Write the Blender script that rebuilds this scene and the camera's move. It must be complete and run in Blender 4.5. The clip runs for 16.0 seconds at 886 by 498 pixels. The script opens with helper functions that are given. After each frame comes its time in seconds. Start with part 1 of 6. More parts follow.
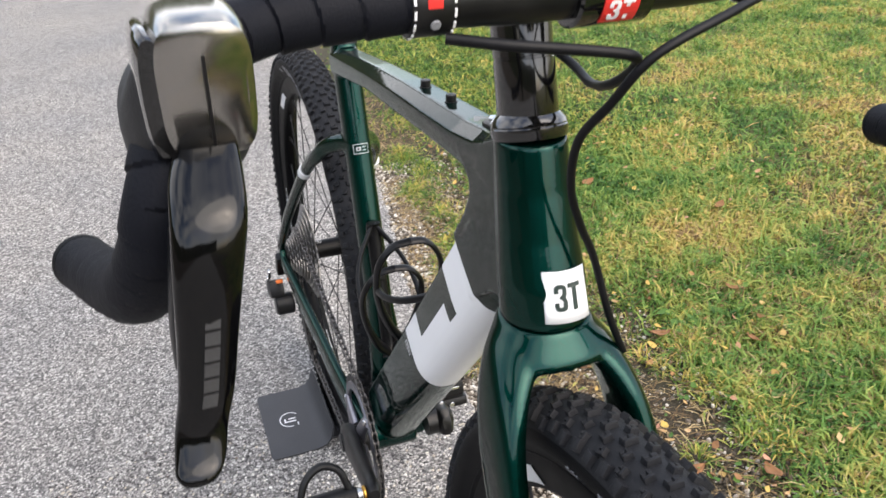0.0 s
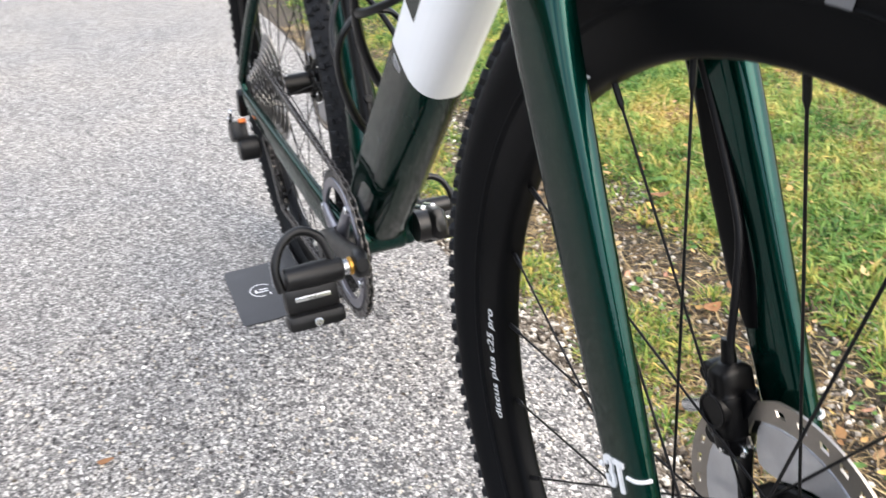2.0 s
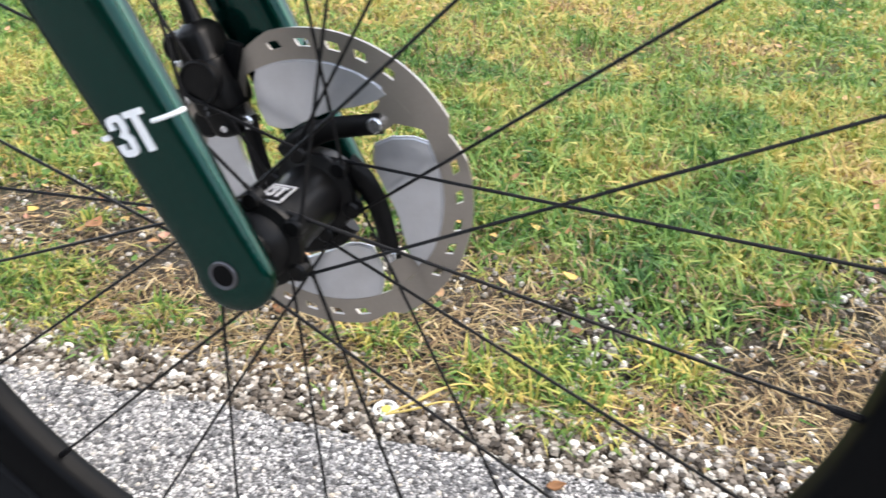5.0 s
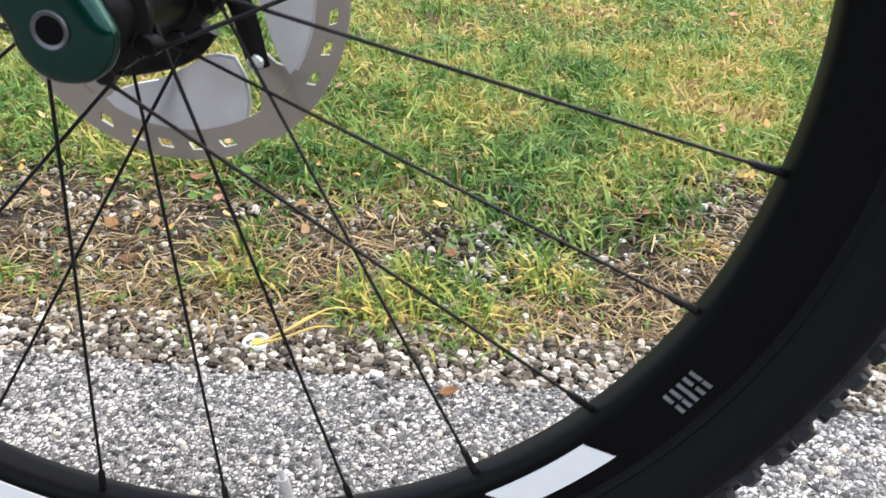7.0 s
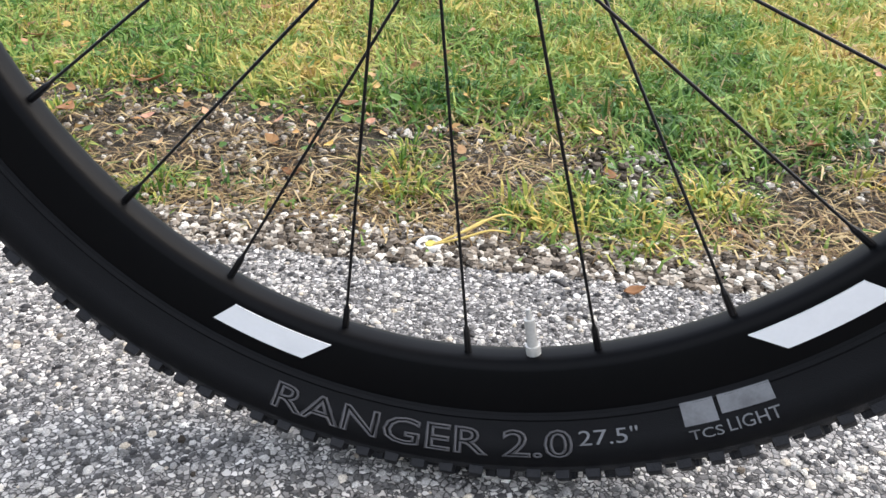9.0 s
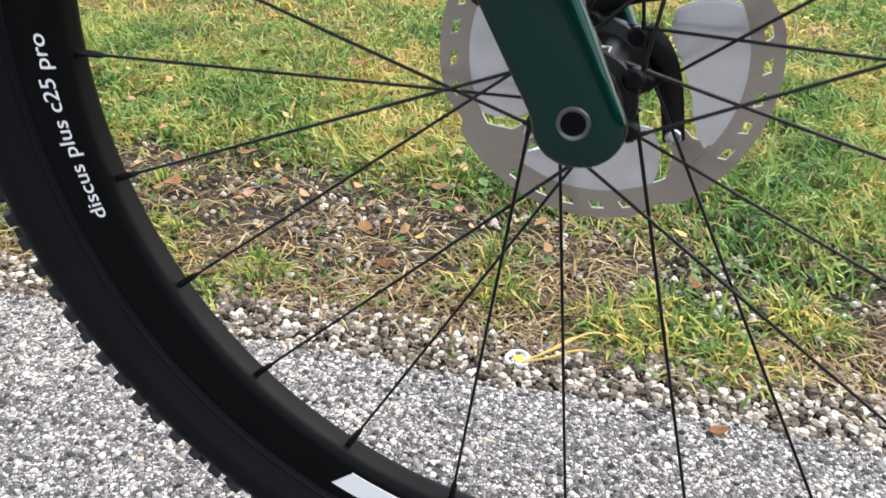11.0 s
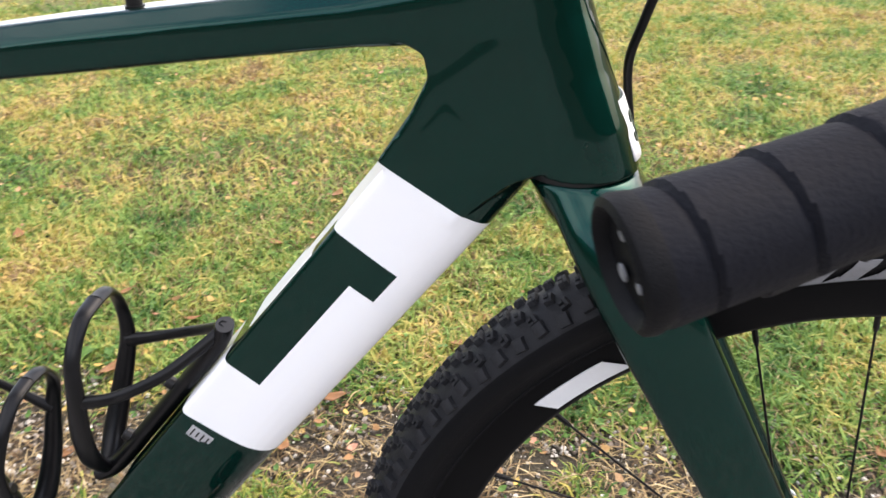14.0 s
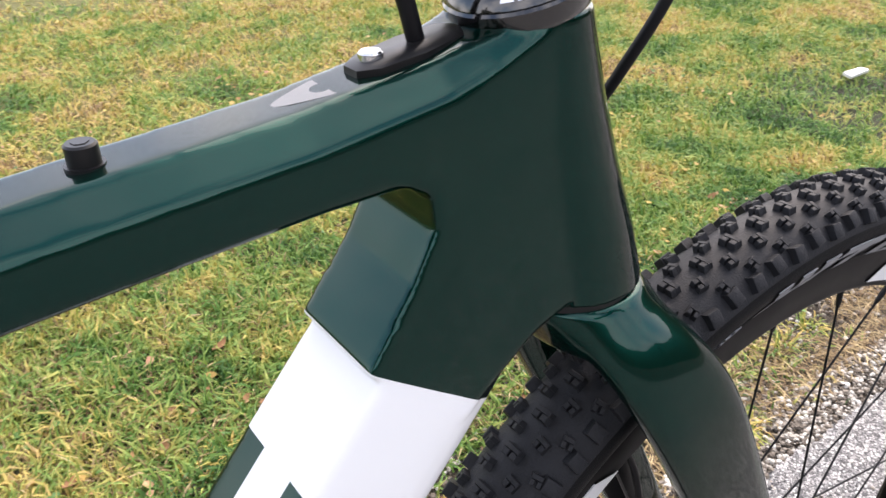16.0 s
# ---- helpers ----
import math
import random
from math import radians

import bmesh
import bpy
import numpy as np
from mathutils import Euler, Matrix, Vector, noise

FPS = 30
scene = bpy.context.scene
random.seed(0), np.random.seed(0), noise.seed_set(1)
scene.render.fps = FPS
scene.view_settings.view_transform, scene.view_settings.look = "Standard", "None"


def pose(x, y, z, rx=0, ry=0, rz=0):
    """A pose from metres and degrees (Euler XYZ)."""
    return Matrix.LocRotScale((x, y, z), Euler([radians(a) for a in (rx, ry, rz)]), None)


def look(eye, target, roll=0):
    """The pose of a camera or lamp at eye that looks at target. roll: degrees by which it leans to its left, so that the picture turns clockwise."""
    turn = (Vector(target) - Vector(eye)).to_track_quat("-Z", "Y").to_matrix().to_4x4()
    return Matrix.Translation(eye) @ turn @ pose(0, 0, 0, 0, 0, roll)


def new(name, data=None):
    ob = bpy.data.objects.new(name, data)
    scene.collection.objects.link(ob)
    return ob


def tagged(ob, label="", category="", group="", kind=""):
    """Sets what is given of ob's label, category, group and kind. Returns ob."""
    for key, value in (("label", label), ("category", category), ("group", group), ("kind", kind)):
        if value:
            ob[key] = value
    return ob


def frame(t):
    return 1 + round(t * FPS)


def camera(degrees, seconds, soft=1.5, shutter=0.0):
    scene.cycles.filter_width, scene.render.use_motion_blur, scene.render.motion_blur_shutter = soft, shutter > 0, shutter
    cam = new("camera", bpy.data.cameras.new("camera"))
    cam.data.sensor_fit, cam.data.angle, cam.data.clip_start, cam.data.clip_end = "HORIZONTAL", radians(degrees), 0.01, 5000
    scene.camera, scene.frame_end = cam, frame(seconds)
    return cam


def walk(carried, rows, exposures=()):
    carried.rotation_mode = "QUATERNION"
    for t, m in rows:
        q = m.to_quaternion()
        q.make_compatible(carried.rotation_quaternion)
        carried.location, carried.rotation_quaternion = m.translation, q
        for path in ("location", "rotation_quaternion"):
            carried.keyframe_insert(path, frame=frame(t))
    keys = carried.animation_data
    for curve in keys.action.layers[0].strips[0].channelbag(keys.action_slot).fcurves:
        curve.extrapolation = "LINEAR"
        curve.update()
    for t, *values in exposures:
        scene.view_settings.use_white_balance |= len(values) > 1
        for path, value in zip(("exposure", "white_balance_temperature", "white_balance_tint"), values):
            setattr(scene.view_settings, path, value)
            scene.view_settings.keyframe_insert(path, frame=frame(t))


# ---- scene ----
cam = camera(56.9, 16.0, shutter=0.25)
PATH = [
    (0, (0.248, -0.224, 1.005), (-1.42, 0.365, 0.073), -1.5),
    (0.5, (0.261, -0.209, 0.948), (-1.447, 0.254, 0.016), -1.7),
    (1, (0.271, -0.206, 0.884), (-1.448, 0.217, -0.046), -1.7),
    (1.5, (0.264, -0.228, 0.803), (-1.448, 0.218, -0.131), -2.4),
    (2, (0.233, -0.257, 0.709), (-1.405, 0.401, -0.23), -2.8),
    (2.5, (0.193, -0.294, 0.628), (-1.26, 0.721, -0.298), -1.7),
    (3, (0.148, -0.323, 0.567), (-1.12, 0.917, -0.358), -1.7),
    (3.5, (0.134, -0.321, 0.538), (-0.916, 1.109, -0.384), -1.2),
    (4, (0.13, -0.319, 0.528), (-0.726, 1.237, -0.391), -1.1),
    (4.5, (0.135, -0.321, 0.519), (-0.565, 1.312, -0.399), -1.1),
    (5, (0.175, -0.312, 0.509), (-0.364, 1.376, -0.419), -0.9),
    (5.2, (0.191, -0.308, 0.505), (-0.267, 1.408, -0.415), -0.9),
    (7.3, (0.139, -0.323, 0.377), (-0.054, 1.453, -0.522), 0.1),
    (7.5, (0.121, -0.329, 0.361), (-0.091, 1.443, -0.542), 0.1),
    (8, (0.076, -0.35, 0.335), (-0.193, 1.411, -0.573), 0.2),
    (8.2, (0.072, -0.355, 0.329), (-0.222, 1.401, -0.582), 0.1),
    (10.3, (0.046, -0.372, 0.366), (-0.376, 1.357, -0.545), 0.2),
    (10.5, (0.038, -0.369, 0.391), (-0.403, 1.356, -0.521), 0.3),
    (11, (0.036, -0.355, 0.443), (-0.465, 1.351, -0.473), 0.2),
    (11.5, (0.041, -0.345, 0.5), (-0.523, 1.339, -0.419), 0.2),
    (12, (0.01, -0.37, 0.606), (-0.611, 1.292, -0.318), 0.4),
    (12.5, (-0.017, -0.393, 0.7), (-0.725, 1.241, -0.211), -1.1),
    (13, (-0.05, -0.408, 0.777), (-0.728, 1.241, -0.13), -1.7),
    (13.5, (-0.114, -0.416, 0.854), (-0.659, 1.261, -0.09), -2.9),
    (14, (-0.204, -0.427, 0.88), (-0.438, 1.321, -0.063), -2.9),
    (14.5, (-0.274, -0.407, 0.892), (-0.091, 1.358, -0.032), -3.0),
    (15, (-0.335, -0.335, 0.883), (0.238, 1.345, -0.039), -2.6),
    (15.5, (-0.371, -0.269, 0.899), (0.409, 1.292, -0.079), -1.7),
    (16, (-0.393, -0.215, 0.885), (0.597, 1.215, -0.103), -1.3),
]
walk(cam, [(t, look(eye, target, roll)) for t, eye, target, roll in PATH],
     exposures=[(s, 1.66 + d, kelvin, tint) for s, d, kelvin, tint in (
         (0, -0.33, 6500, 11), (0.5, -0.12, 6500, 10), (1.5, -0.06, 6500, 10), (2.5, 0.22, 6450, 10), (3.5, 0.22, 6450, 11), (4.0, 0.16, 6400, 11), (4.5, 0.11, 6350, 10), (5.2, 0.05, 6350, 10), (7.3, -0.10, 6350, 10), (8.2, -0.13, 6350, 10),
         (11.0, -0.08, 6400, 10), (12.0, 0.13, 6300, 9), (12.5, 0.26, 6350, 9), (13.0, 0.13, 6600, 14), (13.5, 0.14, 6500, 15), (14.5, 0.06, 6800, 14), (15.5, 0.02, 6750, 16), (16.0, 0.04, 6600, 16))])

# ---- world and sun: bright overcast autumn day ----
SUN_EL, SUN_AZ = 46.0, 62.0
world = bpy.data.worlds.new("overcast_sky")
scene.world = world
world.use_nodes = True
wn, wl = world.node_tree.nodes, world.node_tree.links
sky = wn.new("ShaderNodeTexSky")
sky.sky_type = "NISHITA"
sky.sun_disc = False
sky.sun_elevation, sky.sun_rotation = radians(SUN_EL), radians(SUN_AZ)
sky.air_density, sky.dust_density, sky.ozone_density = 1.0, 3.0, 1.0
veil = wn.new("ShaderNodeHueSaturation")
veil.inputs["Saturation"].default_value = 0.95
wl.new(sky.outputs[0], veil.inputs["Color"])
# broken white cloud all over the sky
cloud = wn.new("ShaderNodeTexNoise")
cloud.inputs["Scale"].default_value, cloud.inputs["Detail"].default_value, cloud.inputs["Roughness"].default_value = 2.6, 7, 0.55
wl.new(wn.new("ShaderNodeTexCoord").outputs["Generated"], cloud.inputs["Vector"])
cover_fac = wn.new("ShaderNodeMapRange")
cover_fac.inputs["From Min"].default_value, cover_fac.inputs["From Max"].default_value = 0.40, 0.62
cover_fac.inputs["To Max"].default_value = 0.9
wl.new(cloud.outputs["Fac"], cover_fac.inputs["Value"])
clouds = wn.new("ShaderNodeMix")
clouds.data_type = "RGBA"
clouds.inputs["B"].default_value = (7.0, 7.0, 7.15, 1)
wl.new(cover_fac.outputs[0], clouds.inputs["Factor"])
wl.new(veil.outputs[0], clouds.inputs["A"])
wl.new(clouds.outputs["Result"], wn["Background"].inputs["Color"])
wn["Background"].inputs["Strength"].default_value = 0.15
sun = new("sun", bpy.data.lights.new("sun", "SUN"))
sun.data.energy, sun.data.angle, sun.data.color = 0.80, radians(60), (1.0, 0.90, 0.76)
sun.matrix_world = look((0, 0, 0), (-math.sin(radians(SUN_AZ)) * math.cos(radians(SUN_EL)),
                                    -math.cos(radians(SUN_AZ)) * math.cos(radians(SUN_EL)), -math.sin(radians(SUN_EL))))


# ---- materials ----
def material(name, color, rough=0.5, metal=0.0, coat=0.0, grain=0.0, scale=200.0, bump=0.0, wear=0.0, wear_scale=8.0,
             wear_color=None, spec=0.5, coat_rough=0.03, coat_ior=1.5, edge=(1, 1, 1)):
    """A surface with fine grain and a second, larger scale of wear."""
    m = bpy.data.materials.new(name)
    m.use_nodes = True
    n, l = m.node_tree.nodes, m.node_tree.links
    b = n["Principled BSDF"]
    b.inputs["Roughness"].default_value = rough
    b.inputs["Metallic"].default_value = metal
    b.inputs["Coat Weight"].default_value = coat
    b.inputs["Coat Roughness"].default_value = coat_rough
    b.inputs["Coat IOR"].default_value = coat_ior
    b.inputs["Specular IOR Level"].default_value = spec
    b.inputs["Specular Tint"].default_value = (*edge, 1)
    co = n.new("ShaderNodeTexCoord")
    fine = n.new("ShaderNodeTexNoise")
    fine.inputs["Scale"].default_value, fine.inputs["Detail"].default_value = scale, 4
    l.new(co.outputs["Object"], fine.inputs["Vector"])
    big = n.new("ShaderNodeTexNoise")
    big.inputs["Scale"].default_value, big.inputs["Detail"].default_value = wear_scale, 5
    l.new(co.outputs["Object"], big.inputs["Vector"])
    g = n.new("ShaderNodeMix")
    g.data_type = "RGBA"
    g.inputs["A"].default_value = (*[c * (1 - grain) for c in color], 1)
    g.inputs["B"].default_value = (*[min(1, c * (1 + grain)) for c in color], 1)
    l.new(fine.outputs["Fac"], g.inputs["Factor"])
    w = n.new("ShaderNodeMix")
    w.data_type = "RGBA"
    w.inputs["B"].default_value = (*(wear_color or [c * 0.6 for c in color]), 1)
    mr = n.new("ShaderNodeMapRange")
    mr.inputs["From Min"].default_value, mr.inputs["From Max"].default_value = 0.45, 0.75
    mr.inputs["To Max"].default_value = wear
    l.new(big.outputs["Fac"], mr.inputs["Value"])
    l.new(mr.outputs[0], w.inputs["Factor"])
    l.new(g.outputs["Result"], w.inputs["A"])
    l.new(w.outputs["Result"], b.inputs["Base Color"])
    rr = n.new("ShaderNodeMapRange")
    rr.inputs["To Min"].default_value, rr.inputs["To Max"].default_value = rough * 0.85, min(1, rough * 1.2)
    l.new(big.outputs["Fac"], rr.inputs["Value"])
    l.new(rr.outputs[0], b.inputs["Roughness"])
    if bump:
        bp = n.new("ShaderNodeBump")
        bp.inputs["Strength"].default_value, bp.inputs["Distance"].default_value = 0.6, bump
        l.new(fine.outputs["Fac"], bp.inputs["Height"])
        l.new(bp.outputs[0], b.inputs["Normal"])
    return m


def math_node(nt, op, a, b=None, c=None):
    """One arithmetic node; a, b, c are sockets or numbers."""
    nd = nt.nodes.new("ShaderNodeMath")
    nd.operation = op
    for k, v in enumerate((a, b, c)):
        if v is None:
            continue
        if isinstance(v, (int, float)):
            nd.inputs[k].default_value = v
        else:
            nt.links.new(v, nd.inputs[k])
    return nd.outputs[0]


# down tube line in the x-z plane: origin O, direction down the tube D, normal N towards the front wheel
DT_O = Vector((-0.250, 0, 0.703))
DT_D = Vector((-0.66, 0, -0.751)).normalized()
DT_N = Vector((0.751, 0, -0.66)).normalized()


def paint_material():
    """Dark green metallic lacquer; on the down tube the white band with its dark block mark."""
    m = material("green_lacquer", (0.0006, 0.0290, 0.0220), rough=0.25, metal=0.85, spec=0.02, coat=1.0, grain=0.3, scale=2500, wear=0.12,
                 wear_scale=30, coat_rough=0.05, coat_ior=1.31, edge=(0.14, 0.36, 0.33))
    nt = m.node_tree
    b = nt.nodes["Principled BSDF"]
    co = nt.nodes.new("ShaderNodeTexCoord")
    sep = nt.nodes.new("ShaderNodeSeparateXYZ")
    nt.links.new(co.outputs["Object"], sep.inputs[0])
    X, Y, Z = sep.outputs

    def along(d):
        off = -(DT_O.x * d.x + DT_O.z * d.z)
        return math_node(nt, "ADD", math_node(nt, "ADD", math_node(nt, "MULTIPLY", X, d.x), math_node(nt, "MULTIPLY", Z, d.z)), off)
    s, q = along(DT_D), along(DT_N)
    absy = math_node(nt, "ABSOLUTE", Y)

    def between(v, lo, hi):
        return math_node(nt, "MULTIPLY", math_node(nt, "GREATER_THAN", v, lo), math_node(nt, "LESS_THAN", v, hi))
    st = math_node(nt, "ADD", s, math_node(nt, "MULTIPLY", q, 0.09))
    band = math_node(nt, "MULTIPLY", between(st, BAND[0], BAND[1]), between(q, -0.06, 0.06))
    head = math_node(nt, "MULTIPLY", math_node(nt, "MULTIPLY", between(s, MARK[0], MARK[1]), between(q, -0.045, MARK[5])), math_node(nt, "GREATER_THAN", absy, 0.0125))
    stem_ = math_node(nt, "MULTIPLY", between(s, MARK[0], MARK[2]), between(q, MARK[4], MARK[3]))
    # the other side's mark reaches over the far edge
    far = math_node(nt, "MULTIPLY", math_node(nt, "GREATER_THAN", Y, 0.0085), between(s, MARK[0], MARK[1] + 0.020))
    far2 = math_node(nt, "MULTIPLY", math_node(nt, "GREATER_THAN", Y, 0.0165), between(s, MARK[1], MARK[2]))
    mark = math_node(nt, "MAXIMUM", math_node(nt, "MAXIMUM", head, stem_), math_node(nt, "MAXIMUM", far, far2))
    mask = math_node(nt, "MULTIPLY", band, math_node(nt, "SUBTRACT", 1.0, mark))
    # bottle bosses and cables stay green above the tube
    old = b.inputs["Base Color"].links[0].from_socket
    mix = nt.nodes.new("ShaderNodeMix")
    mix.data_type = "RGBA"
    nt.links.new(mask, mix.inputs["Factor"])
    nt.links.new(old, mix.inputs["A"])
    mix.inputs["B"].default_value = (0.80, 0.805, 0.81, 1)
    nt.links.new(mix.outputs["Result"], b.inputs["Base Color"])
    nt.links.new(math_node(nt, "MULTIPLY", math_node(nt, "SUBTRACT", 1.0, mask), 0.85), b.inputs["Metallic"])
    nt.links.new(math_node(nt, "MULTIPLY", math_node(nt, "SUBTRACT", 1.0, math_node(nt, "MULTIPLY", mask, 0.6)), 1.0), b.inputs["Coat Weight"])
    return m


BAND = (0.014, 0.243)
MARK = (0.067, 0.0905, 0.190, -0.0055, -0.0335, 0.012)
M_PAINT = paint_material()
M_FORK = material("green_lacquer_fork", (0.0006, 0.0290, 0.0220), rough=0.25, metal=0.85, spec=0.02, coat=1.0, grain=0.3, scale=2500, wear=0.12, wear_scale=30, coat_rough=0.05, coat_ior=1.31, edge=(0.14, 0.36, 0.33))
M_WHITE = material("white_print", (0.72, 0.73, 0.74), rough=0.4, grain=0.03, scale=400, wear=0.15, wear_scale=60, wear_color=(0.6, 0.6, 0.6))
M_STICKER = material("pale_grey_foil", (0.42, 0.425, 0.44), rough=0.4, metal=0.3, grain=0.15, scale=700, wear=0.3, wear_scale=90)
M_GREY_PRINT = material("grey_print", (0.20, 0.205, 0.22), rough=0.6, grain=0.15, scale=700, wear=0.3, wear_scale=60)
M_DIM_PRINT = material("dim_grey_outline", (0.055, 0.055, 0.06), rough=0.6, grain=0.1, scale=700)
M_SIDE_PRINT = material("sidewall_grey_print", (0.13, 0.135, 0.145), rough=0.6, grain=0.2, scale=700, wear=0.5, wear_scale=90, wear_color=(0.02, 0.02, 0.02))
M_RED = material("red_print", (0.62, 0.03, 0.025), rough=0.4, grain=0.05, scale=300)
M_TYRE = material("tyre_rubber", (0.0105, 0.0112, 0.0135), rough=0.6, grain=0.35, scale=900, bump=0.0006, wear=0.45, wear_scale=26, wear_color=(0.0165, 0.0168, 0.0180), spec=0.22)
M_SIDEWALL = material("tyre_sidewall", (0.0018, 0.0021, 0.0030), rough=0.55, grain=0.3, scale=1500, bump=0.0003, wear=0.25, wear_scale=20, wear_color=(0.004, 0.004, 0.004), spec=0.12)
M_RIM = material("rim_black", (0.0007, 0.0009, 0.0014), rough=0.42, grain=0.2, scale=900, wear=0.3, wear_scale=40, spec=0.09)
M_DECAL = material("rim_decal_white", (0.66, 0.67, 0.68), rough=0.35, grain=0.04, scale=400, wear=0.15, wear_scale=60)
M_SPOKE = material("spoke_black", (0.006, 0.006, 0.007), rough=0.38, metal=0.3, grain=0.2, scale=900, wear=0.5, wear_scale=60, wear_color=(0.02, 0.018, 0.016), spec=0.2)
M_BLACK = material("black_anodised", (0.005, 0.005, 0.0055), rough=0.36, spec=0.3, grain=0.2, scale=800, wear=0.4, wear_scale=50, wear_color=(0.018, 0.017, 0.016))
M_GLOSS = material("black_gloss", (0.003, 0.003, 0.0032), rough=0.12, spec=0.5, coat=0.8, coat_rough=0.03, grain=0.2, scale=600, wear=0.3, wear_scale=50)
M_HUBPRINT = material("hub_print_white", (0.42, 0.42, 0.43), rough=0.5, grain=0.2, scale=700, wear=0.4, wear_scale=120, wear_color=(0.1, 0.1, 0.1))
M_LEVER_PRINT = material("lever_print", (0.030, 0.030, 0.031), rough=0.5, grain=0.3, scale=700)
M_LEVER = material("lever_gloss", (0.0015, 0.0015, 0.0017), rough=0.07, spec=0.36, grain=0.2, scale=600, wear=0.3, wear_scale=50)
M_HUB = material("hub_black", (0.0022, 0.0022, 0.0025), rough=0.34, spec=0.16, grain=0.2, scale=800, wear=0.35, wear_scale=70, wear_color=(0.014, 0.013, 0.012))
M_HOOD = material("hood_rubber", (0.010, 0.010, 0.011), rough=0.55, grain=0.2, scale=900, bump=0.0003, wear=0.3, wear_scale=40)
M_TAPE = material("bar_tape", (0.0045, 0.0051, 0.0080), rough=0.6, spec=0.12, grain=0.3, scale=700, bump=0.0005, wear=0.5, wear_scale=45, wear_color=(0.0085, 0.009, 0.012))
M_STEEL = material("rotor_steel", (0.345, 0.315, 0.282), rough=0.33, metal=0.9, grain=0.08, scale=600, wear=0.45, wear_scale=30, wear_color=(0.30, 0.27, 0.24))
M_ALU = material("rotor_fin_aluminium", (0.60, 0.61, 0.64), rough=0.30, metal=0.85, grain=0.04, scale=500, wear=0.35, wear_scale=35, wear_color=(0.33, 0.32, 0.32))
M_SILVER = material("polished_steel", (0.65, 0.66, 0.68), rough=0.22, metal=1.0, grain=0.05, scale=400, wear=0.2)
M_CHAIN = material("chain_steel", (0.16, 0.15, 0.145), rough=0.38, metal=0.85, grain=0.3, scale=900, wear=0.5, wear_scale=80, wear_color=(0.05, 0.045, 0.04))
M_CASS = material("cassette_steel", (0.30, 0.29, 0.28), rough=0.36, metal=0.9, grain=0.2, scale=500, wear=0.5, wear_scale=50, wear_color=(0.12, 0.11, 0.10))
M_RING = material("chainring_grey", (0.21, 0.205, 0.235), rough=0.30, metal=0.8, grain=0.1, scale=500, wear=0.5, wear_scale=40)
M_AXLE = material("worn_axle_metal", (0.10, 0.10, 0.11), rough=0.35, metal=0.8, grain=0.15, scale=500, wear=0.6, wear_scale=90, wear_color=(0.03, 0.03, 0.032))
M_GOLD = material("brass_washer", (0.75, 0.42, 0.09), rough=0.3, metal=1.0, grain=0.1, scale=500)
M_ORANGE = material("orange_anodised", (0.55, 0.14, 0.03), rough=0.35, metal=0.6, grain=0.1, scale=500)
M_CARBON = material("cage_carbon", (0.003, 0.003, 0.0035), rough=0.3, spec=0.22, grain=0.4, scale=700, wear=0.2, wear_scale=60, wear_color=(0.016, 0.016, 0.018))
M_PALE = material("pale_print", (0.15, 0.145, 0.14), rough=0.35, grain=0.1, scale=500, wear=0.3, wear_scale=70)
M_HOSE = material("hose_black", (0.004, 0.004, 0.005), rough=0.45, spec=0.2, grain=0.2, scale=600)
M_PLATE = material("stand_grey", (0.030, 0.031, 0.035), rough=0.6, grain=0.2, scale=500, wear=0.4, wear_scale=18, wear_color=(0.05, 0.051, 0.055), bump=0.0004)
M_CAP = material("bottle_cap_white", (0.72, 0.72, 0.70), rough=0.4, grain=0.05, scale=300, wear=0.4, wear_scale=90, wear_color=(0.4, 0.36, 0.28))
M_CAPDOT = material("cap_yellow", (0.55, 0.45, 0.08), rough=0.5, grain=0.2, scale=300)
M_NOSE = material("hood_nose_gloss", (0.36, 0.345, 0.32), rough=0.16, metal=1.0, grain=0.1, scale=500, wear=0.3, wear_scale=50)
M_STRAWY = material("yellow_stalk", (0.50, 0.38, 0.10), rough=0.6, grain=0.2, scale=300)
M_GREEN_DOT = material("flag_green", (0.02, 0.25, 0.06), rough=0.5, grain=0.1)

# ---- mesh helpers ----

def part(name, bm, mat, parent=None, label="", smooth=True):
    """Links a bmesh as one mesh object under a thing or a part."""
    me = bpy.data.meshes.new(name)
    bmesh.ops.recalc_face_normals(bm, faces=bm.faces)
    bm.to_mesh(me)
    bm.free()
    for m in (mat if isinstance(mat, (list, tuple)) else [mat]):
        me.materials.append(m)
    if smooth:
        me.shade_smooth()
        me.set_sharp_from_angle(angle=radians(38))
    ob = new(name, me)
    if parent:
        ob.parent = parent
    if label:
        tagged(ob, label)
    return ob


def loft(bm, rings, close=True, caps=True, mat=0):
    """Skins a list of rings, each a list of equally many points."""
    vs = [[bm.verts.new(p) for p in r] for r in rings]
    n = len(vs[0])
    for a, b in zip(vs, vs[1:]):
        for i in range(n if close else n - 1):
            j = (i + 1) % n
            bm.faces.new((a[i], a[j], b[j], b[i])).material_index = mat
    if caps and close:
        bm.faces.new(vs[0][::-1]).material_index = mat
        bm.faces.new(vs[-1]).material_index = mat
    return vs


def finer(rings, k=4):
    """More rings between the given ones, on smooth curves through them."""
    cols = [smooth_path([r[i] for r in rings], k) for i in range(len(rings[0]))]
    return [[c[j] for c in cols] for j in range(len(cols[0]))]


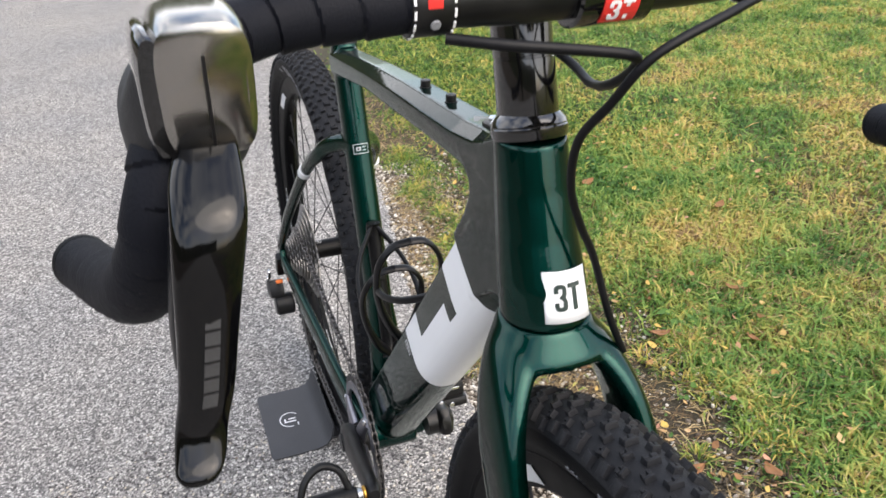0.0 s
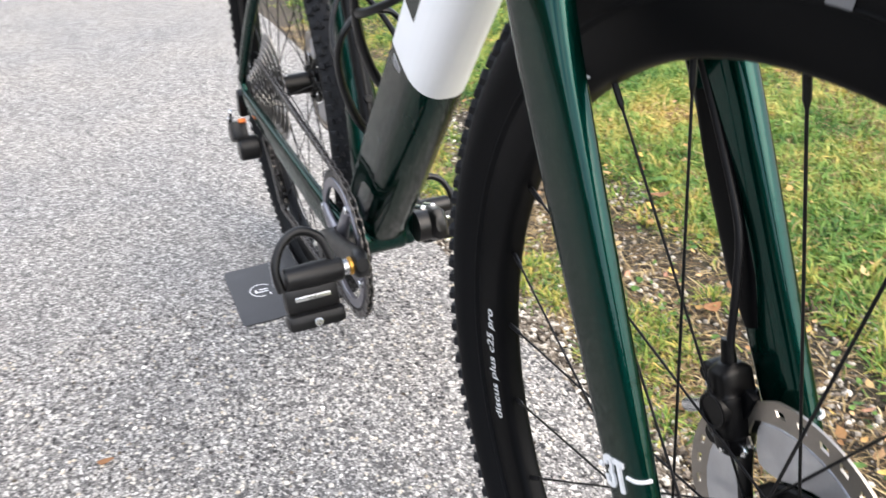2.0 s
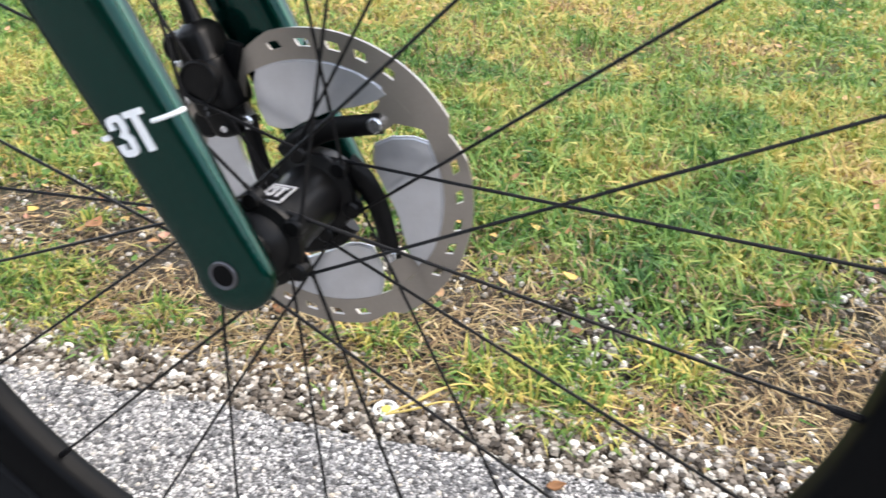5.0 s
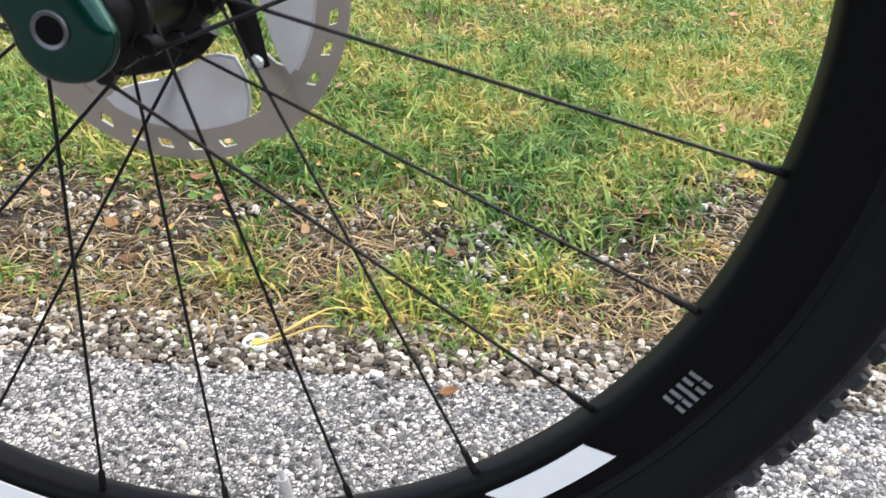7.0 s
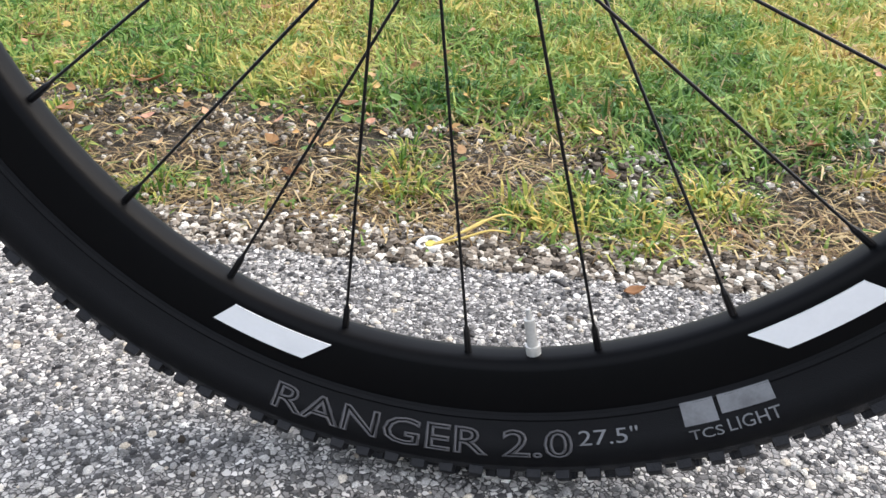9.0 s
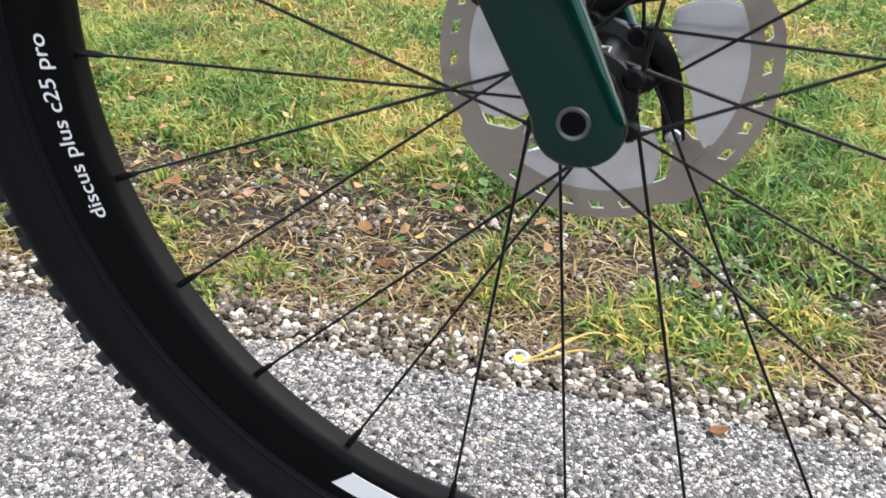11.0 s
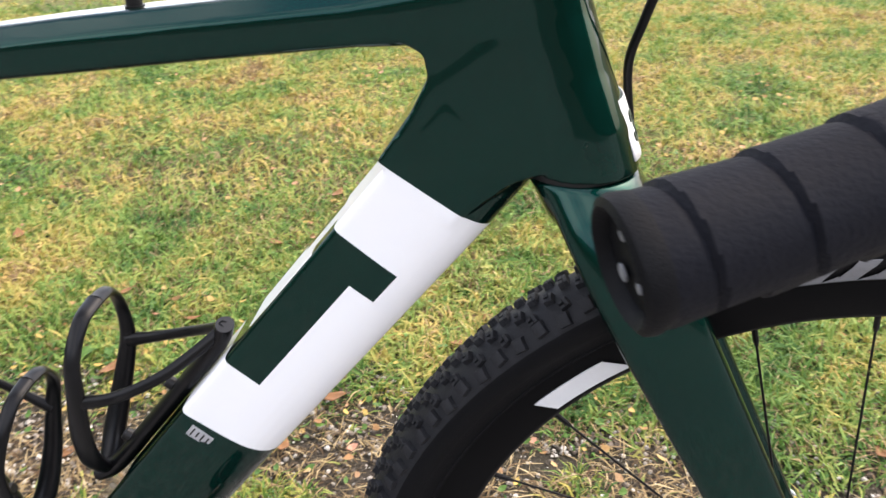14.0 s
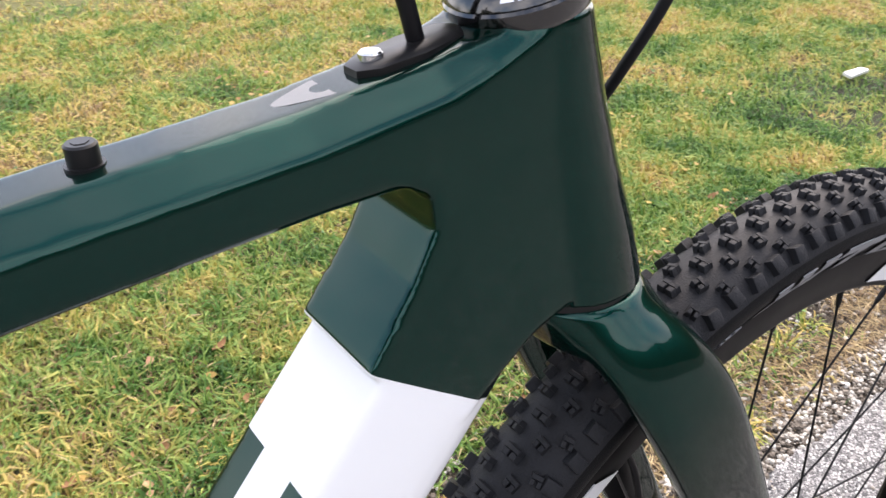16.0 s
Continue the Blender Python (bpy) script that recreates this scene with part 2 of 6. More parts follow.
def ellipse(c, u, v, a, b, n=24, e=2.0):
    """A superellipse ring round c with half axes a along u and b along v."""
    out = []
    for i in range(n):
        t = 2 * math.pi * i / n
        ct, st = math.cos(t), math.sin(t)
        out.append(Vector(c) + Vector(u) * (a * math.copysign(abs(ct) ** (2 / e), ct)) + Vector(v) * (b * math.copysign(abs(st) ** (2 / e), st)))
    return out


def smooth_path(pts, steps=8):
    """Catmull-Rom through the points."""
    P = [Vector(p) for p in pts]
    P = [2 * P[0] - P[1]] + P + [2 * P[-1] - P[-2]]
    out = []
    for i in range(1, len(P) - 2):
        for k in range(steps):
            t = k / steps
            a, b, c, d = P[i - 1:i + 3]
            out.append(0.5 * ((2 * b) + (c - a) * t + (2 * a - 5 * b + 4 * c - d) * t * t + (3 * b - 3 * c + d - a) * t ** 3))
    out.append(P[-2])
    return out


def tube(bm, pts, r, seg=12, steps=8, flat=None, mat=0, closed=False):
    """A round tube along a smooth curve; r is a number or one radius per given point. flat squashes it along that axis."""
    path = smooth_path(pts, steps) if steps > 1 else [Vector(p) for p in pts]
    m = len(path)
    if isinstance(r, (int, float)):
        rs = [r] * m
    else:
        rs = [np.interp(k / (m - 1), np.linspace(0, 1, len(r)), r) for k in range(m)]
    rings = []
    ref = None
    for i, p in enumerate(path):
        d = (path[min(i + 1, m - 1)] - path[max(i - 1, 0)]).normalized()
        if ref is None:
            ref = Vector((0, 1, 0)) if abs(d.y) < 0.9 else Vector((1, 0, 0))
        u = (ref - d * ref.dot(d)).normalized()
        ref = u
        v = d.cross(u)
        rings.append(ellipse(p, u, v, rs[i] * (flat or 1.0), rs[i], seg))
    loft(bm, rings, mat=mat)


def cyl(bm, a, b, r, r2=None, seg=20, mat=0):
    a, b = Vector(a), Vector(b)
    d = (b - a).normalized()
    u = d.orthogonal().normalized()
    v = d.cross(u)
    loft(bm, [ellipse(a, u, v, r, r, seg), ellipse(b, u, v, r2 if r2 is not None else r, r2 if r2 is not None else r, seg)], mat=mat)


def bevel_cyl(bm, a, b, r, bev, seg=24, mat=0):
    a, b = Vector(a), Vector(b)
    d = (b - a).normalized()
    u = d.orthogonal().normalized()
    v = d.cross(u)
    loft(bm, [ellipse(a, u, v, r - bev, r - bev, seg), ellipse(a + d * bev, u, v, r, r, seg),
              ellipse(b - d * bev, u, v, r, r, seg), ellipse(b, u, v, r - bev, r - bev, seg)], mat=mat)


def block(bm, m, size, bev=0.0, mat=0):
    """A box of that size at the pose m, its edges bevelled."""
    r = bmesh.ops.create_cube(bm, size=1.0, matrix=m @ Matrix.Diagonal((*size, 1)))
    fs = set(f for v in r["verts"] for f in v.link_faces)
    for f in fs:
        f.material_index = mat
    if bev:
        es = list(set(e for v in r["verts"] for e in v.link_edges))
        o = bmesh.ops.bevel(bm, geom=es, offset=bev, segments=2, affect="EDGES", profile=0.6)
        for f in o["faces"]:
            f.material_index = mat


def lathe(bm, profile, seg=48, axis_y=0.0, mat=0, closed=False, mats=None):
    """Turns a profile of (radius, y) round the y axis."""
    rings = []
    for i in range(seg):
        t = 2 * math.pi * i / seg
        rings.append([bm.verts.new((r * math.sin(t), y + axis_y, -r * math.cos(t))) for r, y in profile])
    k = len(profile)
    for i in range(seg):
        a, b = rings[i], rings[(i + 1) % seg]
        for j in range(k if closed else k - 1):
            f = bm.faces.new((a[j], b[j], b[(j + 1) % k], a[(j + 1) % k]))
            f.material_index = mats[j] if mats else mat
    return rings


def extrude_outline(bm, pts, y0, y1, mat=0, inset=0.0):
    """A flat shape given in x-z, from y0 to y1."""
    a = [bm.verts.new((x, y0, z)) for x, z in pts]
    b = [bm.verts.new((x, y1, z)) for x, z in pts]
    n = len(pts)
    bm.faces.new(a).material_index = mat
    bm.faces.new(b[::-1]).material_index = mat
    for i in range(n):
        bm.faces.new((a[i], b[i], b[(i + 1) % n], a[(i + 1) % n])).material_index = mat


def on_wheel(ang, r, y):
    """A place on the wheel, by the angle in degrees from straight down towards the front."""
    t = radians(ang)
    return Vector((r * math.sin(t), y, -r * math.cos(t)))


def arc_patch(bm, a0, a1, b0, b1, r0, r1, y0, y1=None, n=8, thick=0.0004, mat=0):
    """A slanted printed field on the wheel's side: inner edge from a0 to a1, outer edge from b0 to b1. y0: a place, or a function of the radius."""
    m = 4 if callable(y0) else 1
    rows = []
    for k in range(n + 1):
        f = k / n
        row = []
        for j in range(m + 1):
            g = j / m
            r = r0 + (r1 - r0) * g
            a = (a0 + (a1 - a0) * f) * (1 - g) + (b0 + (b1 - b0) * f) * g
            row.append(on_wheel(a, r, y0(r) if callable(y0) else y0 + (y1 - y0) * g))
        rows.append(row)
    side = Vector((0, math.copysign(thick, rows[0][0].y), 0))
    top = [[bm.verts.new(p + side) for p in r] for r in rows]
    bot = [[bm.verts.new(p - side) for p in r] for r in rows]
    for k in range(n):
        for j in range(m):
            bm.faces.new((top[k][j], top[k][j + 1], top[k + 1][j + 1], top[k + 1][j])).material_index = mat
        bm.faces.new((top[k][0], top[k + 1][0], bot[k + 1][0], bot[k][0])).material_index = mat
        bm.faces.new((top[k][m], bot[k][m], bot[k + 1][m], top[k + 1][m])).material_index = mat


def text_mesh(body, place, size=1.0, outline=0.0, detail=3, bold=0.0):
    """A bmesh of a word, every vertex (u, v, h) of the flat word moved by place(u, v, h)."""
    cu = bpy.data.curves.new("word", "FONT")
    cu.body, cu.size, cu.resolution_u, cu.extrude, cu.offset = body, size, detail, 0.0, bold
    if outline:
        cu.fill_mode, cu.bevel_depth = "NONE", outline
        cu.bevel_resolution = 0
    ob = bpy.data.objects.new("word", cu)
    scene.collection.objects.link(ob)
    me = bpy.data.meshes.new_from_object(ob.evaluated_get(bpy.context.evaluated_depsgraph_get()))
    bm = bmesh.new()
    bm.from_mesh(me)
    if not outline:
        bmesh.ops.subdivide_edges(bm, edges=[e for e in bm.edges if e.calc_length() > size * 0.4], cuts=2)
    xs = [v.co.x for v in bm.verts]
    x0, x1 = min(xs), max(xs)
    for v in bm.verts:
        v.co = place((v.co.x - x0) / (x1 - x0), v.co.y / size, v.co.z)
    bpy.data.objects.remove(ob)
    bpy.data.curves.remove(cu)
    bpy.data.meshes.remove(me)
    return bm

def flat_bars(bars, place, th=0.0005):
    """Small printed bars: corner quads (u, v), each laid on a surface by place(u, v)."""
    bm = bmesh.new()
    for quad in bars:
        hi = [bm.verts.new(place(u, v, th)) for u, v in quad]
        lo = [bm.verts.new(place(u, v, -th)) for u, v in quad]
        bm.faces.new(hi)
        k = len(hi)
        for i in range(k):
            bm.faces.new((hi[i], lo[i], lo[(i + 1) % k], hi[(i + 1) % k]))
    bmesh.ops.remove_doubles(bm, verts=bm.verts, dist=1e-6)
    return bm


def mark_parts(name, bars, place, th, mat, parent):
    """Every figure of a printed mark as a part of its own."""
    for quads in bars:
        part(name, flat_bars(quads, place, th), mat, parent, "", False)


def rect(u0, v0, u1, v1):
    return [(u0, v0), (u1, v0), (u1, v1), (u0, v1)]


def stroke(path, w):
    """A printed stroke of even width along a line, its corners mitred: quads."""
    pts = [Vector(p) for p in path]
    left, right = [], []
    for i, p in enumerate(pts):
        a = (p - pts[i - 1]).normalized() if i else None
        b = (pts[i + 1] - p).normalized() if i < len(pts) - 1 else None
        d = ((a or b) + (b or a)).normalized()
        n = Vector((-d.y, d.x))
        k = w / 2 / max(0.5, n.dot(Vector((-(b or a).y, (b or a).x))))
        left.append(p + n * k)
        right.append(p - n * k)
    return [[tuple(left[i]), tuple(left[i + 1]), tuple(right[i + 1]), tuple(right[i])] for i in range(len(pts) - 1)]


# the mark: a narrow rounded figure and a cross-barred one
MARK_BARS = [stroke([(0.075, 0.68), (0.075, 0.83), (0.105, 0.90), (0.17, 0.925), (0.28, 0.925), (0.345, 0.90), (0.375, 0.83), (0.375, 0.66), (0.345, 0.575), (0.275, 0.510), (0.35, 0.445), (0.385, 0.36), (0.385, 0.17),
                     (0.35, 0.10), (0.28, 0.075), (0.17, 0.075), (0.10, 0.10), (0.07, 0.16), (0.07, 0.32)], 0.15),
             [[(0.52, 1.0), (1.0, 1.0), (1.0, 0.85), (0.84, 0.85), (0.84, 0.0), (0.68, 0.0), (0.68, 0.85), (0.52, 0.85)]]]


# ---- bicycle ----
R_WHEEL = 0.345
REAR_X = -1.016
BB = Vector((-0.592, 0, 0.275))

bike = new("bicycle")
bike.empty_display_size = 0.2
tagged(bike, "dark green gravel bicycle standing upright on the asphalt", "bicycle")


def tyre_mesh():
    """Tyre carcass with a tread of separate raised knobs and a plain sidewall."""
    bm = bmesh.new()
    prof, mats = [], []
    # carcass profile from the bead on the near side round to the far side
    for k in range(41):
        a = radians(-128 + 256 * k / 40)
        rr = 0.3195 + 0.0199 * math.cos(a)
        prof.append((rr, 0.0255 * math.sin(a)))
    prof = [(0.2958, -0.0135)] + prof + [(0.2958, 0.0135)]
    mats = [1 if p[0] < 0.324 else 0 for p in prof]
    lathe(bm, prof, 160, mats=mats)
    # tread: U-shaped centre knobs, two rows of small ones, closer shoulder knobs
    rng = random.Random(4)

    def knob(t, ang, ly, lx, h, split, turn):
        a = radians(ang + rng.uniform(-1.0, 1.0))
        rad = Vector((math.sin(t), 0, -math.cos(t)))
        tang = Vector((math.cos(t), 0, math.sin(t)))
        nrm = (rad * math.cos(a) + Vector((0, math.sin(a) * 0.9, 0))).normalized()
        acr = nrm.cross(tang).normalized()
        tw = radians(turn + rng.uniform(-3, 3))
        e1 = tang * math.cos(tw) + acr * math.sin(tw)
        e2 = acr * math.cos(tw) - tang * math.sin(tw)
        c = rad * (0.3195 + 0.0199 * math.cos(a)) + Vector((0, 0.0255 * math.sin(a), 0))

        def lug(u0, u1, v0, v1, hh, flare):
            cs = ((u0, v0), (u1, v0), (u1, v1), (u0, v1))
            lo = [bm.verts.new(c - nrm * 0.001 + e1 * (u * flare) + e2 * (v * flare)) for u, v in cs]
            mid = [bm.verts.new(c + nrm * (hh - 0.0004) + e1 * u + e2 * v) for u, v in cs]
            uc, vc = (u0 + u1) / 2, (v0 + v1) / 2
            hi = [bm.verts.new(c + nrm * hh + e1 * (uc + (u - uc) * 0.82) + e2 * (vc + (v - vc) * 0.82)) for u, v in cs]
            bm.faces.new(hi)
            for r0, r1 in ((lo, mid), (mid, hi)):
                for k in range(4):
                    bm.faces.new((r0[k], r0[(k + 1) % 4], r1[(k + 1) % 4], r1[k]))
        x, y = lx / 2, ly / 2
        if split:
            g = 0.0006
            lug(-x, -x + lx * 0.42, -y, y, h, 1.10)
            lug(-x + lx * 0.42 + 0.0001, x, -y, -g, h, 1.10)
            lug(-x + lx * 0.42 + 0.0001, x, g, y, h, 1.10)
        else:
            lug(-x, x, -y, y, h, 1.14)
    pitch = 96
    for i in range(pitch):
        t = 2 * math.pi * i / pitch
        q = 2 * math.pi / pitch
        knob(t, 0, 0.0092, 0.0060, 0.0037, True, 0)
        for sg in (-1, 1):
            knob(t + q * 0.5, sg * 19, 0.0064, 0.0058, 0.0038, True, sg * 5)
            knob(t + q * 0.12, sg * 38, 0.0056, 0.0058, 0.0038, True, -sg * 12)
    for i in range(129):
        t = 2 * math.pi * i / 129
        for sg in (-1, 1):
            knob(t, sg * (58 if i % 2 else 54), 0.0080, 0.0070, 0.0043, False, sg * (6 if i % 2 else -6))
    # fine ribs on the sidewall just above the rim
    for sgn in (-1, 1):
        lathe(bm, [(0.2978, sgn * 0.0150), (0.2992, sgn * 0.0166), (0.3004, sgn * 0.0164)], 120, mat=1)
    return bm


def side_y(r):
    """The sidewall's distance from the wheel's plane at that radius."""
    if r < 0.3069:
        return 0.0135 + (r - 0.2958) * 0.595 + 0.0007
    c = max(-1.0, min(1.0, (r - 0.3195) / 0.0205))
    return 0.0255 * math.sin(math.acos(c)) + 0.0007


def rim_y(r):
    """The rim's side face at that radius."""
    return 0.0108 + (r - 0.2725) * 0.1524 + 0.0004


def wheel(name, x, front):
    """A spoked wheel: rim with its printed fields, tyre, hub, 24 spokes with nipples, valve, brake rotor."""
    bm = bmesh.new()
    lathe(bm, [(0.2672, -0.0030), (0.2676, -0.0060), (0.2692, -0.0090), (0.2725, -0.0108), (0.2935, -0.0140), (0.2965, -0.0138), (0.2968, -0.0125),
               (0.2910, -0.0110), (0.2910, 0.0110), (0.2968, 0.0125), (0.2965, 0.0138), (0.2935, 0.0140), (0.2725, 0.0108), (0.2692, 0.0090), (0.2676, 0.0060), (0.2672, 0.0030)],
          180, closed=True)
    w = part(name, bm, M_RIM, bike, "black deep rim with white printed fields")
    w.location = (x, 0, R_WHEEL)
    part("tyre", tyre_mesh(), [M_TYRE, M_SIDEWALL], w, "black knobbly gravel tyre")
    for sgn in (-1, 1):
        for c in (9.0, 189.0):
            for d in (-1, 1):
                bm = bmesh.new()
                ins = (23.2, 35.2)
                outs = (26.0, 36.8)
                arc_patch(bm, c + d * ins[0], c + d * ins[1], c + d * outs[0], c + d * outs[1], 0.2740, 0.2874, sgn * rim_y(0.2740), sgn * rim_y(0.2874), 10, 0.0005)
                part("rim_decal", bm, M_DECAL, w, "white printed field")

    def around(a0, a1, r0, r1, y, inward=False):
        def place(u, v, h):
            return on_wheel(a0 + (a1 - a0) * u, r1 - (r1 - r0) * v if inward else r0 + (r1 - r0) * v, y(r0 + (r1 - r0) * v) if callable(y) else y - h)
        return place
    # words on the rim, and on the sidewall in outline
    part("rim_lettering", text_mesh("discus plus c25 pro", around(-70.0, -91.0, 0.2760, 0.2886, lambda r: -rim_y(r) - 0.0003), bold=0.006), M_WHITE, w, "white lettering", False)
    part("rim_lettering", text_mesh("discus plus c25 pro", around(89.0, 110.0, 0.2760, 0.2886, lambda r: rim_y(r) + 0.0003), bold=0.006), M_WHITE, w, "white lettering", False)
    if front:
        def wall(a0, a1, r0, r1):
            def place(u, v, h):
                r = r1 - (r1 - r0) * v
                return on_wheel(a0 + (a1 - a0) * u, r, -side_y(r) - h * 0.02)
            return place
        part("sidewall_lettering", text_mesh("RANGER 2.0", wall(-18.6, 12.6, 0.2987, 0.3162), outline=0.028), M_DIM_PRINT, w, "grey outlined lettering", False)
        part("sidewall_lettering", text_mesh("27.5\"", wall(13.2, 19.0, 0.3020, 0.3110)), M_SIDE_PRINT, w, "grey lettering", False)
        bm = bmesh.new()
        arc_patch(bm, 23.4, 26.6, 23.4, 26.6, 0.2985, 0.3085, lambda r: -side_y(r), None, 4)
        arc_patch(bm, 27.0, 32.0, 27.0, 32.0, 0.2985, 0.3065, lambda r: -side_y(r), None, 4)
        part("sidewall_print", bm, M_SIDE_PRINT, w, "grey printed fields")
        part("sidewall_lettering", text_mesh("TCS", wall(23.6, 26.7, 0.3085, 0.3150)), M_SIDE_PRINT, w, "grey lettering", False)
        part("sidewall_lettering", text_mesh("LIGHT", wall(27.2, 32.0, 0.3065, 0.3145)), M_SIDE_PRINT, w, "grey lettering", False)
    # block-shaped maker's marks near the top of the sidewall
    top = 180.0

    def bar(bm, a0, a1, r0, r1, lean=1.6):
        arc_patch(bm, top + a0, top + a1, top + a0 - lean, top + a1 - lean, r0, r1, lambda r: -side_y(r), None, 4)
    ra, rb = 0.2985, 0.3165
    # angles run clockwise as seen from the drive side
    for a0, a1, r0, r1 in ((11.6, 9.4, ra, rb), (8.0, 5.8, ra, rb), (4.4, 1.8, ra, rb), (9.5, 8.0, ra, ra + 0.0045), (5.8, 4.4, ra, ra + 0.0045),
                           (0.4, -7.4, rb - 0.0045, rb), (-2.0, -4.4, ra, rb - 0.0044),
                           (-8.8, -11.2, ra, rb), (-11.2, -15.4, rb - 0.004, rb), (-11.2, -15.0, ra + 0.0055, ra + 0.0090), (-11.2, -15.4, ra, ra + 0.0036), (-15.4, -17.2, ra + 0.001, rb - 0.001)):
        bm = bmesh.new()
        bar(bm, a0, a1, r0, r1)
        part("sidewall_mark", bm, M_GREY_PRINT, w)
    bm = bmesh.new()
    for k in range(5):
        a = 15.2 + 0.62 * k
        arc_patch(bm, top + a + 0.3, top + a - 0.2, top + a + 0.3, top + a - 0.2, 0.3055 + 0.001 * (k % 2), 0.3135 - 0.0012 * ((k + 1) % 2), lambda r: -side_y(r), None, 2)
    part("sidewall_emblem", bm, M_GREY_PRINT, w, "small grey emblem")
    # red sticker with pale bars, and a small block of fine print
    bm = bmesh.new()
    arc_patch(bm, 96.0, 101.0, 96.0, 101.0, 0.2745, 0.2930, -rim_y(0.2745), -rim_y(0.2930), 5)
    red = part("rim_sticker", bm, M_RED, w, "red sticker with white marks")
    bm = bmesh.new()
    arc_patch(bm, 98.0, 100.0, 98.0, 100.0, 0.2790, 0.2860, -rim_y(0.2790) - 0.0004, -rim_y(0.2860) - 0.0004, 3)
    arc_patch(bm, 96.8, 97.3, 96.8, 97.3, 0.2770, 0.2900, -rim_y(0.2770) - 0.0004, -rim_y(0.2900) - 0.0004, 3)
    part("sticker_print", bm, M_WHITE, w)
    bm = bmesh.new()
    for k in range(5):
        arc_patch(bm, 53.4 + 0.85 * k, 53.8 + 0.85 * k, 53.4 + 0.85 * k, 53.8 + 0.85 * k, 0.2785, 0.2835 + 0.001 * (k % 3), -rim_y(0.2785), -rim_y(0.2840), 2)
        arc_patch(bm, 53.4 + 0.85 * k, 53.8 + 0.85 * k, 53.4 + 0.85 * k, 53.8 + 0.85 * k, 0.2855, 0.2900, -rim_y(0.2855), -rim_y(0.2900), 2)
    part("rim_fine_print", bm, M_SIDE_PRINT, w, "fine grey print")
    # valve
    bm = bmesh.new()
    cyl(bm, on_wheel(9.2, 0.272, 0), on_wheel(9.2, 0.262, 0), 0.0042, seg=14)
    cyl(bm, on_wheel(9.2, 0.266, 0), on_wheel(9.2, 0.246, 0), 0.0030, seg=14)
    cyl(bm, on_wheel(9.2, 0.246, 0), on_wheel(9.2, 0.240, 0), 0.0016, 0.0013, seg=10)
    part("valve", bm, M_VALVE, w, "clear-capped valve stem")
    # hub
    bm = bmesh.new()
    fr, fl = (-0.030, 0.026) if front else (-0.018, 0.034)
    prof = [(0.009, -0.0475), (0.0112, -0.0465), (0.0112, fr - 0.010), (0.0150, fr - 0.007), (0.0165, fr - 0.0035), (0.0212, fr - 0.0022), (0.0218, fr), (0.0212, fr + 0.0022), (0.0160, fr + 0.004), (0.0162, fr + 0.010),
            (0.0160, 0.0), (0.0166, fl - 0.010), (0.0165, fl - 0.004), (0.0215, fl - 0.0022), (0.0222, fl), (0.0215, fl + 0.0022), (0.0165, fl + 0.004), (0.015, fl + 0.008), (0.0115, 0.047), (0.009, 0.0475)]
    lathe(bm, prof, 44)
    hub = part("hub", bm, M_HUB, w, "black worn hub shell")
    for fy, off in ((fr, 0), (fl, 15)):
        for k in range(6):
            bm = bmesh.new()
            bevel_cyl(bm, on_wheel(60 * k + off, 0.0215, fy - 0.0042), on_wheel(60 * k + off, 0.0215, fy + 0.0042), 0.0046, 0.0012, 14)
            part("flange_lug", bm, M_HUB, w)
    # outlined mark on the hub shell

    def shell(u, v, h):
        return on_wheel(197 - 40 * u, 0.0171 + h, -0.0205 + 0.0180 * v)
    for quad in (rect(0, 0, 1, 0.07), rect(0, 0.93, 1, 1), rect(0, 0.07, 0.07, 0.93), rect(0.93, 0.07, 1, 0.93)):
        part("hub_frame_line", flat_bars([quad], shell, 0.0003), M_HUBPRINT, w, "", False)
    mark_parts("hub_mark", MARK_BARS, lambda u, v, h: shell(0.2 + 0.6 * u, 0.22 + 0.56 * v, h), 0.0003, M_HUBPRINT, w)
    # 24 spokes, crossed: pairs leave the flanges both ways
    for i in range(24):
        a = 16.5 + 15 * i
        right = i % 2 == 0
        fy = fr if right else fl
        lead = 1 if (i // 2) % 2 == 0 else -1
        p0 = on_wheel(a + lead * 62, 0.0212, fy + (0.002 if lead > 0 else -0.002))
        p1 = on_wheel(a, 0.2672, 0.0)
        d = (p1 - p0).normalized()
        bm = bmesh.new()
        cyl(bm, p0, p0 + d * 0.012, 0.0011, seg=8)
        cyl(bm, p0 + d * 0.012, p1 - d * 0.016, 0.00085, seg=8)
        cyl(bm, p1 - d * 0.016, p1 - d * 0.012, 0.00085, 0.0019, seg=8)
        cyl(bm, p1 - d * 0.012, p1 + d * 0.003, 0.0019, 0.0020, seg=8)
        part("spoke", bm, M_SPOKE, w)
    # brake rotor on the far side
    bm = bmesh.new()
    ry = 0.0350 if front else 0.048
    n = 360
    radii = (0.0655, 0.0714, 0.0752, 0.0800)
    grid = []
    for t in range(n):
        # the outer edge steps in four times
        u = (t - 24) % 90
        rim_r = 0.0802 - 0.0038 * (max(0.0, 1 - u / 5) if u < 45 else max(0.0, 1 - (90 - u) / 11))
        grid.append([[bm.verts.new(on_wheel(t + (r - 0.0735) * 420, rim_r if j == 3 else r, ry + h)) for j, r in enumerate(radii)] for h in (-0.0009, 0.0009)])
    holes = {(c + d) % 90 for c in (57, 69, 80, 92, 104) for d in range(-2, 3)}
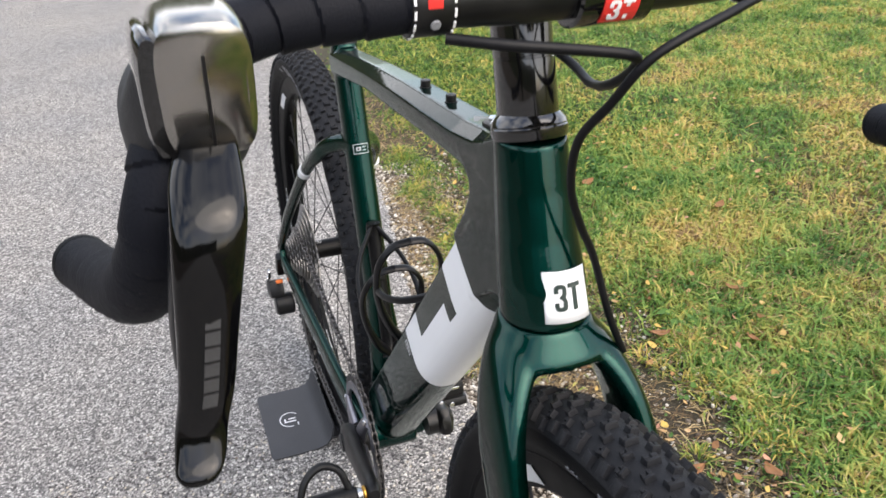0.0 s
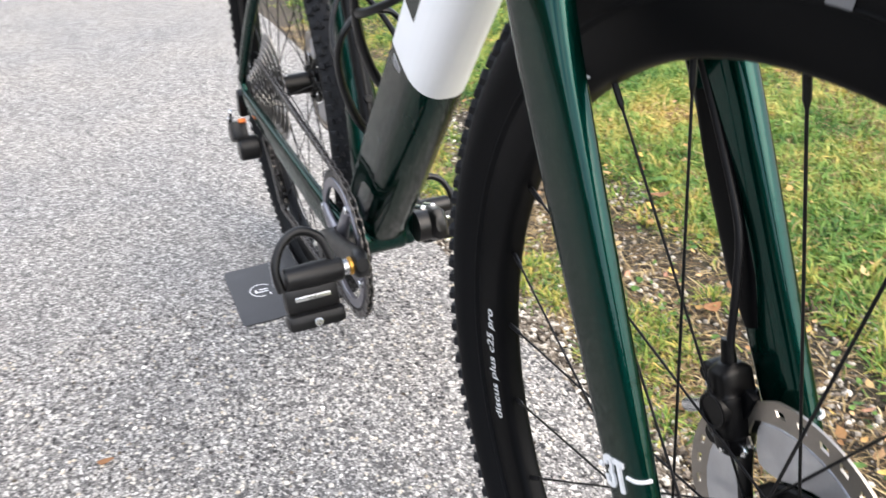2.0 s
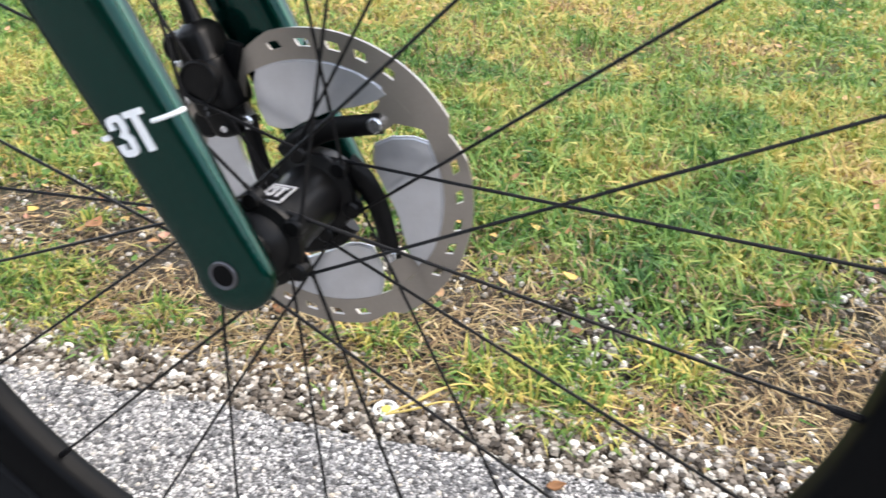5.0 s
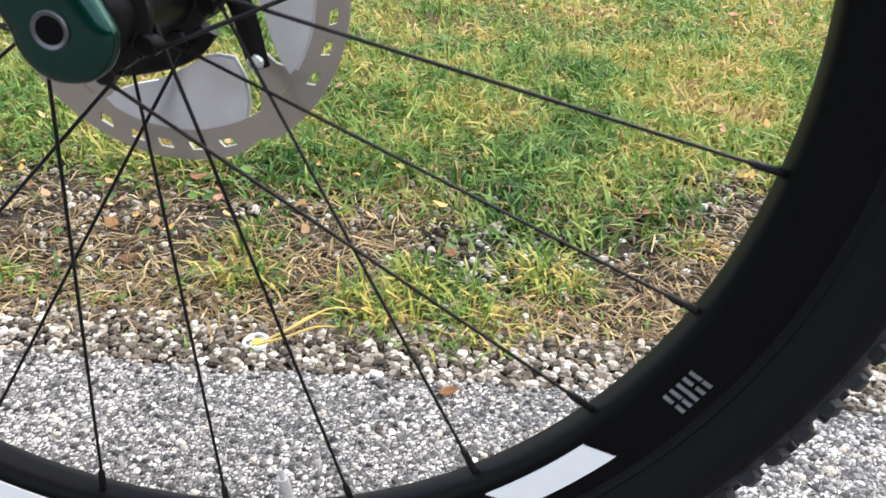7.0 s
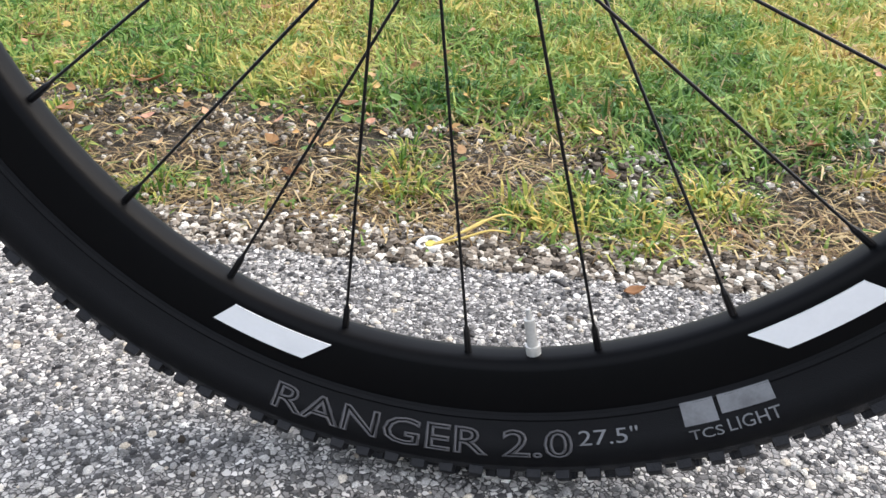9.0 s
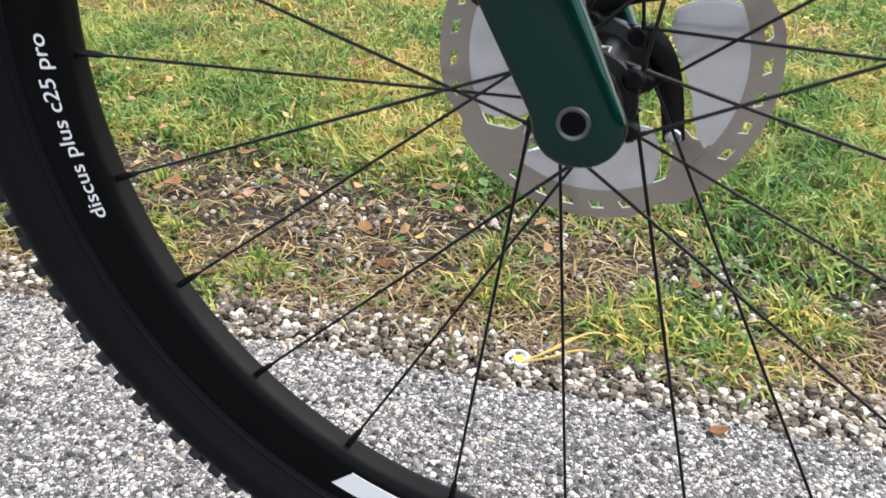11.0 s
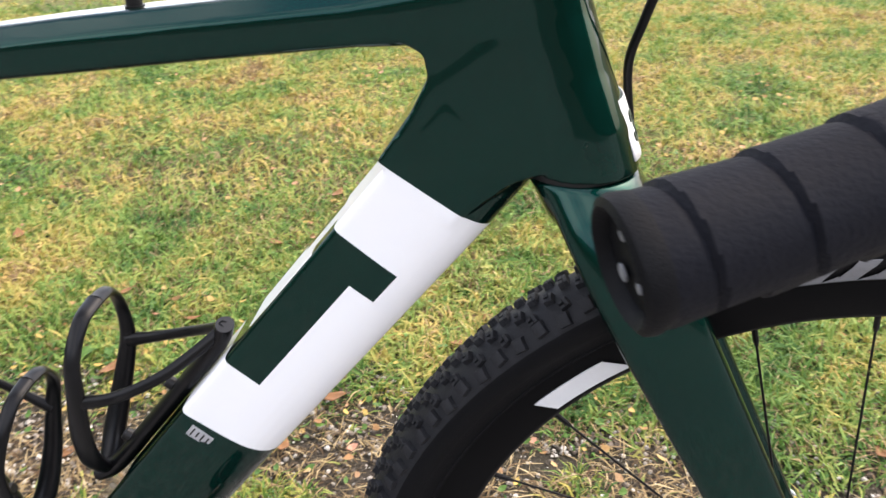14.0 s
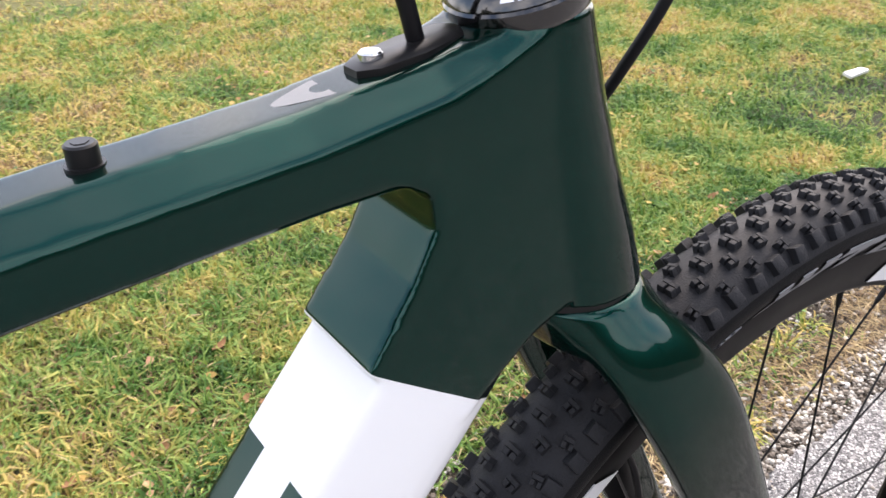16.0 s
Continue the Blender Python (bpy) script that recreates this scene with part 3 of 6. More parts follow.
    for k in range(n):
        k2 = (k + 1) % n
        for j in range(3):
            if j == 1 and k % 90 in holes:
                # walls of the slot
                for jj in (j, j + 1):
                    bm.faces.new((grid[k][0][jj], grid[k2][0][jj], grid[k2][1][jj], grid[k][1][jj]))
                for e, other in ((k, (k - 1) % 90), (k2, (k + 1) % 90)):
                    if other not in holes:
                        bm.faces.new((grid[e][0][j], grid[e][0][j + 1], grid[e][1][j + 1], grid[e][1][j]))
                continue
            for h in (0, 1):
                bm.faces.new((grid[k][h][j], grid[k2][h][j], grid[k2][h][j + 1], grid[k][h][j + 1]))
        for jj in (0, 3):
            bm.faces.new((grid[k][0][jj], grid[k2][0][jj], grid[k2][1][jj], grid[k][1][jj]))
    rotor = part("brake_rotor", bm, M_STEEL, w, "worn steel brake rotor with slots")
    # lugs that reach in to the rivets
    for c in (0, 90, 180, 270):
        bm = bmesh.new()
        o = [on_wheel(c + a, r, 0) for a, r in ((57, 0.0668), (54, 0.0560), (55, 0.0490), (49, 0.0432), (43, 0.0480), (42, 0.0560), (37, 0.0610), (32, 0.0668))]
        extrude_outline(bm, [(p.x, p.z) for p in o], ry - 0.0008, ry + 0.0008)
        part("rotor_lug", bm, M_STEEL, w)
    # aluminium cooling fins inside the ring
    for c in (0, 90, 180, 270):
        bm = bmesh.new()
        base = c + 117
        o = [on_wheel(base + a, r, 0) for a, r in ((0, 0.0658), (-12, 0.0660), (-24, 0.0660), (-36, 0.0660), (-48, 0.0660), (-58, 0.0658), (-65, 0.0645), (-60, 0.0560), (-53, 0.0490), (-42, 0.0436), (-31, 0.0398), (-16, 0.0346), (-4, 0.0328), (6, 0.0348), (14, 0.0402), (11, 0.0500), (5, 0.0600))]
        extrude_outline(bm, [(p.x, p.z) for p in o], ry - 0.0016, ry + 0.0016)
        bmesh.ops.bevel(bm, geom=[e for e in bm.edges if abs(e.verts[0].co.y - e.verts[1].co.y) < 1e-6], offset=0.0012, segments=2, affect="EDGES")
        part("cooling_fin", bm, M_ALU, w, "dull aluminium rotor fin")
    for c in (0, 90, 180, 270):
        bm = bmesh.new()
        a = c + 48.5
        tube(bm, [on_wheel(a + 84, 0.0215, ry - 0.003), on_wheel(a + 56, 0.0262, ry - 0.003), on_wheel(a + 26, 0.0335, ry - 0.002), on_wheel(a - 2, 0.0510, ry - 0.001)], [0.0080, 0.0066, 0.0056, 0.0052], 12, 6, flat=0.55)
        part("rotor_arm", bm, M_HUB, w)
        bm = bmesh.new()
        bevel_cyl(bm, on_wheel(a, 0.0488, ry - 0.0052), on_wheel(a, 0.0488, ry + 0.0035), 0.0040, 0.0008, 20)
        part("rivet", bm, M_SILVER, w)
    bm = bmesh.new()
    lathe(bm, [(0.012, ry - 0.006), (0.0195, ry - 0.006), (0.0205, ry - 0.004), (0.0205, ry + 0.003), (0.012, ry + 0.003)], 36)
    part("lockring", bm, M_BLACK, w)
    return w


M_VALVE = material("valve_pale", (0.42, 0.42, 0.40), rough=0.25, metal=0.3, grain=0.2, scale=600)
front_wheel = wheel("front_wheel", 0.0, True)
rear_wheel = wheel("rear_wheel", REAR_X, False)


# ---- frame ----
def tube_section(c, n, w, depth, top, bevel_w, lower_e=2.4):
    """A truncated aero section: c centre, n unit vector to the rounded side, w half width, flat back face of half width top."""
    y = Vector((0, 1, 0))
    pts = []
    back = [(-depth, top * 0.5), (-depth, top), (-depth + bevel_w, w * 0.985), (-depth * 0.30, w)]
    round_ = [(depth * math.sin(t) ** (2 / lower_e), w * math.cos(t) ** (2 / lower_e)) for t in np.linspace(0.0, math.pi / 2, 8)]
    half = back + round_
    for q, h in half:
        pts.append(Vector(c) + n * q + y * h)
    for q, h in reversed(half[:-1]):
        pts.append(Vector(c) + n * q - y * h)
    return pts


def frame_mesh():
    bm = bmesh.new()
    up = Vector((0, 0, 1))
    # down tube
    rings = []
    for s, w, dp, tp in ((-0.03, 0.025, 0.034, 0.0200), (0.03, 0.0260, 0.0350, 0.0205), (0.12, 0.0264, 0.0352, 0.0205), (0.24, 0.0268, 0.0355, 0.0205), (0.36, 0.029, 0.036, 0.022), (0.45, 0.0295, 0.0365, 0.022), (0.53, 0.030, 0.036, 0.024)):
        rings.append(tube_section(DT_O + DT_D * s + DT_N * (0.0005 + 0.008 * max(0.0, s)), DT_N, w, dp, tp + 0.0028, 0.0026))
    loft(bm, rings)
    # top tube: crowned top, flat sides
    rings = []
    for x, zt, zb, w, tp, bv in ((-0.208, 0.8225, 0.772, 0.0238, 0.0215, 0.0025), (-0.222, 0.8205, 0.772, 0.0240, 0.0190, 0.0050), (-0.236, 0.8165, 0.774, 0.0238, 0.0155, 0.0072), (-0.255, 0.8118, 0.775, 0.0234, 0.0125, 0.0085), (-0.300, 0.8050, 0.7745, 0.0230, 0.0112, 0.0085), (-0.380, 0.7985, 0.7690, 0.0225, 0.0105, 0.0085), (-0.46, 0.7920, 0.7625, 0.0215, 0.0100, 0.0085),
                             (-0.56, 0.7820, 0.7550, 0.0200, 0.0095, 0.0085), (-0.66, 0.7700, 0.7400, 0.0190, 0.0090, 0.0085), (-0.735, 0.7620, 0.7280, 0.0185, 0.0085, 0.0085)):
        h = (zt - zb) / 2
        rings.append(tube_section((x, 0, (zt + zb) / 2), Vector((0, 0, -1)), w, h, tp, bv, 5.0))
    loft(bm, rings)
    # head tube: round nose
    rings = []
    for z, x, r in ((0.7045, -0.1805, 0.0310), (0.730, -0.1868, 0.0300), (0.760, -0.1955, 0.0275), (0.790, -0.2030, 0.0255), (0.815, -0.2085, 0.0246), (0.8215, -0.2100, 0.0244)):
        rings.append(ellipse((x, 0, z), (1, 0, 0), (0, 1, 0), r, r, 32))
    loft(bm, rings)
    # gusset web between the three tubes
    extrude_outline(bm, [(-0.186, 0.712), (-0.205, 0.7072), (-0.2185, 0.7025), (-0.2310, 0.6940), (-0.254, 0.677), (-0.292, 0.715), (-0.272, 0.742), (-0.262, 0.760), (-0.2635, 0.772), (-0.276, 0.780), (-0.290, 0.795), (-0.20, 0.800)], -0.0232, 0.0232)
    bm.verts.ensure_lookup_table()
    for v in bm.verts[-24:]:
        v.co.y *= 1.0 + 0.11 * min(1.0, max(0.0, (0.765 - v.co.z) / 0.06))
    # seat tube
    ST_T = Vector((-0.735, 0, 0.775))
    d = (ST_T - BB).normalized()
    n = Vector((d.z, 0, -d.x))
    rings = []
    for f, a, b in ((0.02, 0.024, 0.030), (0.15, 0.020, 0.024), (0.35, 0.018, 0.017), (0.6, 0.0185, 0.0165), (0.85, 0.019, 0.0165), (1.0, 0.020, 0.0165)):
        rings.append(ellipse(BB + (ST_T - BB) * f, n, (0, 1, 0), a, b, 24, 2.4))
    loft(bm, rings)
    # bottom bracket shell
    cyl(bm, BB - Vector((0, 0.040, 0)), BB + Vector((0, 0.022, 0)), 0.0205, seg=32)
    rings = [ellipse(BB + Vector((x, 0, z)), (1, 0, 0), (0, 1, 0), a, b, 24, 3) for x, z, a, b in ((-0.005, -0.019, 0.012, 0.020), (-0.006, 0.0, 0.021, 0.024), (0.0, 0.035, 0.023, 0.026), (-0.008, 0.075, 0.020, 0.025))]
    loft(bm, rings)
    # stays on both sides
    for s in (-1, 1):
        tube(bm, [(-0.690, s * 0.003, 0.652), (-0.715, s * 0.016, 0.646), (-0.742, s * 0.030, 0.633), (-0.768, s * 0.040, 0.612), (-0.820, s * 0.0485, 0.572), (-0.930, s * 0.063, 0.462), (-1.012, s * 0.072, 0.366)],
             [0.0145, 0.0120, 0.0108, 0.0102, 0.0095, 0.0088, 0.0085], 14, 8, flat=0.8)
        rings = []
        for x, y, z, h, wd in ((-0.600, 0.036, 0.270, 0.024, 0.010), (-0.650, 0.043, 0.275, 0.0235, 0.0085), (-0.720, 0.050, 0.287, 0.0225, 0.0078), (-0.820, 0.057, 0.305, 0.019, 0.0075), (-0.930, 0.066, 0.327, 0.0150, 0.0070), (-1.005, 0.071, 0.341, 0.0125, 0.0065)):
            rings.append(ellipse((x, s * y, z), (0.19, 0, 0.98), (0, 1, 0), h, wd, 16, 3.0))
        loft(bm, rings)
        bevel_cyl(bm, (REAR_X, s * 0.066, 0.345), (REAR_X, s * 0.076, 0.345), 0.019, 0.002, 24)
    return bm


def fused(ob, voxel, rounds):
    """Welds overlapping solids into one skin and rounds the seams."""
    r = ob.modifiers.new("weld", "REMESH")
    r.mode, r.voxel_size, r.use_smooth_shade = "VOXEL", voxel, True
    s = ob.modifiers.new("round", "SMOOTH")
    s.factor, s.iterations = 0.5, rounds


frame_ob = part("frame", frame_mesh(), M_PAINT, bike, "glossy dark green carbon frame with white band")
fused(frame_ob, 0.0013, 11)


def fork_mesh():
    bm = bmesh.new()
    # crown arch and legs, one leg after the other
    rings = [ellipse((x, 0, z), (1, 0, 0), (0, 1, 0), a, b, 40, 2.3) for z, x, a, b in ((0.7035, -0.1818, 0.0305, 0.0308), (0.698, -0.1788, 0.0312, 0.0345), (0.692, -0.1752, 0.0318, 0.0385), (0.685, -0.1710, 0.0325, 0.0425), (0.679, -0.1690, 0.0315, 0.0440))]
    loft(bm, rings)
    for s in (-1, 1):
        rings = []
        # slices down the leg: height, inner and outer distance from the wheel's plane, squareness; both edges run straight
        for z, yi, yo, e in ((0.6960, 0.004, 0.0355, 2.2), (0.6880, 0.006, 0.0415, 2.25), (0.6790, 0.0165, 0.0468, 2.3), (0.6680, 0.0258, 0.0515, 2.4), (0.6560, 0.0318, 0.0552, 2.5), (0.6420, 0.0365, 0.0582, 2.7), (0.6250, 0.0393, 0.0602, 2.9),
                             (0.6050, 0.0410, 0.0612, 3.1), (0.5850, 0.0420, 0.0616, 3.3), (0.5460, 0.0435, 0.0616, 3.5), (0.4500, 0.0452, 0.0612, 3.6), (0.3950, 0.0461, 0.0609, 3.6), (0.3560, 0.0467, 0.0606, 3.6), (0.3430, 0.0472, 0.0604, 3.6)):
            back, fore = -0.0180 - 0.525 * (z - 0.345), 0.0200 - 0.460 * (z - 0.345)
            fore -= 0.0125 * max(0.0, (z - 0.650) / 0.046) ** 1.6
            rings.append(ellipse(((back + fore) / 2, s * (yi + yo) / 2, z), (1, 0, 0), (0, s, 0), (fore - back) / 2, (yo - yi) / 2, 36, e))
        rings = finer(rings)
        # rounded foot
        for z, half, thin in ((0.3380, 0.0184, 0.0), (0.3330, 0.0160, 0.0003), (0.3285, 0.0118, 0.0010), (0.3262, 0.0070, 0.0020), (0.3252, 0.0030, 0.0035)):
            rings.append(ellipse((0.0014, s * 0.0538, z), (1, 0, 0), (0, s, 0), half, 0.0066 - thin, 36, 3.4))
        loft(bm, rings)
    return bm


fork_ob = part("fork", fork_mesh(), M_FORK, bike, "glossy dark green carbon fork")
fused(fork_ob, 0.0013, 38)

# crown gap, axle hole, fork marks
bm = bmesh.new()
rings = [ellipse((-0.1828, 0, z), (1, 0, 0), (0, 1, 0), 0.0296, 0.0296, 40) for z in (0.7020, 0.7065)]
loft(bm, rings)
part("lower_headset_gap", bm, M_BLACK, bike)
bm = bmesh.new()
loft(bm, [ellipse((0, y, 0.3450), (1, 0, 0), (0, 0, 1), r, r, 28) for r, y in ((0.0066, -0.0590), (0.0066, -0.0611), (0.0062, -0.0616), (0.0049, -0.0611))], caps=False)
part("thru_axle_end", bm, M_AXLE, fork_ob, "hollow axle end with worn metal rim")
# the bore is filled with a black plug in place of its shade
bm = bmesh.new()
loft(bm, [ellipse((0, y, 0.3450), (1, 0, 0), (0, 0, 1), 0.0050, 0.0050, 28) for y in (-0.0560, -0.0611)])
part("axle_bore_shade", bm, M_RIM, fork_ob)


LEG_U, LEG_V = Vector((0.945, 0, 0.327)), Vector((-0.40, 0, 0.9165))
for s in (-1, 1):
    o = Vector((-0.0351, s * 0.0614, 0.3930))

    def leg_place(u, v, h, s=s, o=o):
        return o + LEG_U * (u * 0.0184) + LEG_V * (v * 0.0172) + Vector((0, s * h, 0))
    mark_parts("fork_mark", MARK_BARS, leg_place, 0.0008, M_WHITE, fork_ob)
    part("fork_dash", flat_bars([rect(-0.30, 0.50, -0.12, 0.62)], leg_place, 0.0008), M_WHITE, fork_ob, "", False)
    bm = bmesh.new()
    tube(bm, [o + LEG_U * 0.0205 + LEG_V * 0.0108, o + LEG_U * 0.0265 + LEG_V * 0.0108 - Vector((0, s * 0.0006, 0)), o + LEG_U * 0.0300 + LEG_V * 0.0108 - Vector((0, s * 0.0035, 0)), o + LEG_U * 0.0312 + LEG_V * 0.0108 - Vector((0, s * 0.0075, 0))], 0.0010, 8, 4)
    part("fork_dash", bm, M_WHITE, fork_ob)

# head badge: white plate bent round the nose of the head tube, with a dark block mark
HB_C, HB_UP = Vector((-0.1858, 0.0035, 0.7275)), Vector((-0.270, 0, 0.963))
HB_R = 0.0303


def badge_place(u, v, h):
    """u to the camera's right round the nose, v up; both -1 to 1."""
    z = v * 0.0172
    a = u * 0.0160 / HB_R
    return HB_C + HB_UP * z + Vector((math.cos(a) * (HB_R - z * 0.06 + h), math.sin(a) * (HB_R - z * 0.06 + h), 0))


bm = bmesh.new()
N = 14
front = [[bm.verts.new(badge_place(-1 + 2 * i / N, -1 + 2 * j / 4, 0.0008)) for i in range(N + 1)] for j in range(5)]
for j in range(4):
    for i in range(N):
        bm.faces.new((front[j][i], front[j][i + 1], front[j + 1][i + 1], front[j + 1][i]))
badge = part("head_badge", bm, M_WHITE, bike, "white square head badge with dark block mark")
badge.modifiers.new("thick", "SOLIDIFY").thickness = 0.0006
M_DARKPRINT = material("dark_print", (0.006, 0.02, 0.015), rough=0.4, grain=0.1)
mark_parts("badge_mark", MARK_BARS, lambda u, v, h: badge_place(-0.55 + 1.12 * u, -0.52 + 1.02 * v, 0.0012 + h), 0.0003, M_DARKPRINT, badge)

# small grey plate print on the down tube
bm = bmesh.new()
c = DT_O + DT_D * 0.2545 + DT_N * -0.0125
block(bm, Matrix.Translation(c + Vector((0, -0.0264, 0))) @ Matrix(((DT_D.x, 0, DT_N.x, 0), (0, 1, 0, 0), (DT_D.z, 0, DT_N.z, 0), (0, 0, 0, 1))), (0.010, 0.0014, 0.017), 0.0004)
sticker = part("frame_sticker", bm, M_STICKER, bike, "small pale grey sticker with fine print")
for k in range(4):
    bm = bmesh.new()
    block(bm, Matrix.Translation(c + DT_N * (-0.0057 + 0.0038 * k) + Vector((0, -0.0272, 0))) @ Matrix(((DT_D.x, 0, DT_N.x, 0), (0, 1, 0, 0), (DT_D.z, 0, DT_N.z, 0), (0, 0, 0, 1))), (0.0068 - 0.0014 * (k % 2), 0.0004, 0.0012))
    part("fine_print", bm, M_BLACK, sticker)

# white bands on the seat stays
for s in (-1, 1):
    bm = bmesh.new()
    a, b = Vector((-0.8150, s * 0.0478, 0.5765)), Vector((-0.8240, s * 0.0490, 0.5680))
    d = (b - a).normalized()
    u = d.orthogonal().normalized()
    loft(bm, [ellipse(a, u, d.cross(u), 0.0101, 0.0101, 18), ellipse(b, u, d.cross(u), 0.0099, 0.0099, 18)])
    part("stay_band", bm, M_WHITE, bike)

# bolts on the top tube, cable port with its hose
TT_Z = {-0.357: 0.8005, -0.421: 0.7955}
for x, z in TT_Z.items():
    bm = bmesh.new()
    bevel_cyl(bm, (x, 0, z - 0.004), (x, 0, z + 0.0065), 0.0044, 0.0006, 24)
    cyl(bm, (x, 0, z - 0.004), (x, 0, z + 0.0006), 0.0054, seg=24)
    bolt = part("bolt", bm, M_BLACK, bike, "black socket-head bolt")
    bm = bmesh.new()
    cyl(bm, (x, 0, z + 0.0060), (x, 0, z + 0.0067), 0.0024, seg=6)
    part("socket", bm, M_BLACK, bolt)
bm = bmesh.new()
PORT_X = -0.009
pl = [(x + PORT_X, y) for x, y in ((-0.268, 0.004), (-0.262, 0.0085), (-0.246, 0.0095), (-0.230, 0.0070), (-0.226, 0.0), (-0.230, -0.0070), (-0.246, -0.0095), (-0.262, -0.0085), (-0.268, -0.004))]
rings = [[Vector((x, y, 0.8075 + (x + 0.268) * 0.14 + h)) for x, y in pl] for h in (-0.003, 0.0045)]
rings.append([Vector((-0.256 + (p.x + 0.256) * 0.86, p.y * 0.82, p.z + 0.0014)) for p in rings[-1]])
loft(bm, rings)
port = part("cable_port", bm, M_BLACK, bike, "black cable port plate with screw")
bm = bmesh.new()
bevel_cyl(bm, (-0.2695, 0, 0.8110), (-0.2695, 0, 0.8150), 0.0040, 0.0007, 20)
part("screw", bm, M_SILVER, port)

# pale teardrop print on the top tube behind the port
bm = bmesh.new()
rim_o = [(-0.2875 + 0.0085 * math.cos(a) - (0.008 * max(0.0, -math.cos(a)) ** 1.5), 0.0078 * math.sin(a) * (1 - 0.35 * max(0.0, -math.cos(a)))) for a in np.linspace(0, 2 * math.pi, 41)[:-1]]
rim_i = [(-0.2875 + 0.0034 * math.cos(a), 0.0034 * math.sin(a)) for a in np.linspace(0, 2 * math.pi, 41)[:-1]]
tops = [[bm.verts.new((x, y, 0.8046 + (x + 0.3) * 0.1364 + h)) for x, y in r] for h in (0.0, 0.0006) for r in (rim_o, rim_i)]
for k in range(40):
    j = (k + 1) % 40
    bm.faces.new((tops[2][k], tops[2][j], tops[3][j], tops[3][k]))
    bm.faces.new((tops[0][k], tops[0][j], tops[2][j], tops[2][k]))
    bm.faces.new((tops[3][k], tops[3][j], tops[1][j], tops[1][k]))
part("tube_print", bm, M_PALE, bike, "pale teardrop print")

# headset, spacers, stem
AX = Vector((-0.245, 0, 0.9695))
AX.normalize()
HT_TOP = Vector((-0.2105, 0, 0.8215))


def on_axis(h, r, n=32, rx=1.0):
    c = HT_TOP + AX * h
    return ellipse(c, Vector((AX.z, 0, -AX.x)), (0, 1, 0), r * rx, r, n)


bm = bmesh.new()
loft(bm, [on_axis(h, r) for h, r in ((-0.002, 0.0246), (0.0002, 0.0256), (0.0052, 0.0258), (0.0062, 0.0250), (0.0070, 0.0256), (0.0100, 0.0243), (0.0130, 0.0213), (0.0142, 0.0200))])
cap = part("headset_cap", bm, M_GLOSS, bike, "glossy black headset cap with silver print")
bars = [[(a0, 0.0096), (a0 + 10, 0.0096), (a0 + 9, 0.0120), (a0 + 1, 0.0120)] for a0 in (-141, -128, -115)]


def cap_place(u, v, h):
    a = radians(u)
    c = HT_TOP + AX * v
    return c + (Vector((AX.z, 0, -AX.x)) * math.cos(a) + Vector((0, 1, 0)) * math.sin(a)) * (0.0246 - (v - 0.0096) + h)


part("cap_print", flat_bars(bars, cap_place, 0.0005), M_SILVER, cap, "", False)
bm = bmesh.new()
loft(bm, [on_axis(h, r, 32, 1.1) for h, r in ((0.0130, 0.0195), (0.0145, 0.0200), (0.048, 0.0195), (0.0485, 0.0188), (0.0495, 0.0188), (0.050, 0.0195), (0.070, 0.0195))])
part("steerer_spacer", bm, M_GLOSS, bike, "glossy black tapered spacer")
BAR_C = Vector((-0.132, 0, 0.928))
bm = bmesh.new()
rings = [on_axis(h, r, 28, 1.1) for h, r in ((0.068, 0.0190), (0.070, 0.0202), (0.108, 0.0198), (0.111, 0.0185))]
loft(bm, rings)
s0 = HT_TOP + AX * 0.090
rings = []
for f, a, b in ((0.0, 0.017, 0.0165), (0.35, 0.0165, 0.016), (0.7, 0.0175, 0.0185), (0.92, 0.0205, 0.0215), (1.0, 0.0205, 0.0215)):
    rings.append(ellipse(s0 + (BAR_C - s0) * f, (0, 0, 1), (0, 1, 0), a, b, 28, 2.6))
loft(bm, rings)
stem = part("stem", bm, M_GLOSS, bike, "glossy black stem")
bm = bmesh.new()
rings = []
for y in (-0.0215, -0.0200, 0.0200, 0.0215):
    r = 0.0205 if abs(y) < 0.021 else 0.0190
    rings.append(ellipse(BAR_C + Vector((0, y, 0)), (1, 0, 0), (0, 0, 1), r, r, 28))
loft(bm, rings)
face = part("faceplate", bm, M_GLOSS, stem, "black stem faceplate")


def face_place(u, v, h):
    a = radians(20 - 70 * v)
    return BAR_C + Vector((math.cos(a) * (0.0207 + h), -0.0090 + 0.0200 * u, math.sin(a) * (0.0207 + h)))


red_bars = [rect(0, k / 8, 1, (k + 1) / 8) for k in range(8)]
badge_bm = flat_bars(red_bars, face_place, 0.0005)
part("stem_badge", badge_bm, M_RED, stem, "red badge with white mark", False)
mark_parts("stem_badge_mark", [[[(0.15 + 0.7 * u, 0.45 + 0.45 * (1 - v)) for u, v in q] for q in f] for f in MARK_BARS], lambda u, v, h: face_place(u, v, 0.0007 + h), 0.0002, M_WHITE, stem)

# handlebar: bare centre, taped tops, hoods, drops
bm = bmesh.new()
tube(bm, [BAR_C + Vector((0, -0.112, -0.0)), BAR_C + Vector((0, -0.05, 0)), BAR_C, BAR_C + Vector((0, 0.05, 0)), BAR_C + Vector((0, 0.112, 0))], [0.0130, 0.0155, 0.0159, 0.0155, 0.0130], 24, 6)
part("handlebar", bm, M_BLACK, bike, "matt black drop handlebar centre")


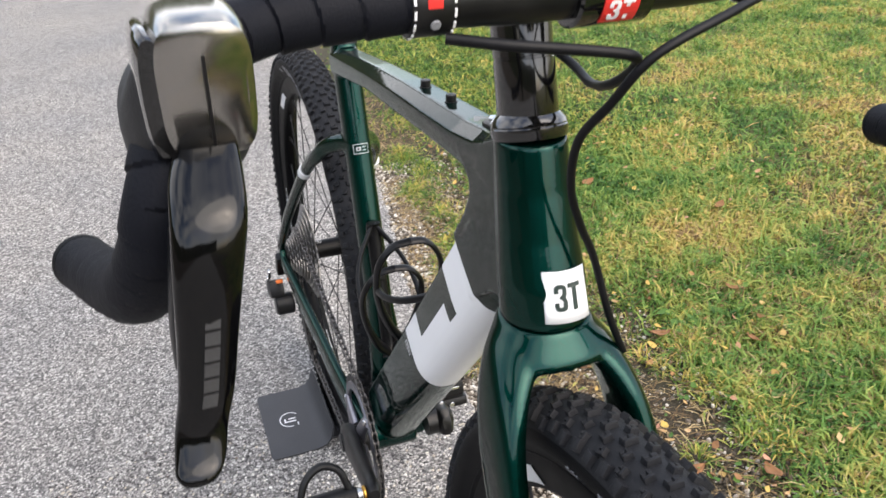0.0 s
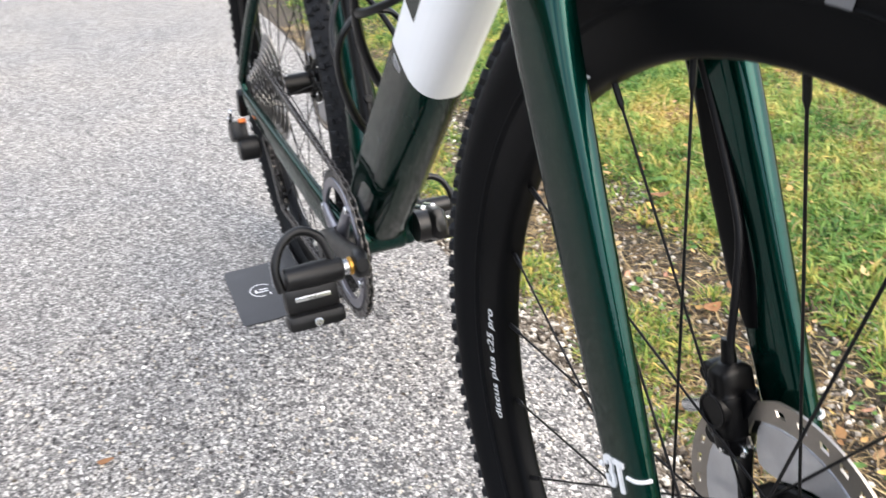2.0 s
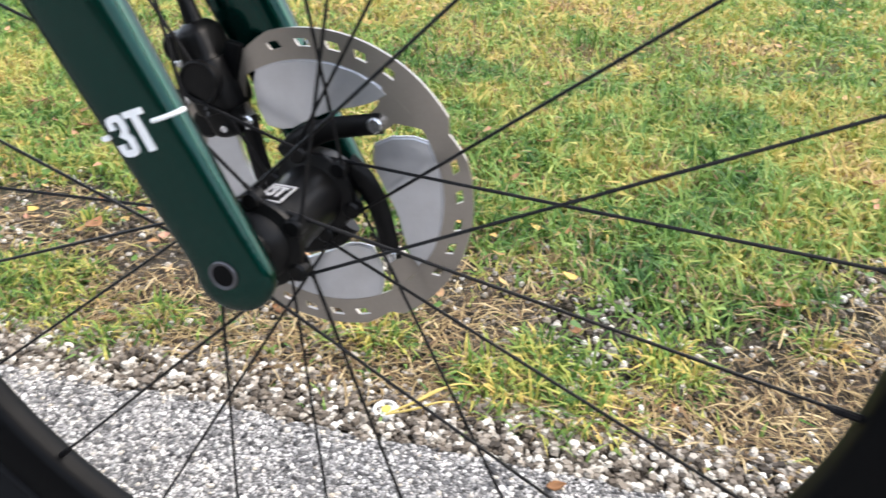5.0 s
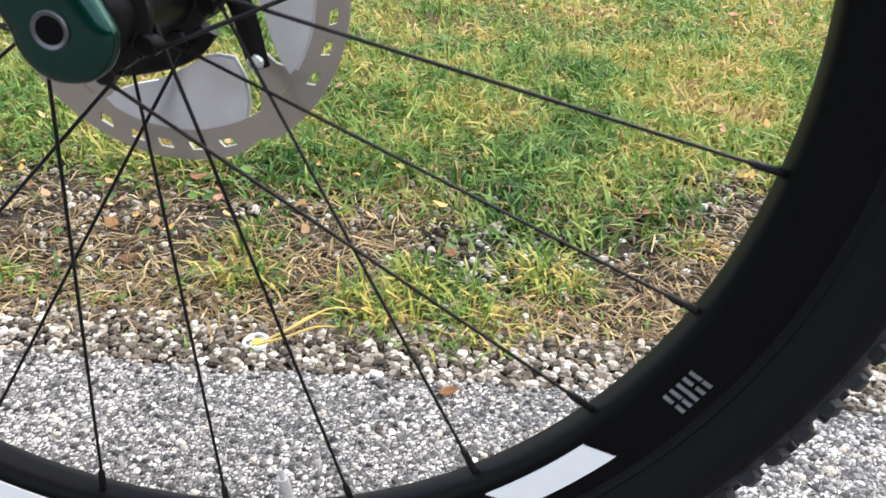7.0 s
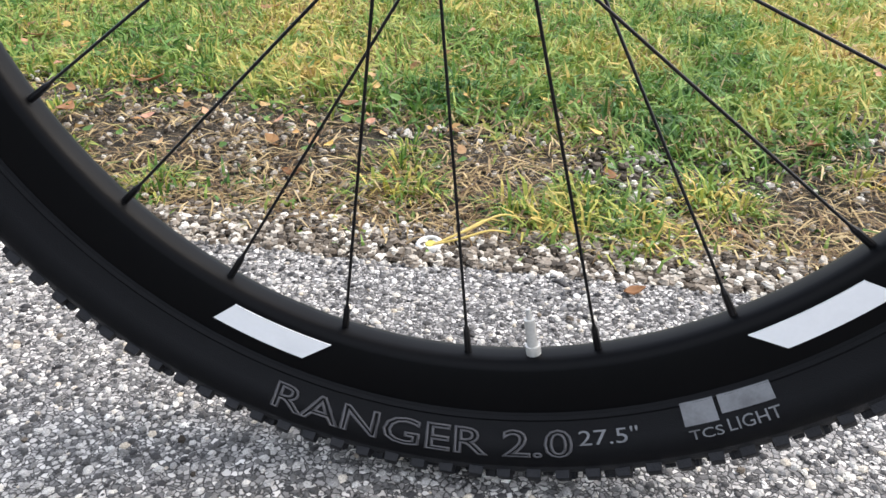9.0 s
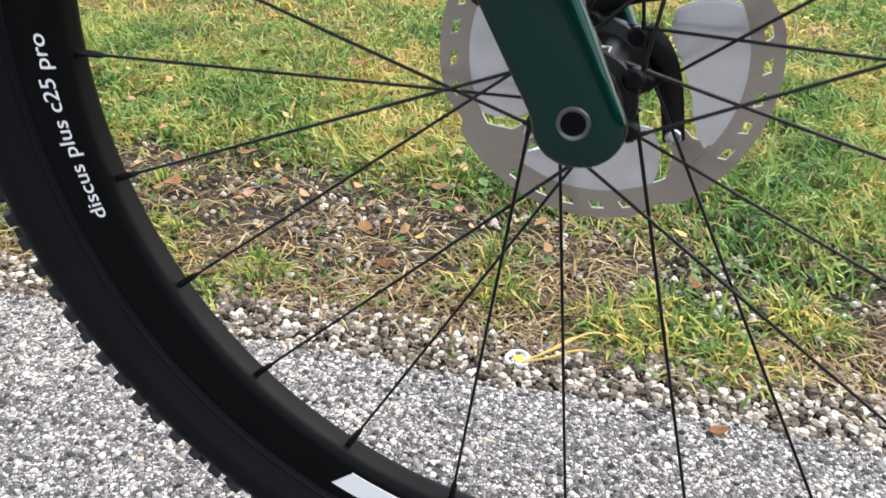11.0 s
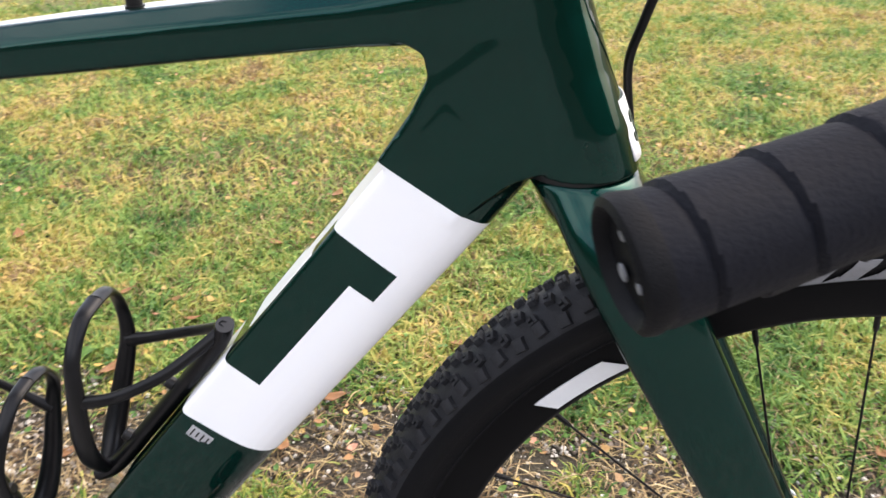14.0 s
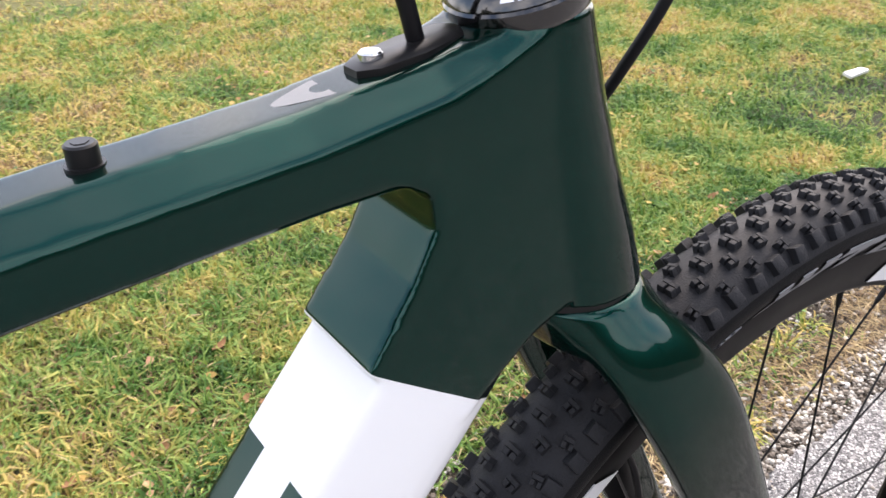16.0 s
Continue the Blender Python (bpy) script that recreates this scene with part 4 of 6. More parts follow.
def bar_path(s):
    return [(-0.132, s * 0.100, 0.928), (-0.131, s * 0.150, 0.927), (-0.127, s * 0.178, 0.925), (-0.110, s * 0.202, 0.922), (-0.080, s * 0.213, 0.918), (-0.052, s * 0.2195, 0.908), (-0.037, s * 0.2280, 0.886), (-0.044, s * 0.2350, 0.862),
            (-0.066, s * 0.2440, 0.839), (-0.105, s * 0.2540, 0.8195), (-0.150, s * 0.2665, 0.8045), (-0.184, s * 0.2775, 0.7970)]


for s in (-1, 1):
    # overlapping turns of tape: the radius swells and steps along the bar
    path = smooth_path(bar_path(s), 40)
    bm = bmesh.new()
    ln = 0.0
    rings = []
    ref = Vector((0, 0, 1))
    for i, p in enumerate(path):
        if i:
            ln += (p - path[i - 1]).length
        d = (path[min(i + 1, len(path) - 1)] - path[max(i - 1, 0)]).normalized()
        u = (ref - d * ref.dot(d)).normalized()
        ref = u
        v = d.cross(u)
        rg = []
        for k in range(26):
            a = 2 * math.pi * k / 26
            ph = (ln / 0.021 + s * k / 26 * 0.55) % 1.0
            r = 0.0143 + 0.0010 * ph - (0.0006 * max(0.0, 1 - abs(ph - 0.02) / 0.07))
            rg.append(p + u * (r * math.cos(a)) + v * (r * math.sin(a)))
        rings.append(rg)
    loft(bm, rings)
    part("bar_tape", bm, M_TAPE, bike, "dark wrapped bar tape")
    # end plug
    e, e0 = path[-1], path[-6]
    d = (e - e0).normalized()
    u = d.orthogonal().normalized()
    v = d.cross(u)
    bm = bmesh.new()
    loft(bm, [ellipse(e + d * h, u, v, r, r, 32) for h, r in ((-0.002, 0.0148), (0.0015, 0.0155), (0.0036, 0.0151), (0.0046, 0.0134), (0.0030, 0.0119), (0.0012, 0.0113))])
    plug = part("bar_end_plug", bm, M_SIDEWALL, bike, "black bar-end plug with grey print")
    bm = bmesh.new()
    for x, y, r in ((0.0058, 0.001, 0.0013), (-0.0050, 0.0045, 0.0013), (0.0, -0.0055, 0.0022)):
        c = e + d * 0.0019 + u * x + v * y
        bevel_cyl(bm, c, c + d * 0.0006, r, 0.0002, 12)
    part("plug_print", bm, M_SIDE_PRINT, plug)
    # finishing collar where the tape ends
    bm = bmesh.new()
    a, b = BAR_C + Vector((0, s * 0.085, 0)), BAR_C + Vector((0, s * 0.107, 0))
    loft(bm, [ellipse(a.lerp(b, f), (1, 0, 0), (0, 0, 1), r, r, 32) for f, r in ((0, 0.0162), (0.06, 0.0168), (0.94, 0.0168), (1, 0.0162))])
    collar = part("tape_collar", bm, M_BLACK, bike, "black tape end band with white stitching and red mark")
    bm = bmesh.new()
    for f in (0.05, 0.95):
        for k in range(16):
            aa = 2 * math.pi * (k + 0.5) / 16
            c = a.lerp(b, f) + Vector((math.cos(aa) * 0.0169, 0, math.sin(aa) * 0.0169))
            block(bm, Matrix.Translation(c) @ Matrix.Rotation(-aa, 4, "Y"), (0.0007, 0.0012, 0.0040))
    part("stitching", bm, M_WHITE, collar)
    bm = bmesh.new()
    block(bm, Matrix.Translation(BAR_C + Vector((0.0169 * 0.98, s * 0.096, 0.003))), (0.0010, 0.0075, 0.0075), 0.0003)
    part("collar_mark", bm, M_RED, collar)
    bm = bmesh.new()
    c = BAR_C + Vector((0.0150, s * 0.096, -0.0082))
    bevel_cyl(bm, c, c + Vector((0.0012, 0, -0.0006)), 0.0026, 0.0004, 16)
    part("collar_dot", bm, M_GREY_PRINT, collar)

# brake hoods and levers
for s in (-1, 1):
    bm = bmesh.new()
    rings = []
    # along the hood from the bar to its nose: x, y, centre z, half height, half width, squareness
    for x, y, z, h, w, e in ((-0.108, 0.2060, 0.922, 0.0165, 0.0155, 2.2), (-0.088, 0.2120, 0.918, 0.0185, 0.0185, 2.2), (-0.068, 0.2160, 0.911, 0.0235, 0.0220, 2.3), (-0.050, 0.2160, 0.909, 0.0250, 0.0220, 2.4),
                             (-0.036, 0.2135, 0.918, 0.0240, 0.0205, 2.8), (-0.028, 0.2115, 0.924, 0.0220, 0.0180, 3.2)):
        rings.append(ellipse((x, s * y, z), (0.10, 0, 0.995), (0, 1, 0), h, w, 28, e))
    loft(bm, finer(rings))
    hood = part("brake_hood", bm, M_HOOD, bike, "black rubber brake hood")
    bm = bmesh.new()
    rings = []
    for x, z, h, w in ((-0.070, 0.9320, 0.0195, 0.0160), (-0.054, 0.9300, 0.0235, 0.0165), (-0.037, 0.9285, 0.0255, 0.0166), (-0.026, 0.9280, 0.0255, 0.0162), (-0.0205, 0.9280, 0.0240, 0.0154), (-0.0185, 0.9280, 0.0205, 0.0130)):
        rings.append(ellipse((x, s * 0.2085, z), (0.22, 0, 0.975), (0, 1, 0), h, w, 28, 4.0))
    loft(bm, rings)
    part("hood_cover", bm, M_NOSE, hood, "glossy hood front cover")
    bm = bmesh.new()
    rings = []
    for x, z, h, y in ((-0.066, 0.9270, 0.0200, 0.2270), (-0.050, 0.9260, 0.0240, 0.2268), (-0.034, 0.9255, 0.0255, 0.2262), (-0.0235, 0.9265, 0.0240, 0.2252), (-0.0205, 0.9270, 0.0215, 0.2242)):
        rings.append(ellipse((x, s * y, z), (0.22, 0, 0.975), (0, 1, 0), h, 0.0042, 20, 2.6))
    loft(bm, rings)
    part("cover_flank", bm, M_GLOSS, hood, "glossy black hood flank")
    bm = bmesh.new()
    block(bm, Matrix.Translation((-0.0186, s * 0.2085, 0.926)) @ Matrix.Rotation(radians(12), 4, "Y"), (0.0012, 0.0012, 0.032), 0.0003)
    part("cover_seam", bm, M_BLACK, hood)
    # lever blade: hooked top under the nose, narrowing to a rounded tip
    bm = bmesh.new()
    rings = []
    for x, y, z, w, dth in ((-0.024, 0.2112, 0.9100, 0.0100, 0.0070), (-0.0160, 0.2135, 0.9030, 0.0122, 0.0085), (-0.0035, 0.2155, 0.8920, 0.0126, 0.0086), (0.0025, 0.2190, 0.8740, 0.0116, 0.0068), (0.0030, 0.2225, 0.8520, 0.0104, 0.0058), (0.0036, 0.2262, 0.8310, 0.0097, 0.0052),
                             (0.0046, 0.2300, 0.8175, 0.0093, 0.0048), (0.0090, 0.2322, 0.8085, 0.0090, 0.0046), (0.0124, 0.2335, 0.8045, 0.0082, 0.0044), (0.0144, 0.2340, 0.8018, 0.0060, 0.0036), (0.0150, 0.2341, 0.8005, 0.0030, 0.0022)):
        rings.append(ellipse((x, s * y, z), (0, 1, 0), (0.97, 0, 0.15), w, dth, 24, 2.8))
    loft(bm, finer(rings))
    lever = part("brake_lever", bm, M_LEVER, hood, "glossy black brake lever with grey mark")
    bm = bmesh.new()
    rings = []
    for x, y, z, w, dth in ((-0.026, 0.2200, 0.896, 0.006, 0.008), (-0.021, 0.2260, 0.873, 0.0045, 0.010), (-0.015, 0.2310, 0.850, 0.0035, 0.010), (-0.012, 0.2335, 0.833, 0.002, 0.005)):
        rings.append(ellipse((x, s * y, z), (0, 1, 0), (0.97, 0, 0.15), w, dth, 16, 2.2))
    loft(bm, finer(rings))
    part("shift_paddle", bm, M_BLACK, hood)
    bars = [rect(0.0 + 0.145 * k, 0.0, 0.115 + 0.145 * k, 1.0) for k in range(7)]

    def lever_place(u, v, h, s=s):
        z = 0.869 - 0.042 * u
        x = float(np.interp(z, [0.8175, 0.8310, 0.8520, 0.8730, 0.8890], [0.0092, 0.0086, 0.0086, 0.0076, 0.0030]))
        y = float(np.interp(z, [0.8175, 0.8310, 0.8520, 0.8730], [0.2300, 0.2262, 0.2225, 0.2190]))
        return Vector((x + h + 0.0002, s * y - 0.0015 + 0.0050 * v, z))
    mark_parts("lever_mark", [[q] for q in bars], lever_place, 0.0005, M_LEVER_PRINT, hood)

# hoses
bm = bmesh.new()
tube(bm, [(-0.118, 0.104, 0.922), (-0.094, 0.053, 0.916), (-0.090, 0.008, 0.900), (-0.106, -0.006, 0.872), (-0.129, -0.010, 0.845), (-0.143, -0.005, 0.811), (-0.152, 0.008, 0.780), (-0.157, 0.022, 0.752), (-0.152, 0.034, 0.708), (-0.151, 0.047, 0.676)], 0.0026, 12, 10)
part("brake_hose", bm, M_HOSE, bike, "black front brake hose")
bm = bmesh.new()
tube(bm, [(-0.120, -0.090, 0.912), (-0.108, -0.060, 0.908), (-0.102, -0.022, 0.903), (-0.100, 0.002, 0.898), (-0.112, 0.010, 0.887), (-0.150, 0.020, 0.868), (-0.190, 0.031, 0.857), (-0.225, 0.034, 0.862), (-0.262, 0.020, 0.874), (-0.266, 0.004, 0.858), (-0.258, 0.0, 0.834), (-0.252, 0.0, 0.812)], 0.0030, 12, 10)
part("rear_brake_hose", bm, M_HOSE, bike, "black rear brake hose")

# front brake caliper and its hose inside the far leg
bm = bmesh.new()
tube(bm, [(-0.148, 0.041, 0.640), (-0.130, 0.0425, 0.600), (-0.100, 0.0430, 0.548), (-0.074, 0.0400, 0.505), (-0.0655, 0.0365, 0.475), (-0.0620, 0.0345, 0.445), (-0.0600, 0.0340, 0.430)], 0.0024, 10, 8)
part("caliper_hose", bm, M_HOSE, bike, "black brake hose to the caliper")
CAL_A, CAL_B = Vector((-0.0600, 0.034, 0.4250)), Vector((-0.0440, 0.034, 0.3700))
CAL_D = (CAL_B - CAL_A).normalized()
CAL_U = Vector((CAL_D.z, 0, -CAL_D.x))
bm = bmesh.new()
loft(bm, finer([ellipse(CAL_A.lerp(CAL_B, f), CAL_U, (0, 1, 0), a, b, 24, e) for f, a, b, e in ((0.0, 0.0058, 0.0060, 2.2), (0.06, 0.0082, 0.0105, 3.2), (0.12, 0.0090, 0.0120, 3.6), (0.30, 0.0098, 0.0126, 3.8), (0.34, 0.0118, 0.0140, 3.6), (0.60, 0.0120, 0.0142, 3.6), (0.74, 0.0116, 0.0136, 3.4), (0.78, 0.0096, 0.0118, 3.4), (0.95, 0.0086, 0.0100, 3.0), (1.0, 0.0062, 0.0064, 2.4))]))
cal = part("brake_caliper", bm, M_HUB, bike, "black disc brake caliper")
bm = bmesh.new()
cyl(bm, CAL_A + CAL_D * 0.004, CAL_A - CAL_D * 0.014, 0.0050, 0.0036, 16)
part("hose_fitting", bm, M_HUB, cal)
# the foot by which it is bolted to the leg, with its two bolts
for f in (0.16, 0.84):
    bm = bmesh.new()
    c = CAL_A.lerp(CAL_B, f) + CAL_U * 0.0115
    bevel_cyl(bm, c - Vector((0, 0.0075, 0)), c + Vector((0, 0.0120, 0)), 0.0075, 0.0018, 18)
    part("mount_lug", bm, M_HUB, cal)
# two steel bolts that point backwards
for a, b, r in (((-0.060, 0.030, 0.4085), (-0.0695, 0.030, 0.4050), 0.0034), ((-0.060, 0.033, 0.3945), (-0.0885, 0.033, 0.3740), 0.0048)):
    bm = bmesh.new()
    bevel_cyl(bm, a, b, r, 0.0009, 16)
    part("caliper_bolt", bm, M_SILVER, cal)
# slot over the rotor, its shade a solid black block, and the pad pin
bm = bmesh.new()
c = CAL_A.lerp(CAL_B, 0.5) - CAL_U * 0.0090
block(bm, Matrix.Translation(c) @ Matrix.Rotation(radians(16), 4, "Y"), (0.0085, 0.0060, 0.034), 0.0015)
part("pad_slot_shade", bm, M_RIM, cal)
# piston boss with its ring, pad pin
bm = bmesh.new()
c = CAL_A.lerp(CAL_B, 0.47)
loft(bm, [ellipse(c - Vector((0, y, 0)), (1, 0, 0), (0, 0, 1), r, r, 28) for y, r in ((0.010, 0.0112), (0.0148, 0.0110), (0.0154, 0.0102), (0.0152, 0.0092), (0.0146, 0.0088))])
part("piston_boss", bm, M_HUB, cal)
bm = bmesh.new()
c = CAL_A.lerp(CAL_B, 0.90) - CAL_U * 0.002
cyl(bm, c - Vector((0, 0.0125, 0)), c + Vector((0, 0.0125, 0)), 0.0018, seg=12)
part("pad_pin", bm, M_SILVER, cal)
bm = bmesh.new()
for k in range(9):
    c = CAL_A.lerp(CAL_B, 0.30 + 0.055 * k) - Vector((0, 0.0140, 0)) + CAL_U * 0.002
    block(bm, Matrix.Translation(c) @ Matrix.Rotation(radians(16), 4, "Y"), (0.0016, 0.0006, 0.0016 + 0.0004 * (k % 3)), 0.0001)
part("caliper_print", bm, M_DIM_PRINT, cal)
# shade on the inner face of both legs, laid on as dark sheets
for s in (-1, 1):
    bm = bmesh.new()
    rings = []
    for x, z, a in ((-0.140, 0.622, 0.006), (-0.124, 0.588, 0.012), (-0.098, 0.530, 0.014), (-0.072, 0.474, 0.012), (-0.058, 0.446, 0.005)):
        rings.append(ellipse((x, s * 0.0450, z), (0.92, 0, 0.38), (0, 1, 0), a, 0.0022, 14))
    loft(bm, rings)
    part("leg_shade_sheet", bm, M_RIM, fork_ob)

# bottle cages: loops of carbon in a frame of their own (s up the tube, n away from it, w across)
def cage(name, o, up, away, flag):
    o, up, away, w = Vector(o), Vector(up).normalized(), Vector(away).normalized(), Vector((0, 1, 0))

    def P(s, n, c):
        return o + up * s + away * n + w * c
    bm = bmesh.new()
    # back rail: a flat spine on the tube
    tube(bm, [P(0.100, 0.010, 0.0), P(0.085, 0.006, 0.0), P(0.040, 0.005, 0.0), P(-0.02, 0.005, 0.0), P(-0.060, 0.006, 0.0), P(-0.076, 0.012, 0.0)], [0.006, 0.0065, 0.0062, 0.0062, 0.0068, 0.0075], 14, 6, flat=1.5)
    rail = part(name, bm, M_CARBON, bike, "glossy black carbon bottle cage")
    for s in (-1, 1):
        bm = bmesh.new()
        tube(bm, [P(-0.068, 0.011, s * 0.004), P(-0.052, 0.023, s * 0.018), P(-0.022, 0.039, s * 0.031), P(0.010, 0.055, s * 0.0375), P(0.034, 0.072, s * 0.034), P(0.052, 0.083, s * 0.019), P(0.056, 0.085, 0)],
             [0.0085, 0.0085, 0.0075, 0.0062, 0.0052, 0.0052, 0.0056], 14, 8, flat=0.6)
        part("cage_loop", bm, M_CARBON, rail)
        bm = bmesh.new()
        tube(bm, [P(0.008, 0.054, s * 0.0365), P(0.030, 0.037, s * 0.035), P(0.058, 0.022, s * 0.026), P(0.086, 0.012, s * 0.009), P(0.098, 0.009, 0)], [0.0056, 0.0042, 0.0040, 0.0044, 0.0050], 12, 8, flat=0.7)
        part("cage_arm", bm, M_CARBON, rail)
    for s in (-0.032, 0.032):
        bm = bmesh.new()
        bevel_cyl(bm, P(s, 0.010, 0), P(s, 0.0165, 0), 0.0046, 0.0008, 16)
        part("cage_bolt", bm, M_BLACK, rail)
    if flag:
        for k, mt in enumerate((M_GREEN_DOT, M_WHITE, M_RED)):
            bm = bmesh.new()
            c = P(0.0125 + 0.0030 * k - 0.003, 0.0535 + 0.0020 * k - 0.002, -0.0378)
            block(bm, Matrix.Translation(c) @ Matrix.Rotation(radians(41), 4, "Y"), (0.0045, 0.0012, 0.0030), 0.0002)
            part("flag_stripe", bm, mt, rail)
    return rail


cage("bottle_cage", DT_O + DT_D * 0.287 - DT_N * 0.0345, -DT_D, -DT_N, True)
ST_D = (Vector((-0.735, 0, 0.775)) - BB).normalized()
ST_F = Vector((ST_D.z, 0, -ST_D.x))
cage("bottle_cage", BB + ST_D * 0.190 + ST_F * 0.0175, ST_D, ST_F, False)

# seat post
bm = bmesh.new()
st = Vector((-0.735, 0, 0.775))
loft(bm, [ellipse(st + ST_D * h, ST_F, (0, 1, 0), a, b, 24, 2.4) for h, a, b in ((-0.03, 0.0165, 0.0130), (0.02, 0.0165, 0.0130), (0.215, 0.0160, 0.0130), (0.22, 0.012, 0.010))])
part("seat_post", bm, M_CARBON, bike, "black carbon seat post")
bm = bmesh.new()
loft(bm, [ellipse(st + ST_D * h, ST_F, (0, 1, 0), a, b, 28, 2.4) for h, a, b in ((-0.012, 0.0205, 0.0170), (0.001, 0.0205, 0.0170), (0.003, 0.0180, 0.0145))])
part("seat_clamp", bm, M_BLACK, bike)
bm = bmesh.new()
SEAT_C = BB + (Vector((-0.735, 0, 0.775)) - BB) * 0.735


def seat_place(u, v, h):
    a = u * 0.0095 / 0.0168
    return SEAT_C + ST_D * (v * 0.0062) + ST_F * (math.cos(a) * (0.0190 + h)) + Vector((0, math.sin(a) * (0.0172 + h), 0))


cols = [-1 + 0.25 * k for k in range(9)]
lines = [rect(u, v, u + 0.25, v + 0.16) for u in cols[:-1] for v in (-1, 0.84)] + [rect(u, -0.84, u + 0.09, 0.84) for u in (-1, 0.91)]
lines += [rect(-0.62, -0.4, -0.44, 0.4), rect(-0.22, -0.4, -0.04, 0.4), rect(-0.44, 0.2, -0.22, 0.4), rect(-0.44, -0.4, -0.22, -0.2), rect(0.2, 0.2, 0.6, 0.4), rect(0.2, -0.4, 0.6, -0.2)]
part("seat_tube_print", flat_bars(lines, seat_place, 0.0005), M_STICKER, bike, "outlined white print", False)

# ---- drivetrain ----
def toothed(bm, c, teeth, r, y0, y1, hole, mat=0):
    """A sprocket: toothed rim with a round hole, in the x-z plane round c."""
    n = teeth * 4
    out, inn = [], []
    for s, y in ((0, y0), (1, y1)):
        out.append([])
        inn.append([])
        for k in range(n):
            t = 2 * math.pi * k / n
            rr = r + (0.0022 if k % 4 == 0 else -0.0028 if k % 4 == 2 else -0.0004)
            out[s].append(bm.verts.new((c[0] + rr * math.sin(t), y, c[2] - rr * math.cos(t))))
            inn[s].append(bm.verts.new((c[0] + hole * math.sin(t), y, c[2] - hole * math.cos(t))))
    for k in range(n):
        j = (k + 1) % n
        for s in (0, 1):
            bm.faces.new((out[s][k], out[s][j], inn[s][j], inn[s][k])).material_index = mat
        bm.faces.new((out[0][k], out[0][j], out[1][j], out[1][k])).material_index = mat
        bm.faces.new((inn[0][k], inn[0][j], inn[1][j], inn[1][k])).material_index = mat


RING_Y, RING_R = -0.0470, 0.0850
bm = bmesh.new()
toothed(bm, BB, 44, RING_R, RING_Y - 0.0018, RING_Y + 0.0018, 0.076)
ring = part("chainring", bm, M_BLACK, bike, "black single chainring", False)
bm = bmesh.new()
n = 96
for y0, y1, r0, r1 in ((RING_Y - 0.0040, RING_Y + 0.001, 0.066, 0.0775),):
    prof = [(r0, y0 + 0.001), (r0 + 0.001, y0), (r1 - 0.001, y0), (r1, y0 + 0.001), (r1, y1), (r0, y1)]
    lathe(bm, prof, 72, closed=True)
for v in bm.verts:
    v.co += BB
part("chainring_inner", bm, M_RING, ring, "grey machined chainring face")
CR_D = Vector((0.157, 0, 0.057)).normalized()
CR_A = math.degrees(math.atan2(CR_D.x, -CR_D.z))
for k in range(4):
    a = CR_A + (0, 72, 180, 252)[k] - 36 + 0
    bm = bmesh.new()
    tube(bm, [BB + on_wheel(a, 0.018, -0.052), BB + on_wheel(a, 0.045, -0.0515), BB + on_wheel(a, 0.070, RING_Y - 0.003)], [0.013, 0.0105, 0.0085], 12, 6, flat=0.5)
    part("spider_arm", bm, M_RING, ring)
    bm = bmesh.new()
    bevel_cyl(bm, BB + on_wheel(a, 0.070, RING_Y - 0.0075), BB + on_wheel(a, 0.070, RING_Y + 0.003), 0.0050, 0.0008, 16)
    part("ring_bolt", bm, M_SILVER, ring)
